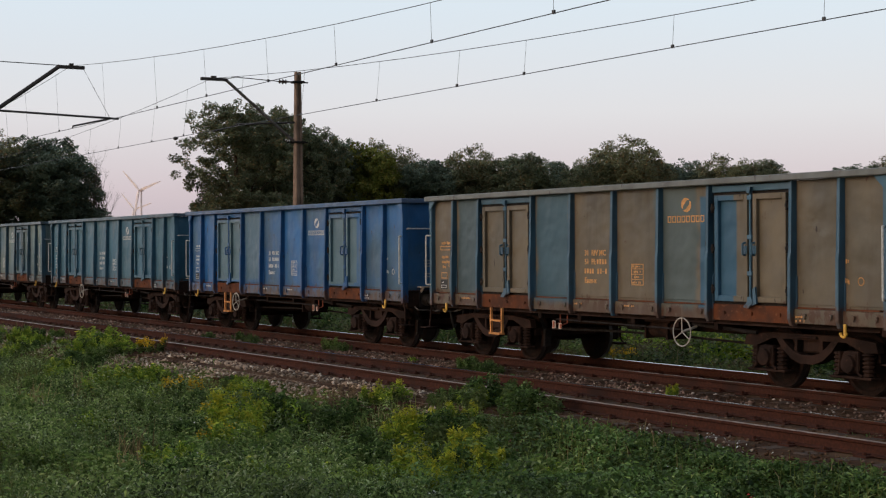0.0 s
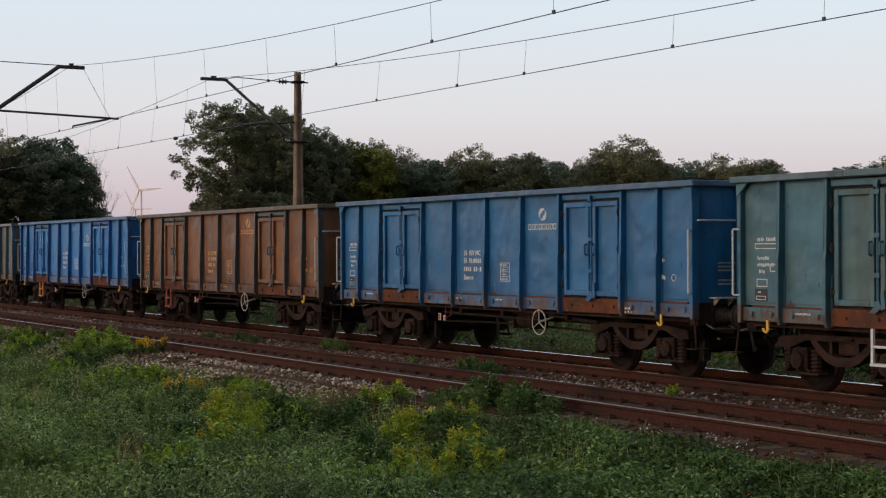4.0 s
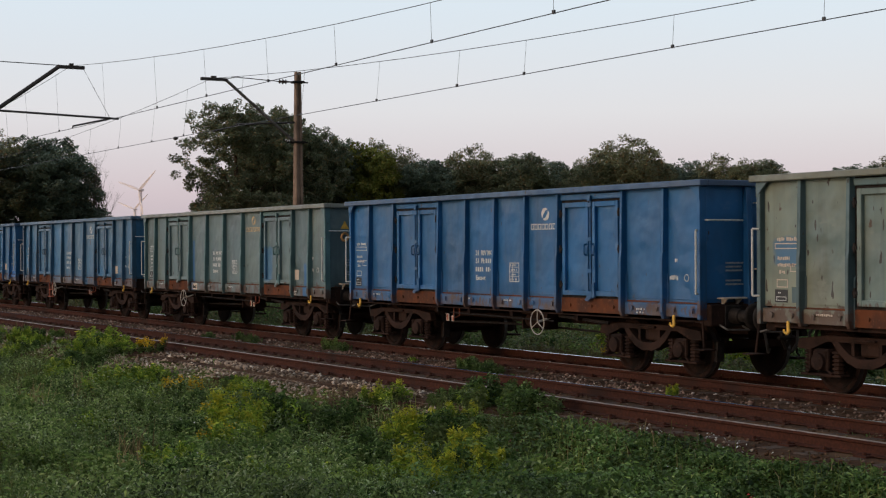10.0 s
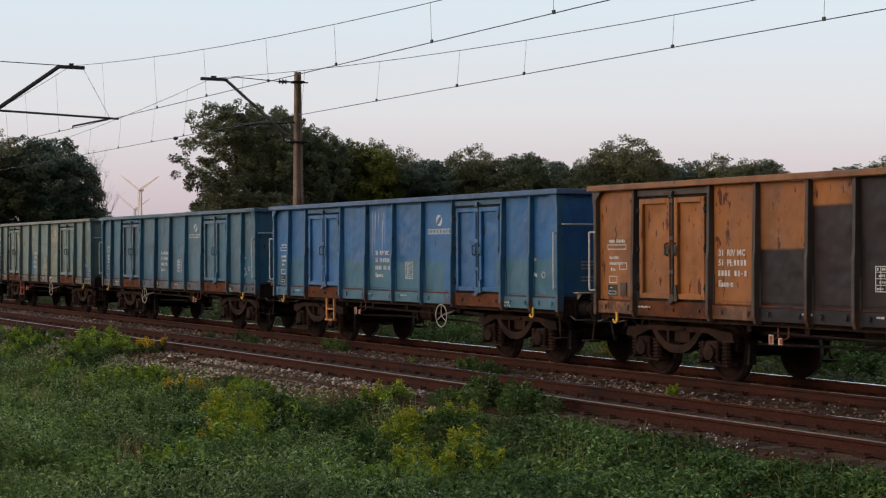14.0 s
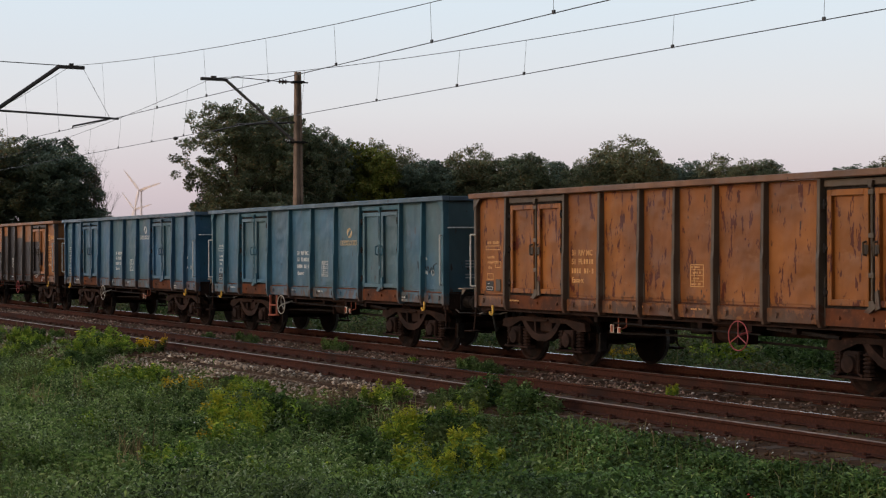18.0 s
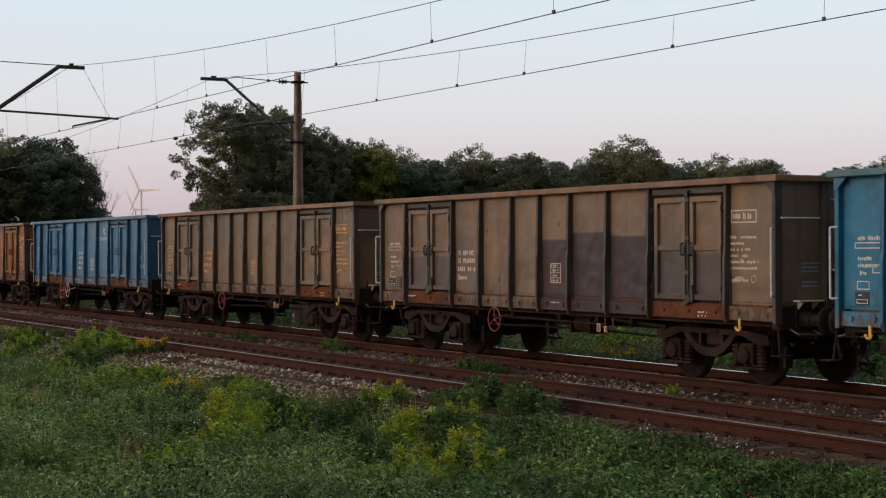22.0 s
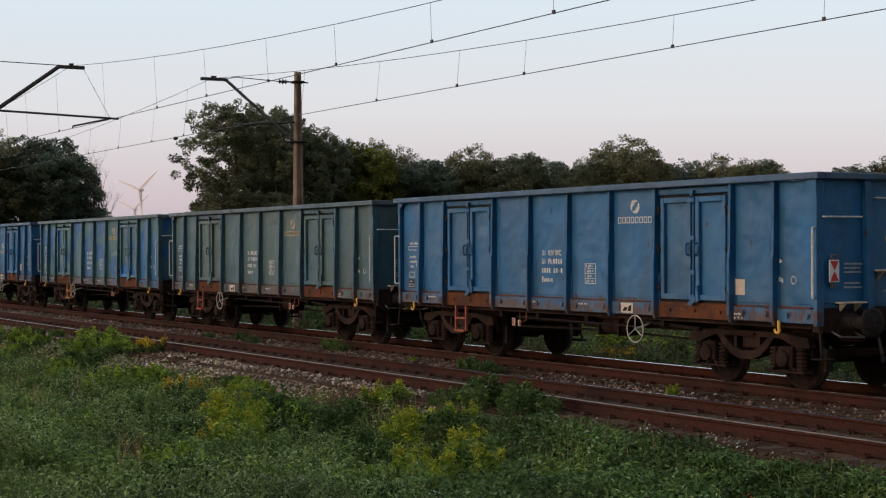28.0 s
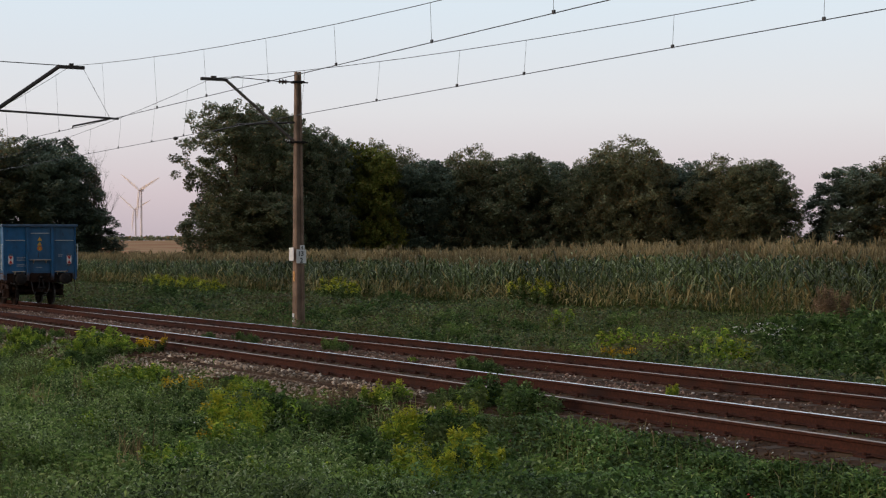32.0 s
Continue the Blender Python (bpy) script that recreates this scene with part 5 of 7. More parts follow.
def markings(wagon, style, mat, tx=-0.93, logo=0.0):
    """White or orange painted signs. style: 0 with the owner's mark, 1 without it, 2 worn."""
    y = -1.3675
    if style != 1:
        cx, lift = (1.71 if tx > -0.85 else 1.95), logo
        bm = bmesh.new()
        for turn in (0, math.pi):
            # one fat crescent; its twin is turned by half a circle
            arc = [radians(45 + 18 * k) for k in range(11)]
            out = [(0.118 * math.cos(a), 0.108 * math.sin(a)) for a in arc]
            out += [((0.108 - 0.080 * math.sin(a - arc[0])) * math.cos(a), (0.098 - 0.070 * math.sin(a - arc[0])) * math.sin(a)) for a in arc[::-1]]
            c, s = math.cos(turn), math.sin(turn)
            prism(bm, [(cx + (px - 0.010) * c - (pz + 0.008) * s, 2.77 + lift + (px - 0.010) * s + (pz + 0.008) * c) for px, pz in out], "y", y - 0.003, y)
        part("owner_mark", bm, mat, wagon, "round mark of two interlocking crescents")
        bm = bmesh.new()
        for k in range(8):
            ring(bm, cx - 0.48 + k * 0.121, y, 2.49 + lift, 0.092, 0.108, 0.017)
        part("owner_lettering", bm, mat, wagon, "row of block shapes")["kind"] = "stuff"
    mat = M_WHITE if mat == M_FADED else mat
    bm = bmesh.new()
    box(bm, tx + 0.27, tx + 0.34, y - 0.003, y, 1.905, 1.92)
    for j in range(1, 5):
        box(bm, tx + 0.30 + j * 0.078, tx + 0.346 + j * 0.078, y - 0.003, y, 1.868, 1.955)
    for j in range(9):
        if j not in (4,):
            box(bm, tx + j * 0.078, tx + j * 0.078 + (0.046 if j != 7 else 0.03), y - 0.003, y, 1.703 if j != 7 else 1.735, 1.79 if j != 7 else 1.75)
    part("number_marking", bm, mat, wagon, "painted number lines")["kind"] = "stuff"
    for body, x, z in (("31  RIV MC", tx, 2.02), ("51  PL", tx, 1.865), ("Eaos-x", tx, 1.54)):
        line = tagged(new("lettering", LETTERS[body]), kind="stuff")
        line.parent = wagon
        line.material_slots[0].link, line.material_slots[0].material = "OBJECT", mat
        line.matrix_basis = pose(x, y - 0.001, z)
    bm = bmesh.new()
    lx = 0.46 if tx > -2 else 0.24
    ring(bm, lx, y, 1.52, 0.34, 0.36)
    for k in range(1, 4):
        box(bm, lx + 0.015, lx + 0.325, y - 0.003, y, 1.52 + k * 0.09, 1.53 + k * 0.09)
    box(bm, lx + 0.10, lx + 0.11, y - 0.0035, y - 0.0005, 1.535, 1.865)
    bars(bm, lx + 0.03, y, 1.835, [0.8, 0.9, 0.7, 0.85], 0.28, 0.09, 5, 0.45)
    part("load_table", bm, mat, wagon, "painted load table")["kind"] = "stuff"
    bm = bmesh.new()
    ring(bm, -6.12, y, 2.12, 0.54, 0.085)
    bars(bm, -6.10, y, 2.26, [0.9], 0.54, 0.10, 8, 0.7)
    bars(bm, -6.06, y, 1.98, [0.5, 0.7, 0.4], 0.54, 0.10, 9, 0.6)
    ring(bm, -6.08, y, 1.55, 0.24, 0.12)
    ring(bm, -5.78, y, 1.78, 0.22, 0.12)
    part("data_marking", bm, mat, wagon, "small painted data marks")["kind"] = "stuff"
    bm = bmesh.new()
    box(bm, -6.12, -5.84, y - 0.002, y, 1.33, 1.52)
    part("data_plate", bm, M_BLACK, wagon, "black data plate")
    bm = bmesh.new()
    ring(bm, -6.09, y - 0.003, 1.355, 0.22, 0.06, 0.01)
    bars(bm, -6.05, y - 0.003, 1.47, [0.4], 0.2, 0.05, 3, 0.5)
    part("plate_marking", bm, M_WHITE, wagon)["kind"] = "stuff"
    bm = bmesh.new()
    box(bm, -5.74, -5.56, -1.385, -1.366, 1.33, 1.56, 0.006)
    part("label_pocket", bm, TRIM, wagon, "metal label pocket")
    bm = bmesh.new()
    bars(bm, 5.42, y, 1.66, [0.55], 0.42, 0.13, 12, 0.7)
    torus(bm, (5.86, y - 0.002, 1.66), "y", 0.055, 0.008, 14, 4)
    bars(bm, 5.56, y, 1.94, [0.2], 0.42, 0.1, 13, 0.7)
    part("class_marking", bm, mat, wagon)["kind"] = "stuff"
    bm = bmesh.new()
    bars(bm, -1.2, -1.4035, 1.17, [0.5], 0.5, 0.06, 15, 0.6)
    bars(bm, 0.3, -1.4035, 1.17, [0.6], 0.5, 0.06, 16, 0.6)
    bars(bm, 4.55, -1.4035, 1.13, [0.5, 0.4], 0.5, 0.06, 17, 0.6)
    bars(bm, -5.2, -1.4035, 1.17, [0.7], 0.5, 0.06, 18, 0.6)
    part("sill_marking", bm, mat, wagon)["kind"] = "stuff"


def end_marks(wagon):
    """Warning signs on the end wall that faces +x."""
    x = 6.28
    for y, z, k in ((0.0, 2.64, 0), (0.0, 2.45, 0), (0.0, 2.26, 1)):
        bm = bmesh.new()
        if k == 0:
            prism(bm, [(y - 0.095, z - 0.075), (y + 0.095, z - 0.075), (y, z + 0.085)], "x", x, x + 0.004)
        else:
            prism(bm, [(y + 0.105 * math.cos(radians(30 * k)), z + 0.105 * math.sin(radians(30 * k))) for k in range(12)], "x", x, x + 0.004)
        part("warning_sign", bm, M_YELLOW, wagon, "yellow warning sign")
    bm = bmesh.new()
    torus(bm, (x + 0.006, 0.0, 2.26), "x", 0.075, 0.014, 16, 5)
    part("warning_ring", bm, M_RED, wagon, "red ring of a warning sign")
    bm = bmesh.new()
    for y0, z0, rows in ((-0.92, 1.90, (0.9, 0.8, 0.85)), (-0.92, 1.62, (0.8, 0.9)), (0.75, 2.0, (0.5, 0.4)), (-0.15, 1.50, (0.6,))):
        for i, r in enumerate(rows):
            box(bm, x, x + 0.003, y0, y0 + 0.4 * r, z0 - i * 0.06 - 0.014, z0 - i * 0.06 + 0.014)
    part("end_marking", bm, M_GREYWHITE, wagon, "faint painted lines")["kind"] = "stuff"


def tail_board(wagon, y):
    before = set(wagon.children_recursive)
    bm = bmesh.new()
    box(bm, 6.345, 6.360, y - 0.095, y + 0.095, 1.64, 1.96, 0.004)
    board = part("tail_board", bm, M_PLATE, wagon, "white tail board with two red triangles")
    for flip in (1, -1):
        bm = bmesh.new()
        prism(bm, [(y - 0.080, 1.80 + flip * 0.145), (y + 0.080, 1.80 + flip * 0.145), (y, 1.80 + flip * 0.004)], "x", 6.3605, 6.364)
        part("red_triangle", bm, M_RED, board, "red reflective triangle")
    bm = bmesh.new()
    box(bm, 6.30, 6.345, y - 0.03, y + 0.03, 1.56, 1.99)
    rod(bm, [(6.352, y - 0.06, 1.97), (6.352, y - 0.06, 2.03), (6.352, y + 0.06, 2.03), (6.352, y + 0.06, 1.97)], 0.012)
    part("bracket", bm, M_GALV, board)
    for ob in set(wagon.children_recursive) - before:
        ob.data.transform(Matrix.Translation((0.14, 0, 0)))


LETTERS = {body: text_mesh(body, 0.135) for body in ("31  RIV MC", "51  PL", "Eaos-x")}
for lettering in LETTERS.values():
    lettering.materials.append(M_WHITE)
M_GREYWHITE = simple("faded_white_marking", (0.28, 0.31, 0.34), 0.7, vary=0.2, scale=20)
M_CREAM = simple("cream_label", (0.55, 0.46, 0.38), 0.8, vary=0.08, scale=10)


def rim_parts(wagon, end):
    for s in (-1, 1):
        bm = bmesh.new()
        a, b = (1.36, 1.52) if s > 0 else (-1.52, -1.36)
        box(bm, -end - 0.14, end + 0.14, a, b, PANEL_TOP, TOP, 0.012)
        part("top_rim", bm, TRIM, wagon)
    for e in (-1, 1):
        bm = bmesh.new()
        a, b = (end - 0.04, end + 0.14) if e > 0 else (-end - 0.14, -end + 0.04)
        box(bm, a, b, -1.358, 1.358, PANEL_TOP + 0.002, TOP - 0.002, 0.012)
        part("top_rim", bm, TRIM, wagon)
        for s in (-1, 1):
            bm = bmesh.new()
            prism(bm, [(e * (end - 0.21), PANEL_TOP - 0.001), (e * (end + 0.04), PANEL_TOP - 0.001), (e * (end + 0.04), PANEL_TOP - 0.22)], "y", s * 1.42, s * 1.46)
            part("corner_gusset", bm, TRIM, wagon)
    bm = bmesh.new()
    box(bm, -6.2, 6.2, -1.36, 1.36, 1.245, 1.268)
    part("floor", bm, M_RUSTY, wagon)


END_PARTS = ("end_wall", "end_panel", "end_post", "grab_bar", "end_step", "handrail", "shunter_step", "warning", "end_marking")


def base_wagon(make):
    posts, doors = MAKES[make]
    wagon = new("freight_wagon")
    underframe_parts(wagon)
    for s in (-1, 1):
        side_parts(wagon, s, posts, doors)
    for e in (-1, 1):
        end_parts(wagon, e)
        bogie_parts(wagon, 4.5 * e)
    rim_parts(wagon, posts[-1])
    end_marks(wagon)
    push = posts[-1] - 6.26
    for ob in wagon.children_recursive:
        if ob.type == "MESH" and push and ob.name.startswith(END_PARTS):
            ob.data.transform(Matrix.Translation((push if ob.data.vertices[0].co.x > 0 else -push, 0, 0)))
    return wagon


# colours of the wagon fleet
BLUE, BLUE_PALE, BLUE_BRIGHT, SKYBLUE = (0.012, 0.096, 0.240), (0.040, 0.125, 0.225), (0.009, 0.110, 0.365), (0.013, 0.140, 0.265)
TEAL, TEAL_DARK, GREYGREEN, OLIVE = (0.036, 0.112, 0.150), (0.024, 0.080, 0.112), (0.125, 0.172, 0.165), (0.160, 0.175, 0.130)
TAN, GREYTAN, BROWN, ORANGE = (0.215, 0.132, 0.068), (0.115, 0.102, 0.078), (0.22, 0.115, 0.055), (0.31, 0.120, 0.034)
BLACKISH, PURPLE = (0.008, 0.009, 0.013), (0.040, 0.025, 0.028)
# base, second tone, share of it, rust, posts, doors, sign style, sign colour, wheel x, step x, patches, extra
FLEET = [
    dict(c=BLUE, alt=(0.030, 0.115, 0.23), amount=0.3, rust=0.35, style=0, wheel=2.0, step=-3.9, look="faded blue open freight wagon with tail boards, last of the train", stepmat="r"),
    dict(c=(0.042, 0.100, 0.115), alt=(0.065, 0.108, 0.102), amount=0.5, rust=0.35, style=0, ink="o", wheel=-2.7, step=-4.3, look="dull teal open freight wagon with brown sills", stepmat="r"),
    dict(c=(0.058, 0.138, 0.140), alt=(0.010, 0.095, 0.290), grain=1.1, amount=0.38, rust=0.3, style=0, ink="o", wheel=-2.26, step=-2.94, stepmat="o",
         boxes=[(4.3, 6.3, 1.2, 2.6, (0.018, 0.11, 0.26), 2.0), (2.4, 4.0, 1.3, 1.7, (0.012, 0.11, 0.33), 1.6)], chips=0.4, look="patchy green and blue open freight wagon with worn graffiti"),
    dict(c=BLUE, alt=(0.022, 0.105, 0.24), amount=0.4, rust=0.2, style=0, wheel=2.05, step=None, look="blue open freight wagon with clean white signs"),
    dict(c=SKYBLUE, rim=(0.05, 0.14, 0.165), alt=(0.026, 0.130, 0.225), amount=0.4, rust=0.2, style=0, ink="o", wheel=1.95, step=-3.9, stepmat="r", look="light blue open freight wagon with rusty door sills"),
    dict(c=(0.145, 0.110, 0.082), alt=(0.20, 0.128, 0.076), amount=0.5, rust=0.5, style=1, ink="c", wheel=-1.82, step=None, wheelmat="r", trim=(0.062, 0.054, 0.046), rim=BROWN,
         boxes=[(-0.08, 0.92, 1.0, 2.30, PURPLE, 0.15), (0.92, 2.08, 1.0, 2.42, PURPLE, 0.15), (2.08, 3.29, 1.0, 2.35, PURPLE, 0.15), (3.29, 5.28, 1.0, 2.05, (0.075, 0.055, 0.05), 0.3), (-5.28, -3.29, 1.0, 2.0, (0.085, 0.062, 0.055), 0.3)], look="grey-brown open freight wagon with a dark painted-over lower half"),
    dict(c=TAN, alt=(0.150, 0.112, 0.076), amount=0.55, rust=0.55, style=1, ink="o", wheel=-1.83, step=None, wheelmat="r", trim=(0.075, 0.056, 0.042), rim=BROWN, chips=0.6, look="tan open freight wagon with rust stains"),
    dict(c=(0.024, 0.118, 0.245), alt=(0.042, 0.125, 0.215), amount=0.4, rust=0.3, style=0, ink="w", wheel=-2.2, step=-3.0, stepmat="r", trim=(0.018, 0.080, 0.150), look="medium blue open freight wagon with a bowed end handrail"),
    dict(c=(0.285, 0.102, 0.022), alt=(0.215, 0.078, 0.024), amount=0.4, rust=0.7, style=1, ink="o", wheel=1.14, step=None, wheelmat="r", trim=(0.10, 0.075, 0.055), rim=(0.20, 0.095, 0.05), scratch=0.45, look="orange-brown open freight wagon with deep rust scratches"),
    dict(c=(0.034, 0.108, 0.152), alt=(0.056, 0.112, 0.132), amount=0.45, rust=0.35, style=0, ink="o", wheel=-2.1, step=-2.7, stepmat="r", trim=(0.035, 0.115, 0.16), chips=0.5, look="teal open freight wagon with dark graffiti scrawl"),
    dict(c=(0.030, 0.098, 0.150), alt=(0.040, 0.100, 0.128), amount=0.35, rust=0.35, style=0, wheel=-2.4, step=None, look="greyish teal open freight wagon"),
    dict(c=ORANGE, alt=(0.235, 0.098, 0.036), scratch=0.2, amount=0.4, rust=0.6, style=1, wheel=1.01, step=None, wheelmat="r", trim=(0.075, 0.060, 0.052), rim=(0.26, 0.115, 0.05),
         boxes=[(-2.19, -1.04, 1.0, 2.12, BLACKISH, 0.15), (-1.04, -0.08, 1.0, 2.75, BLACKISH, 0.15), (-0.08, 0.92, 1.0, 3.2, BLACKISH, 0.15), (0.92, 2.08, 1.0, 2.66, BLACKISH, 0.15), (2.08, 3.29, 1.0, 2.5, BLACKISH, 0.15), (3.29, 4.26, 1.0, 2.5, BLACKISH, 0.15), (4.26, 4.62, 1.65, 2.1, BLACKISH, 0.3)], look="orange open freight wagon with a large black painted-over area"),
    dict(c=(0.017, 0.100, 0.290), alt=(0.028, 0.122, 0.300), amount=0.4, rust=0.4, style=2, wheel=1.75, step=-3.6, stepmat="o",
         boxes=[(-6.4, -4.44, 0.9, 1.95, (0.032, 0.115, 0.185), 0.5), (-2.5, 2.2, 0.9, 1.9, (0.038, 0.122, 0.180), 0.5), (4.2, 6.4, 0.9, 1.95, (0.038, 0.122, 0.180), 0.5)], streak=(-1.3, -0.3, 1.7, 3.05), trim=(0.030, 0.115, 0.22), chips=0.6, look="blue open wagon with teal lower band and white spilt paint"),
    dict(c=(0.034, 0.116, 0.205), alt=(0.060, 0.125, 0.172), amount=0.5, rust=0.45, style=0, ink="w", wheel=-2.51, step=None, chips=0.9, look="pale teal-blue open freight wagon with scrawls"),
    dict(c=(0.200, 0.225, 0.175), alt=(0.130, 0.190, 0.180), amount=0.6, rust=0.65, style=2, ink="c", wheel=1.37, step=-2.77, stepmat="r", trim=(0.075, 0.125, 0.135), rim=(0.19, 0.20, 0.155),
         boxes=[(-1.3, -0.75, 1.35, 2.0, BLUE_PALE, 1.6), (-6.1, -5.6, 1.9, 2.3, BLUE_PALE, 0.6), (5.4, 5.9, 1.3, 1.55, BLUE, 0.5), (4.4, 4.75, 1.9, 2.3, BLUE, 1.6)], chips=0.8, look="olive-grey open freight wagon with blue patches"),
    dict(c=(0.014, 0.102, 0.280), alt=BLUE, amount=0.4, rust=0.15, style=0, wheel=1.13, step=None, look="strong blue open freight wagon with white pictograms"),
    dict(c=GREYGREEN, alt=(0.095, 0.150, 0.165), amount=0.5, rust=0.35, style=0, ink="o", wheel=-3.35, step=None, trim=(0.075, 0.155, 0.165), rim=(0.20, 0.21, 0.18),
         boxes=[(-2.5, -2.35, 1.0, 2.4, BLUE, 0.6), (2.7, 3.1, 1.35, 2.2, BLUE_PALE, 0.8), (5.05, 5.3, 0.95, 1.8, BLUE, 0.5)], look="grey-green open freight wagon with warning signs on its end"),
    dict(c=(0.022, 0.112, 0.255), alt=(0.045, 0.125, 0.215), amount=0.5, rust=0.5, style=0, wheel=-2.42, step=-3.04, stepmat="r", trim=(0.026, 0.092, 0.170), chips=0.5, look="faded teal-blue open freight wagon"),
    dict(c=(0.017, 0.100, 0.255), alt=(0.044, 0.115, 0.205), amount=0.5, rust=0.35, style=0, wheel=2.0, step=-3.9, stepmat="i", boxes=[(5.1, 6.3, 1.15, 1.58, BLUE_BRIGHT, 0.1)], chips=0.5, look="faded blue open freight wagon with one bright blue patch"),
    dict(c=(0.044, 0.122, 0.140), alt=(0.066, 0.120, 0.120), amount=0.45, rust=0.3, style=0, ink="o", wheel=0.6, step=-3.6, stepmat="w", look="green-teal open freight wagon with a white step"),
    dict(c=(0.014, 0.105, 0.265), alt=BLUE, amount=0.4, rust=0.2, style=0, wheel=1.9, step=None, look="even blue open freight wagon with large white mark"),
    dict(c=(0.205, 0.086, 0.035), alt=(0.140, 0.066, 0.034), amount=0.45, rust=0.85, chips=0.7, style=0, ink="o", wheel=1.9, step=-4.0, stepmat="r", trim=(0.050, 0.058, 0.062), rim=(0.15, 0.105, 0.075), look="brown open freight wagon with orange signs"),
    dict(c=(0.009, 0.130, 0.385), alt=(0.014, 0.125, 0.34), amount=0.3, rust=0.12, style=0, wheel=1.9, step=-3.6, stepmat="o", trim=(0.010, 0.095, 0.30), look="bright freshly painted blue open freight wagon"),
    dict(c=GREYTAN, alt=(0.145, 0.120, 0.084), amount=0.5, rust=0.45, style=0, ink="o", wheel=1.9, step=-3.9, stepmat="o", trim=(0.035, 0.095, 0.15), rim=(0.14, 0.15, 0.14),
         boxes=[(-5.4, -4.5, 1.3, 3.2, (0.055, 0.088, 0.102), 0.8), (-2.5, -1.4, 1.2, 3.2, (0.042, 0.092, 0.125), 1.0), (1.1, 2.2, 1.2, 3.2, (0.072, 0.098, 0.100), 1.2), (2.3, 3.18, 1.2, 2.95, (0.028, 0.092, 0.158), 0.15)], look="grey-tan open freight wagon with blue panels and posts"),
    dict(c=(0.014, 0.095, 0.285), alt=(0.045, 0.11, 0.18), amount=0.35, rust=0.3, style=0, wheel=-2.9, step=-3.6, stepmat="o",
         boxes=[(-4.3, -2.7, 1.35, 2.9, (0.07, 0.13, 0.16), 0.2), (-2.45, -1.5, 1.4, 3.1, (0.06, 0.12, 0.17), 1.0), (2.4, 4.05, 1.35, 2.85, (0.07, 0.13, 0.16), 0.2)], look="deep blue open freight wagon with greyish panels"),
    dict(c=TEAL, alt=(0.035, 0.115, 0.165), amount=0.4, rust=0.3, style=0, wheel=-2.6, step=None, look="teal open freight wagon with a rusty underframe"),
    dict(c=(0.050, 0.108, 0.132), alt=GREYGREEN, amount=0.4, rust=0.3, style=0, wheel=-2.6, step=None, look="grey-teal open freight wagon"),
    dict(c=TEAL, alt=TEAL_DARK, amount=0.4, rust=0.3, style=0, wheel=2.0, step=None, look="dark teal open freight wagon"),
]


# how much higher or lower than usual the owner's mark is painted
LOGO_LIFT = {0: 0.07, 3: -0.42, 4: -0.06, 9: -0.25, 12: -0.04, 16: 0.13, 17: 0.07, 18: -0.04, 21: 0.07, 22: -0.19, 23: 0.06}


def sill_notice(wagon, x):
    """A framed cream notice on the sill beside the brake wheel."""
    bm = bmesh.new()
    box(bm, x - 0.17, x + 0.17, -1.409, -1.403, 1.055, 1.225)
    plate = part("sill_notice", bm, M_CREAM, wagon, "cream notice plate with dark marks")
    bm = bmesh.new()
    prism(bm, [(x - 0.12, 1.085), (x - 0.02, 1.085), (x + 0.03, 1.15), (x - 0.06, 1.15)], "y", -1.412, -1.4092)
    prism(bm, [(x + 0.02, 1.085), (x + 0.12, 1.085), (x + 0.13, 1.19), (x + 0.06, 1.17)], "y", -1.412, -1.4092)
    part("notice_marks", bm, M_IRON, plate)


def scribble(wagon, x, z, w, h, seed, mat):
    """A painted scrawl of looping strokes on the side."""
    rng = random.Random(seed)
    bm = bmesh.new()
    px, pz, u = x, z, 0.0
    while u < 1.0:
        qx, qz = x + u * w + rng.uniform(-0.03, 0.05), z + h * rng.uniform(-0.5, 0.5)
        tube(bm, (px, -1.368, pz), (qx, -1.368, qz), 0.009, seg=4)
        px, pz = qx, qz
        u += rng.uniform(0.03, 0.09)
    part("graffiti", bm, mat, wagon, "painted graffiti scrawl")


def side_notice(wagon, mat, framed, seed):
    """The hirer's notice on the last panel: a framed or bold sign over lines of small writing."""
    bm = bmesh.new()
    if framed:
        ring(bm, 5.33, -1.3675, 2.52, 0.60, 0.20, 0.02)
        bars(bm, 5.38, -1.3675, 2.62, [1.0], 0.5, 0.12, seed, 0.9)
    else:
        for k in range(2):
            box(bm, 5.30 + 0.16 * k, 5.43 + 0.16 * k, -1.3705, -1.3675, 2.52, 2.56)
            box(bm, 5.30 + 0.16 * k, 5.43 + 0.16 * k, -1.3705, -1.3675, 2.70, 2.74)
            prism(bm, [(5.30 + 0.16 * k, 2.56), (5.34 + 0.16 * k, 2.56), (5.43 + 0.16 * k, 2.70), (5.39 + 0.16 * k, 2.70)], "y", -1.3705, -1.3675)
        bars(bm, 5.66, -1.3675, 2.63, [1.0], 0.46, 0.2, seed, 0.9)
    bars(bm, 5.30, -1.3675, 2.30, [0.9, 0.5, 0.7, 0.6, 0.95, 0.9, 0.0, 0.6], 0.72, 0.095, seed + 1, 0.55)
    part("notice", bm, mat, wagon, "painted notice with lines of small writing")["kind"] = "stuff"


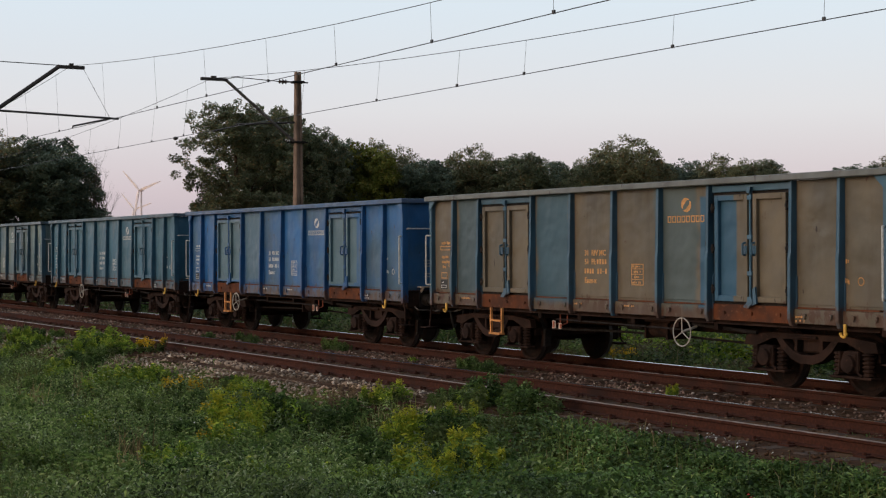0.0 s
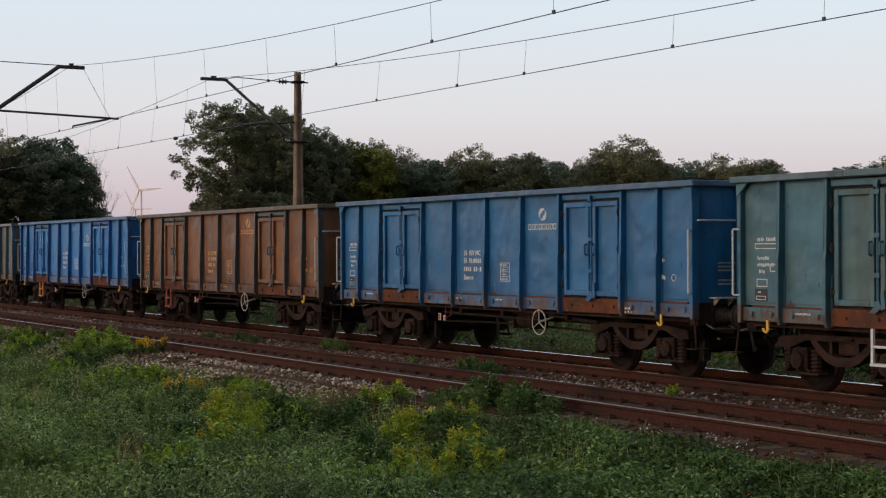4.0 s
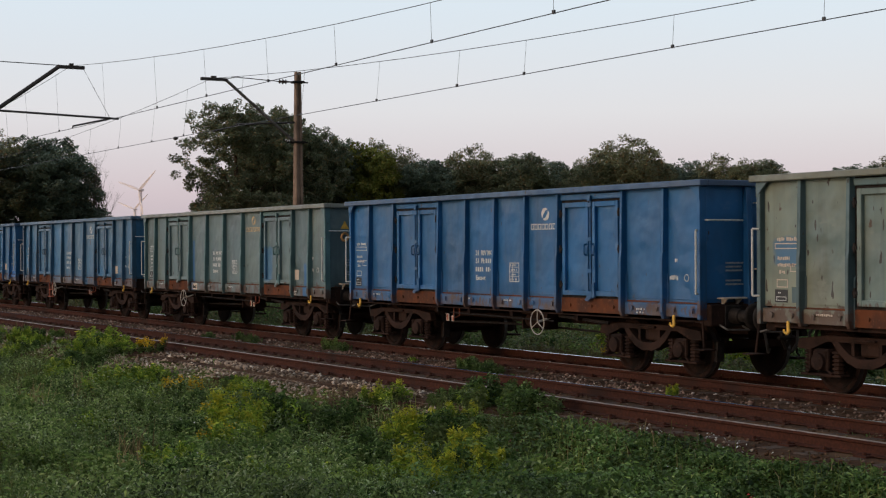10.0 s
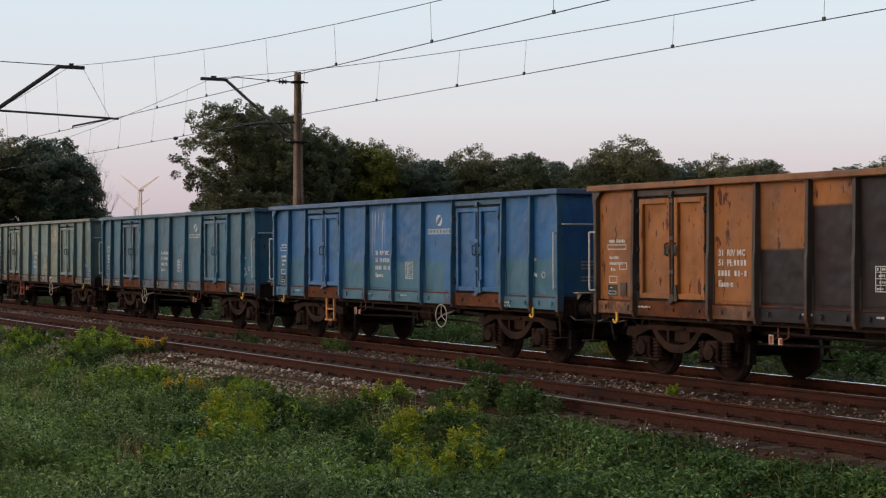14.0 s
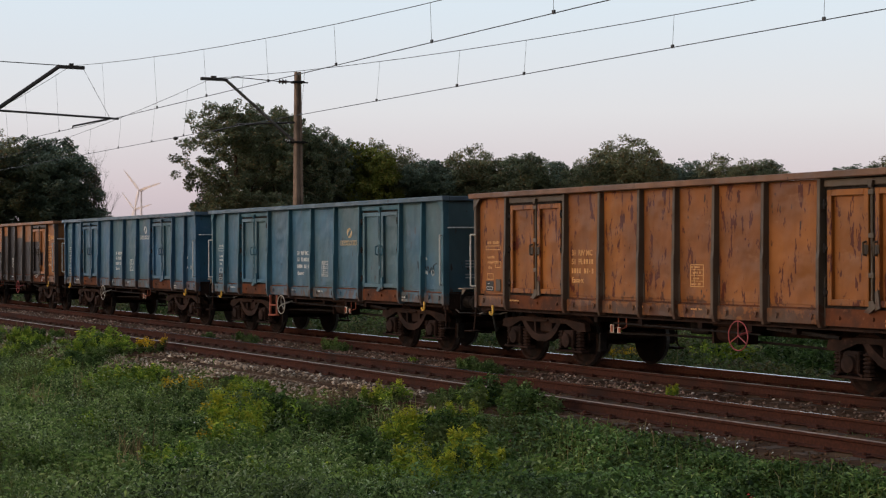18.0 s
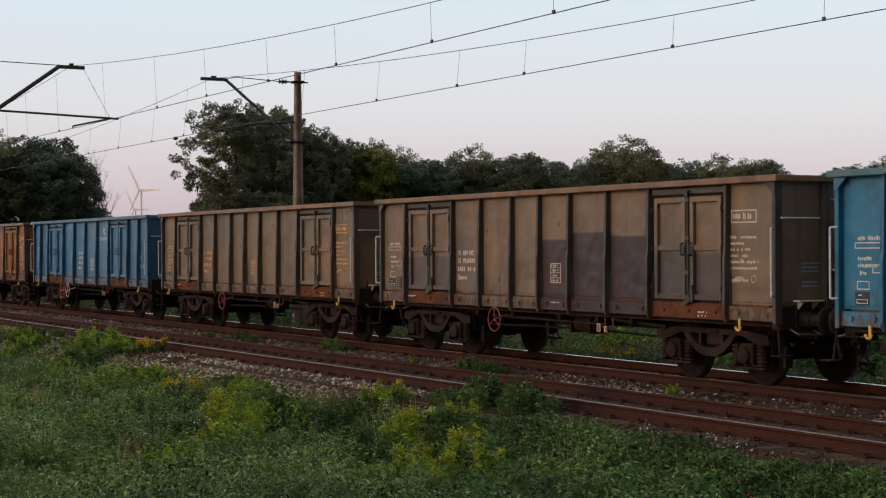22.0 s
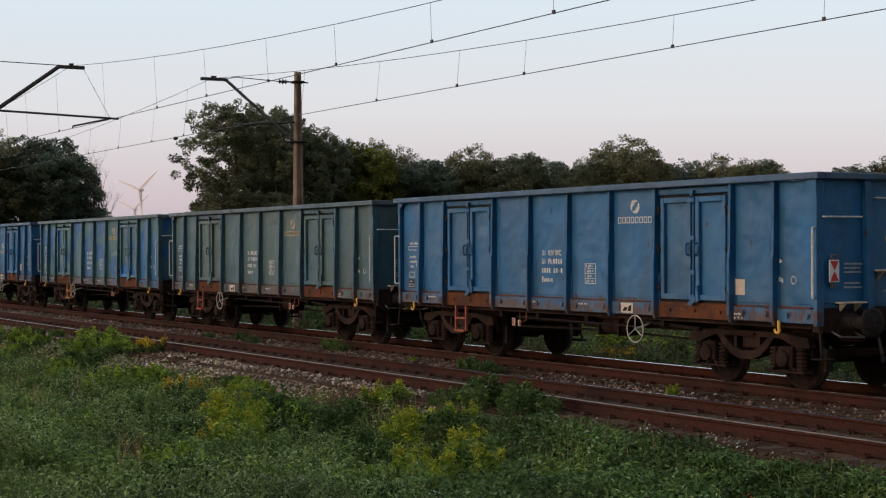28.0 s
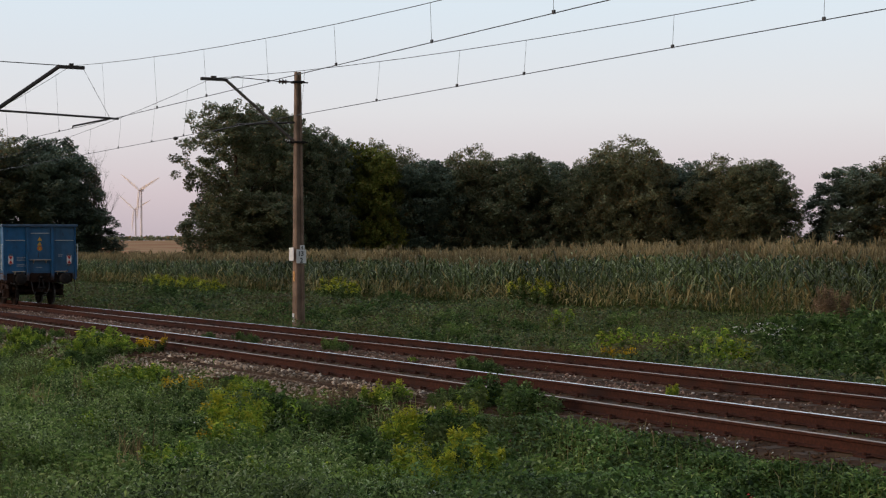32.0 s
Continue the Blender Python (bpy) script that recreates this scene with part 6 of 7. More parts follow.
def dress(wagon, spec, i):
    base = spec["c"]
    if base[2] < base[1] * 1.6 and base[2] > base[0] * 1.5:
        base = (base[0] * 0.92, base[1] * 1.03, base[2] * 1.22)
    elif base[2] > base[0] * 1.5:
        base = (base[0] * 0.70, base[1] * 1.09, base[2] * 1.05)
    body = paint("wagon_paint", base, spec["alt"], spec["amount"], spec["rust"], spec.get("boxes", ()), spec.get("streak"), 0.22, spec.get("scratch", 0.0), i, spec.get("grain", 0.55), spec.get("chips", 0.15))
    tcol = tuple(c * 1.12 for c in spec.get("trim", tuple(c * 0.82 for c in base)))
    trim = paint("wagon_trim_paint", tcol, tuple(c * 0.8 for c in tcol), 0.35, spec["rust"], (), None, 0.22, 0.0, i + 40)
    rcol = spec.get("rim", tuple(c * 0.62 + 0.036 for c in base))
    rim = paint("wagon_rim_paint", rcol, tuple(c * 0.75 + 0.02 for c in rcol), 0.45, spec["rust"], (), None, 0.3, 0.0, i + 80)
    for ob in wagon.children_recursive:
        if ob.type != "MESH":
            continue
        for slot in ob.material_slots:
            if slot.material == PAINTED or slot.material == DOORPAINT:
                slot.link, slot.material = "OBJECT", body
            elif slot.material == TRIM:
                slot.link, slot.material = "OBJECT", rim if ob.name.startswith("top_rim") else trim
    ink = {"o": M_ORANGE if base[0] > base[2] else M_FADED, "c": M_CREAM}.get(spec.get("ink"), M_WHITE)
    kit = {"r": M_RUSTSTEP, "o": M_YELLOWSTEP, "w": M_WHITE, "i": M_RUSTY, "w2": M_WHITE}
    wheel_and_steps(wagon, spec["wheel"] - SLACK[i], None if spec["step"] is None else spec["step"] - SLACK[i], M_REDWHEEL if spec.get("wheelmat") == "r" else M_PALEWHEEL, kit.get(spec.get("stepmat"), M_RUSTY))
    markings(wagon, spec["style"], ink, {"a": -0.93, "b": -3.14, "c": -0.80}[spec["make"]], LOGO_LIFT.get(i, 0.0))
    for ob in wagon.children:
        if ob.name.startswith("label_pocket"):
            ob.material_slots[0].link, ob.material_slots[0].material = "OBJECT", trim
    if i in (5, 6):
        side_notice(wagon, M_CREAM if i == 5 else M_ORANGE, True, 40 + i)
        for a, b in MAKES[spec["make"]][1]:
            bm = bmesh.new()
            for l, r in ((a + 0.176, (a + b) / 2 - 0.101), ((a + b) / 2 + 0.141, b - 0.176)):
                box(bm, l, r, -1.403, -1.372, 2.10, 2.19, 0.005)
            cross = part("door_crossbar", bm, TRIM, wagon)
            cross.material_slots[0].link, cross.material_slots[0].material = "OBJECT", body
    if i == 16:
        for name, z, mat, label in (("warning_sign", 2.72, M_YELLOW, "yellow warning sign"), ("warning_ring", 2.44, M_ORANGE, "orange warning ring")):
            bm = bmesh.new()
            if name == "warning_sign":
                prism(bm, [(-1.04, z - 0.09), (-0.82, z - 0.09), (-0.93, z + 0.10)], "x", 6.4185, 6.422)
            else:
                torus(bm, (6.42, -0.93, z), "x", 0.085, 0.03, 16, 5)
            part(name, bm, mat, wagon, label)
    if i in (8, 11):
        side_notice(wagon, M_ORANGE, False, 40 + i)
    if i == 11:
        scribble(wagon, 3.5, 1.22, 0.45, 0.16, 5, M_WHITE)
        scribble(wagon, 4.5, 1.20, 0.5, 0.14, 6, M_WHITE)
    if i == 13:
        scribble(wagon, 5.30, 1.55, 0.42, 0.28, 7, M_WHITE)
    if i == 9:
        scribble(wagon, 5.22, 1.75, 0.75, 0.30, 8, M_BLACK)
    if i in (0, 1, 3, 14, 16, 17, 18):
        wx = spec["wheel"] - SLACK[i]
        sill_notice(wagon, wx - 0.36 if wx > 0 else wx + 0.66)
    if i in (0, 3, 16, 17, 18):
        bm = bmesh.new()
        box(bm, 4.52, 4.77, -1.372, -1.3665, 1.42, 1.66)
        part("paper_label", bm, M_CREAM, wagon, "pale paper label")
    tagged(wagon, spec["look"], "freight wagon", group="wagons of the train")


M_RUSTSTEP = simple("red_oxide_step", (0.30, 0.085, 0.05), 0.75, vary=0.25)
M_YELLOWSTEP = simple("orange_step", (0.55, 0.24, 0.08), 0.7, vary=0.2)
M_REDWHEEL = simple("red_brake_wheel", (0.30, 0.05, 0.05), 0.6, vary=0.2)
M_PALEWHEEL = simple("pale_brake_wheel", (0.42, 0.38, 0.33), 0.6, vary=0.2)


def make_train():
    bases, wagons = {}, []
    for i, spec in enumerate(FLEET):
        make = "b" if i in (5, 6, 8, 11) else "c" if i == 15 else "a"
        spec["make"] = make
        if make in bases:
            wagons.append(copy_thing(bases[make], Matrix()))
        else:
            bases[make] = base_wagon(make)
            wagons.append(bases[make])
    for i, (wagon, spec) in enumerate(zip(wagons, FLEET)):
        dress(wagon, spec, i)
    tail_board(wagons[0], -1.17)
    tail_board(wagons[0], 1.17)
    return wagons


WAGONS = make_train()


# ---- plants ----
def spread(rng, count, r0, r1, a0, a1, keep):
    """Places over a fan of the plan, thinning with distance; keep(x, y) gives the share that stays."""
    r = np.exp(rng.uniform(np.log(r0), np.log(r1), count))
    a = np.radians(rng.uniform(a0, a1, count))
    x, y = -r * np.sin(a), r * np.cos(a)
    ok = rng.random(count) < keep(x, y)
    return x[ok], y[ok]


def weed_edge(x):
    """The line up to which weeds grow beside the near track; the ballast lies bare in between."""
    x = np.asarray(x, float)
    return np.interp(x, [-90, -42, -37, -33, -27, -23, -20.5, -18, 0], [12.7, 12.65, 12.1, 10.9, 10.7, 10.9, 11.5, 11.65, 11.65]) + 0.5 * (lumps(x, x * 0 + 3, 0.9, 12) - 0.5)


def blades(rng, P, length, width):
    """Upright grass blades that bend over."""
    k = len(P)
    a = rng.uniform(0, 2 * np.pi, k)
    d = np.stack([np.cos(a), np.sin(a), 0 * a], 1)
    s = np.stack([-np.sin(a), np.cos(a), 0 * a], 1) * (width * rng.uniform(0.6, 1.3, k))[:, None]
    L = (length * rng.uniform(0.5, 1.4, k))[:, None]
    lean = rng.uniform(0.05, 0.55, k)[:, None]
    mid = P + d * L * lean * 0.35 + np.array([0, 0, 0.6]) * L
    tip = P + d * L * lean * 1.1 + np.array([0, 0, 1.0]) * L * (1 - 0.35 * lean)
    v = np.stack([P - s, P + s, mid + s * 0.8, mid - s * 0.8, tip + s * 0.15, tip - s * 0.15], 1).reshape(-1, 3)
    i = np.arange(k)[:, None] * 6
    f = np.concatenate([i + np.array([[0, 1, 2, 3]]), i + np.array([[3, 2, 4, 5]])], 1).reshape(-1, 4)
    return v, f


def stuff(name, v, f, mat, label, category):
    return tagged(link_mesh(name, mesh_np(name, v, f), mat), label, category, kind="stuff")


def canopy(rng, x, y, h):
    """Leaf places from the ground up to a lumpy canopy of height h, denser on top."""
    return np.stack([x, y, ground_z(x, y) + h * rng.uniform(0.02, 1, len(x)) ** 0.42], 1)


FLOWERS_RED = [(-13.94, 9.73), (-13.56, 9.81), (-12.33, 10.37)]
FLOWERS_WHITE = [(-15.1, 12.0), (-14.8, 12.0), (-14.2, 11.75), (-16.2, 11.9)]
DRY_TUFTS = [(-17.1, 5.55), (-19.3, 6.4), (-31.0, 9.3), (-26.8, 7.2)]


def make_meadow():
    rng = np.random.default_rng(71)

    def front(x, y):
        return (y < weed_edge(x)) * 1.0

    def height(x, y):
        h = 0.06 + 0.66 * lumps(x, y, 1.5, 31) ** 2.2 + 0.40 * lumps(x, y, 0.45, 32) ** 2
        return h * np.interp(y, [3, 9, 9.8, 10.6, 11.4, 12.5], [0.9, 1.0, 0.75, 0.42, 0.20, 0.18])
    x, y = spread(rng, 300000, 13.0, 80, 41, 79, front)
    right = rng.random(len(x)) < np.interp(np.degrees(np.arctan2(-x, y)) + 6 * (lumps(x, y, 2.0, 5) - 0.5), [55, 61], [1, 0])
    v, f = leaves(rng, canopy(rng, x[~right], y[~right], height(x[~right], y[~right])), 0.064, 0.026, up=0.55)
    stuff("low_weeds", v, f, M_WEED, "low mixed green weeds in front of the track", "weeds")
    more = np.repeat(np.flatnonzero(right), 2)
    bx, by = x[more] + rng.normal(0, 0.03, len(more)), y[more] + rng.normal(0, 0.03, len(more))
    v, f = leaves(rng, canopy(rng, bx, by, height(bx, by) * 1.2 + 0.06), 0.064, 0.046, droop=0.2, up=0.15, fold=0.35)
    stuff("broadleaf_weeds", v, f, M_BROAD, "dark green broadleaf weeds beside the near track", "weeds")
    # leafy upright stalks that stand over the low growth
    x, y = spread(rng, 24000, 13.0, 70, 41, 79, lambda a, b: front(a, b) * np.clip(2.2 * lumps(a, b, 1.8, 45) - 0.55, 0.04, 1))
    h = (0.10 + height(x, y) * 1.15) * rng.uniform(0.7, 1.25, len(x))
    foot = np.stack([x, y, ground_z(x, y)], 1)
    u = rng.uniform(0.25, 1.0, (len(x), 11))
    lean = rng.normal(0, 0.16, (len(x), 1, 2))
    P = foot[:, None] + np.concatenate([lean * (u * h[:, None])[..., None], (u * h[:, None])[..., None]], 2)
    P[..., :2] += rng.normal(0, 0.022, P[..., :2].shape)
    v, f = leaves(rng, P.reshape(-1, 3), 0.066, 0.016, droop=0.3, up=0.6, tri=True)
    stuff("leafy_stalks", v, f, M_STALK, "upright leafy weed stalks in the meadow", "weeds")
    x, y = spread(rng, 42000, 13.0, 80, 41, 79, lambda a, b: front(a, b) * np.clip(1.5 * lumps(a, b, 2.3, 40) - 0.25, 0.08, 1))
    v, f = blades(rng, np.stack([x, y, ground_z(x, y)], 1), 0.30, 0.005)
    stuff("long_grass", v, f, M_BLADE, "long pale green grass among the weeds", "grass")
    x, y = spread(rng, 3000, 14, 60, 44, 77, lambda a, b: front(a, b) * (lumps(a, b, 1.3, 51) > 0.6))
    v, f = leaves(rng, canopy(rng, x, y, height(x, y)) + np.array([0, 0, 0.08]), 0.022, 0.022, up=0.2)
    stuff("small_white_flowers", v, f, M_WHITEFLOWER, "tiny whitish flower heads in the weeds", "flowers")

    # single red and white flower heads, a tuft of dry grass
    for name, mat, size, spots, label in (("red_flower", M_POPPY, 0.045, FLOWERS_RED, "small red flower heads in the weeds"), ("white_flower", M_WHITEFLOWER, 0.03, FLOWERS_WHITE, "small white flower heads beside the track")):
        P = np.concatenate([np.stack([rng.normal(a, 0.03 if mat == M_POPPY else 0.25, 9), rng.normal(b, 0.03 if mat == M_POPPY else 0.12, 9), np.full(9, float(ground_z(a, b)) + (0.36 if mat == M_POPPY else 0.16))], 1) for a, b in spots])
        P[:, 2] += rng.normal(0, 0.02, len(P))
        v, f = leaves(rng, P, size, size, up=0.3)
        stuff(name, v, f, mat, label, "flowers")
    x, y = np.concatenate([rng.normal(a, 0.12, 60) for a, b in DRY_TUFTS]), np.concatenate([rng.normal(b, 0.12, 60) for a, b in DRY_TUFTS])
    v, f = blades(rng, np.stack([x, y, ground_z(x, y)], 1), 0.55, 0.006)
    stuff("dry_grass", v, f, M_DRYBLADE, "tufts of dry straw-coloured grass", "grass")

    def bank(x, y):
        return ((y > 19.15) & (y < CORN_Y + 0.3)) * 1.0

    def bank_height(x, y):
        return (0.06 + 0.85 * lumps(x, y, 2.1, 61) ** 2 + 0.55 * lumps(x, y, 0.75, 62) ** 1.8) * np.interp(y, [19.1, 20.5, 30, 36, 39.5, 42], [0.45, 0.9, 0.9, 0.6, 0.42, 0.55])
    x, y = spread(rng, 270000, 22, 190, 40, 80, bank)
    far = np.hypot(x, y) > 62
    v, f = leaves(rng, canopy(rng, x[~far], y[~far], bank_height(x[~far], y[~far])), 0.095, 0.062, up=0.3, tri=True)
    v2, f2 = leaves(rng, canopy(rng, x[far], y[far], bank_height(x[far], y[far])), 0.18, 0.12, up=0.4, tri=True)
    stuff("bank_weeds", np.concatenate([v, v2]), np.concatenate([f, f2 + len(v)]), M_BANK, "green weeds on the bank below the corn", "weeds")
    x, y = spread(rng, 20000, 22, 150, 40, 80, lambda a, b: bank(a, b) * np.clip(1.4 * lumps(a, b, 3.3, 66) - 0.2, 0.1, 1))
    v, f = blades(rng, np.stack([x, y, ground_z(x, y)], 1), 0.45, 0.010)
    stuff("bank_grass", v, f, M_BLADE, "long grass on the bank below the corn", "grass")
    x, y = rng.normal(-29.2, 0.45, 110), rng.normal(24.9, 0.35, 110)
    v, f = leaves(rng, np.stack([x, y, ground_z(x, y) + 0.85 + 0.35 * (lumps(x, y, 0.4, 90) - 0.5)], 1), 0.045, 0.045, up=0.2)
    stuff("bank_white_flowers", v, f, M_WHITEFLOWER, "small white flower heads on the bank", "flowers")
    # sparse growth between and beside the rails
    x, y = spread(rng, 16000, 15, 90, 40, 79, lambda a, b: ((b > 12.4) & (b < 19.3)) * (lumps(a, b, 1.1, 77) > np.where((b > 14.6) & (b < 16.4), 0.72, 0.80)))
    v, f = leaves(rng, np.stack([x, y, -0.2 + rng.uniform(0, 0.14, len(x))], 1), 0.05, 0.02, up=0.6)
    stuff("track_weeds", v, f, M_BROAD, "sparse weeds between the rails", "weeds")
    # thin cover away from the line of sight
    x, y = rng.uniform(-120, 60, 12000), rng.uniform(-45, 12, 12000)
    deg = np.degrees(np.arctan2(-x, y))
    ok = (np.hypot(x, y) > 3) & ~((deg > 38) & (deg < 84) & (np.hypot(x, y) < 95))
    v, f = blades(rng, np.stack([x[ok], y[ok], ground_z(x[ok], y[ok])], 1), 0.40, 0.03)
    stuff("meadow_grass", v, f, M_BLADE, "rough meadow grass", "grass")


def make_goldenrod(name, seed, stems, height, spread_r, flower, leaf_mat, flower_mat, label):
    """A clump of upright stems with narrow leaves and, on some, plumes of small flowers."""
    rng = np.random.default_rng(seed)
    plant = tagged(new(name), label, "wild plant")
    bm = bmesh.new()
    P, Q, tone = [], [], []
    for i in range(stems):
        a, r = rng.uniform(0, 2 * np.pi), spread_r * rng.uniform(0, 1) ** 0.6
        h = height * rng.uniform(0.78, 1.05) * (1 - 0.35 * (r / spread_r) ** 2)
        b = np.array([r * np.cos(a), r * np.sin(a), -0.05])
        t = b + np.array([np.cos(a) * h * 0.22, np.sin(a) * h * 0.22, h])
        tube(bm, b, t, 0.006, 0.003, 4, False)
        k = int(95 * h / 0.8)
        u = rng.uniform(0.05, 1.0, k) ** 0.8
        tone.append(u > rng.uniform(0.45, 0.7))
        P.append(b + (t - b) * u[:, None] + rng.normal(0, 0.035, (k, 3)) * (1.5 - 0.7 * u)[:, None])
        if rng.random() < flower:
            k = 60
            off = rng.normal(0, 1, (k, 3)) * np.array([0.036, 0.036, 0.05])
            Q.append(t + off + np.array([0, 0, 0.02]))
    part("stem", bm, M_STEM, plant)["kind"] = "stuff"
    v, f = leaves(rng, np.concatenate(P), 0.125, 0.020, droop=0.4, up=0.7, tri=True)
    link_mesh("foliage", mesh_np("foliage", v, f, np.concatenate(tone).astype(np.int32)), [{M_GOLDLEAF: M_WEED, M_GOLDTOP: M_GOLDLEAF, M_DRYWEED: M_DRYWEED}.get(leaf_mat, M_BROAD), leaf_mat], plant)["kind"] = "stuff"
    if Q:
        v, f = leaves(rng, np.concatenate(Q), 0.045, 0.03, droop=0.2, up=0.2, tri=True)
        link_mesh("flower_plume", mesh_np("flower_plume", v, f), flower_mat, plant, "plumes of small yellow flowers")["kind"] = "stuff"
    return plant


CLUMPS = [make_goldenrod("goldenrod", 201, 34, 0.75, 0.55, 0.0, M_GOLDLEAF, M_GOLD, "light green goldenrod clump not yet in flower"),
          make_goldenrod("goldenrod", 202, 26, 0.62, 0.42, 0.28, M_GOLDLEAF, M_GOLD, "light green goldenrod with yellow plumes"),
          make_goldenrod("goldenrod", 203, 16, 0.55, 0.30, 0.9, M_WEED, M_GOLDORANGE, "goldenrod with fading orange-yellow plumes"),
          make_goldenrod("nettle", 204, 36, 0.65, 0.55, 0.0, M_BROAD, M_GOLD, "dark green clump of tall weeds"),
          make_goldenrod("goldenrod", 205, 30, 0.9, 0.55, 0.9, M_WEED, M_GOLD, "tall goldenrod full of yellow flowers"),
          make_goldenrod("goldenrod", 206, 26, 0.78, 0.30, 0.35, M_GOLDTOP, M_GOLD, "goldenrod with bright yellow plumes"),
          make_goldenrod("dry_weed", 207, 30, 1.5, 0.5, 0.0, M_DRYWEED, M_GOLD, "withered brown weed at the edge of the corn"),
          make_goldenrod("mugwort", 208, 26, 0.8, 0.42, 0.0, M_STALK, M_GOLD, "grey-green clump of upright mugwort")]
# clump kind, x, y, size
CLUMP_PLAN = [(5, -21.98, 8.82, 0.95), (5, -21.4, 8.7, 0.7), (2, -20.78, 8.09, 0.8), (2, -28.14, 10.24, 0.9), (5, -19.45, 10.33, 0.8), (5, -16.72, 8.99, 0.72), (5, -16.2, 8.95, 0.66), (5, -17.08, 9.81, 0.72),
              (5, -16.3, 9.67, 0.6), (0, -16.32, 7.7, 0.7), (0, -16.55, 8.41, 0.6), (0, -22.59, 9.71, 0.9), (6, -43.3, 40.2, 0.9), (6, -44.0, 40.4, 0.6), (5, -26.9, 22.2, 0.9), (0, -27.2, 22.0, 1.2), (0, -30.1, 22.8, 1.2), (0, -29.6, 23.7, 1.3), (7, -28.6, 22.6, 1.1), (2, -29.3, 20.9, 1.0), (6, -22.6, 10.9, 0.33), (3, -19.3, 12.2, 0.7),
              (0, -37.4, 11.6, 1.1), (0, -36.2, 11.6, 0.8), (0, -36.6, 11.0, 0.8), (0, -30.7, 9.8, 1.0), (0, -30.5, 10.2, 0.9), (0, -30.9, 10.7, 0.8), (0, -35.1, 10.0, 0.7),
              (2, -35.4, 12.2, 0.8), (0, -26.7, 10.4, 0.55), (5, -26.1, 10.4, 0.55), (2, -24.3, 9.5, 0.7), (0, -26.5, 10.8, 0.5), (0, -27.3, 11.1, 0.4), (3, -27.7, 11.1, 0.35), (0, -26.0, 10.9, 0.5),
              (3, -24.0, 10.5, 0.6), (3, -23.0, 9.9, 1.0), (0, -19.1, 8.8, 0.5), (1, -22.6, 11.4, 0.45), (1, -22.3, 11.6, 0.55), (1, -20.0, 10.8, 0.6), (1, -18.8, 10.4, 0.5), (3, -19.0, 10.8, 0.7),
              (1, -18.4, 10.9, 0.5), (1, -19.7, 11.3, 0.5), (3, -21.0, 12.2, 0.6), (3, -20.3, 12.3, 0.85), (0, -20.6, 12.2, 0.6), (3, -21.3, 12.0, 0.45), (0, -18.7, 9.4, 0.5), (3, -16.8, 9.4, 0.8),
              (3, -22.1, 10.6, 0.7), (3, -28.1, 10.3, 0.6), (3, -26.8, 10.2, 0.6), (0, -33.9, 9.6, 0.6), (3, -36.0, 10.6, 0.7), (0, -41.5, 11.0, 0.7),
              (3, -26.4, 15.55, 0.50), (3, -25.9, 15.5, 0.42), (7, -26.9, 15.6, 0.4), (7, -34.1, 16.1, 0.4), (3, -33.5, 16.1, 0.35), (0, -29.5, 15.8, 0.2), (3, -39.0, 15.9, 0.40), (5, -20.3, 15.5, 0.25), (3, -37.6, 15.6, 0.35), (3, -24.0, 14.9, 0.25), (3, -40.2, 15.4, 0.3),
              (0, -31.9, 22.8, 1.2), (0, -33.7, 25.2, 0.8), (0, -31.2, 23.6, 0.9), (1, -28.6, 23.2, 0.95), (1, -28.2, 23.4, 0.9), (3, -32.5, 27.0, 1.3), (0, -29.5, 24.9, 0.8),
              (3, -30.1, 26.0, 1.4), (3, -31.7, 28.0, 1.6), (3, -32.4, 29.4, 1.7), (3, -31.1, 29.0, 1.7), (3, -30.8, 29.5, 1.8), (3, -29.6, 29.0, 1.8), (3, -28.5, 28.0, 1.6), (3, -27.6, 27.0, 1.5),
              (3, -25.4, 22.4, 1.1), (3, -24.4, 22.5, 1.1), (3, -23.5, 22.5, 1.1), (3, -28.6, 22.5, 0.8), (3, -26.5, 24.5, 1.3), (3, -25.5, 25.5, 1.4),
              (4, -78.0, 37.0, 1.0), (4, -76.2, 36.8, 0.9), (4, -64.0, 40.5, 1.0), (4, -62.6, 40.8, 0.9), (4, -94.0, 33.8, 1.0), (4, -92.0, 33.4, 0.9), (4, -90.2, 33.6, 0.9), (4, -83.0, 31.9, 0.9),
              (4, -100.5, 35.0, 0.9), (3, -70.0, 36.5, 1.2), (0, -46.0, 30.5, 1.0), (3, -55.0, 34.0, 1.2), (3, -85.0, 30.0, 1.3), (3, -48.5, 22.5, 0.9), (3, -52.0, 23.5, 1.0), (3, -58, 25.0, 1.1)]


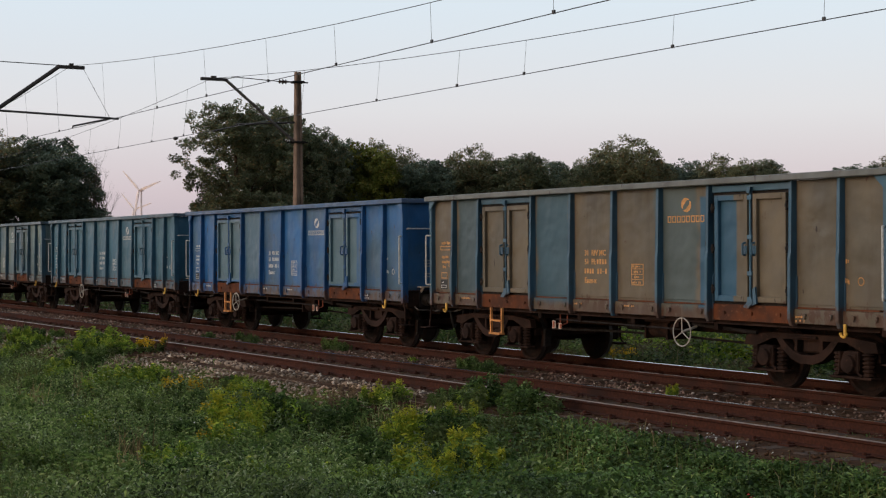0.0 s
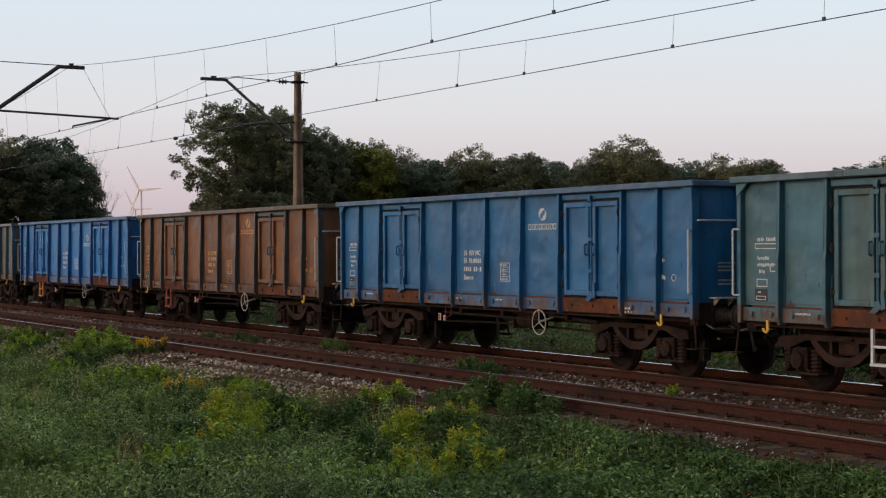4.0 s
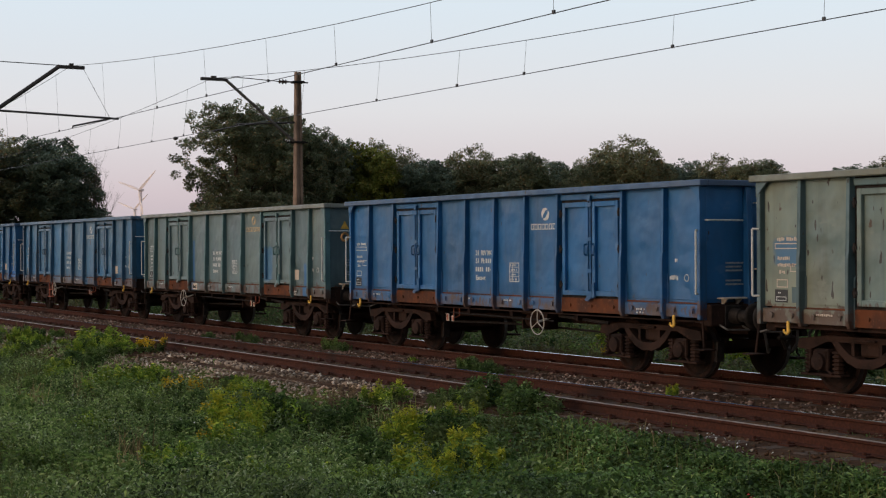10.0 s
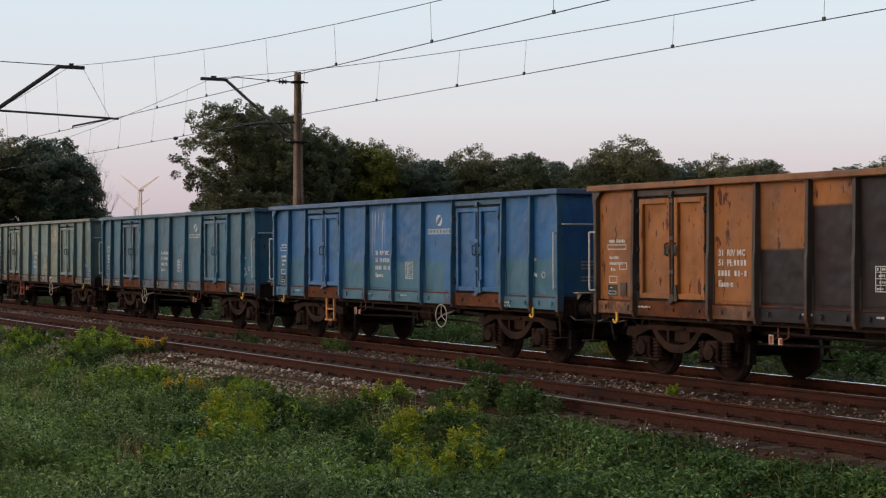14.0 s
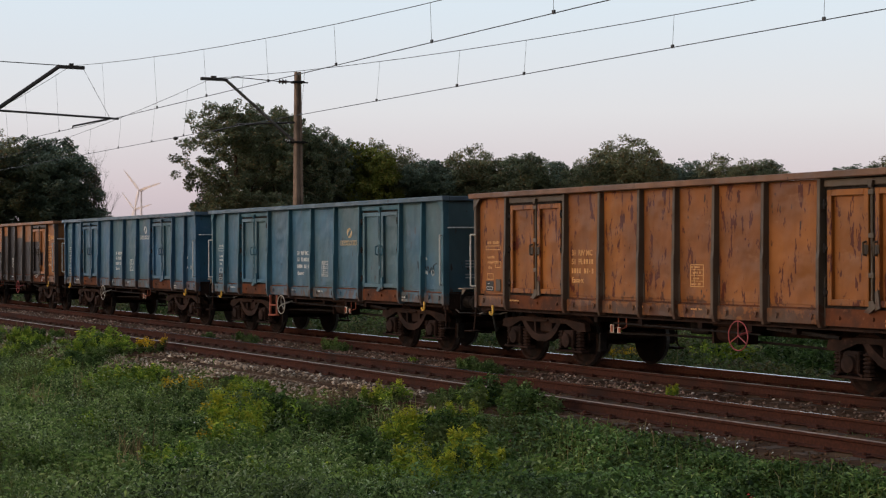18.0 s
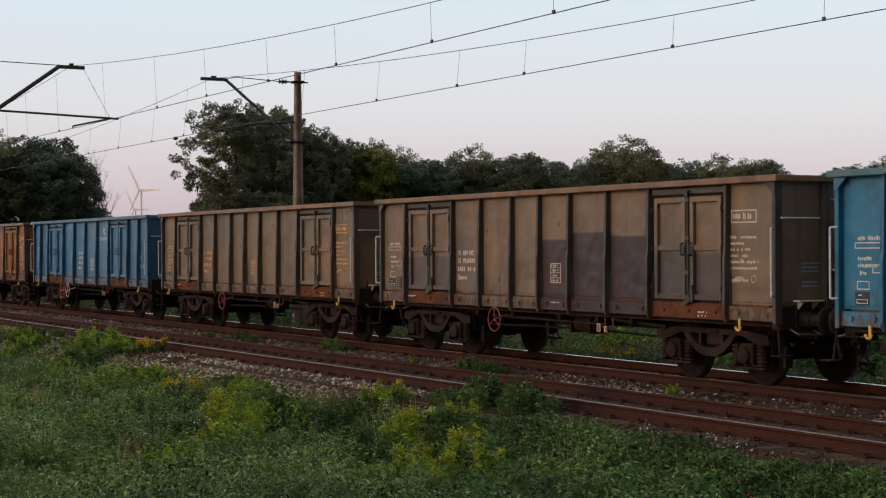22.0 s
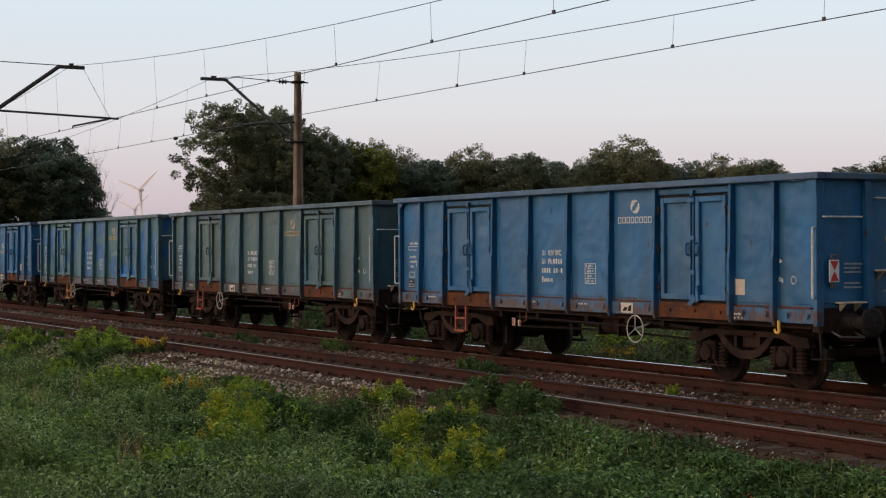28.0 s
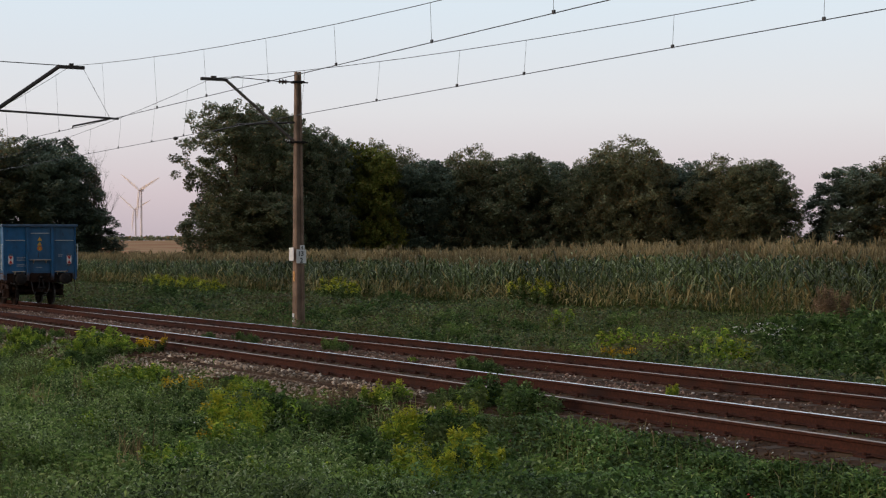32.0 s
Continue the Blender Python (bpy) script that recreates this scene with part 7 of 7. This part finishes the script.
def plant_clumps():
    rng = random.Random(9)
    used = set()
    extra = []
    for i in range(330):
        r, a = math.exp(rng.uniform(math.log(17), math.log(48))), radians(rng.uniform(45.5, 76.5))
        x, y = -r * math.sin(a), r * math.cos(a)
        if y < float(weed_edge(x)) - (1.3 if x > -24 else 0.4):
            extra.append((rng.choice((0, 3, 3, 7, 7, 7)), x, y, rng.uniform(0.3, 0.8)))
    for i in range(80):
        x, y = rng.uniform(-70, -24), 20.2 + 13 * rng.random() ** 1.4
        extra.append((rng.choice((3, 3, 3, 7)), x, y, rng.uniform(0.5, 1.0)))
    for k, x, y, s in CLUMP_PLAN + extra:
        s *= 0.92 if k == 0 else 1.5 if k == 4 else 1.1
        z = -0.22 if 12.4 < y < 19.2 else float(ground_z(x, y))
        m = pose(x, y, z, 0, 0, rng.uniform(0, 360)) @ Matrix.Diagonal((s, s, s * rng.uniform(0.9, 1.1), 1))
        ob = CLUMPS[k] if k not in used else copy_thing(CLUMPS[k], Matrix())
        used.add(k)
        ob.matrix_basis = m
        ob["group"] = "wild plants along the track"


make_meadow()
plant_clumps()


# ---- what moves ----
def motions():
    for k, wagon in enumerate(WAGONS):
        start = LAST_X - PITCH * k + SPEED * LAST_T + SLACK[k]
        walk(wagon, [(t, pose(start - SPEED * t, FAR, 0)) for t in (0.0, 16.0, 32.0)])
        t_in, t_out = max(0.0, (start + 6) / SPEED), min(32.0, (start + 84) / SPEED)
        for ws in (o for o in wagon.children if o.name.startswith("wheelset")):
            home = ws.matrix_basis.translation.copy()
            rate = -math.degrees(SPEED / 0.46)
            rows = [(0.0, pose(*home))] if t_in > 0.04 else []
            t = round(t_in * 30) / 30
            t0 = t
            while t <= t_out + 0.01:
                rows.append((t, pose(*home, 0, rate * (t - t0), 0)))
                t += 1 / 30 * 1.0
            if t_out < 31.9:
                rows.append((32.0, rows[-1][1]))
            walk(ws, rows)
    for rotor, home, rate, upright in ROTORS:
        walk(rotor, [(t, home @ pose(0, 0, 0, 0, rate * (t - upright), 0)) for t in [2.0 * i for i in range(17)]])


motions()
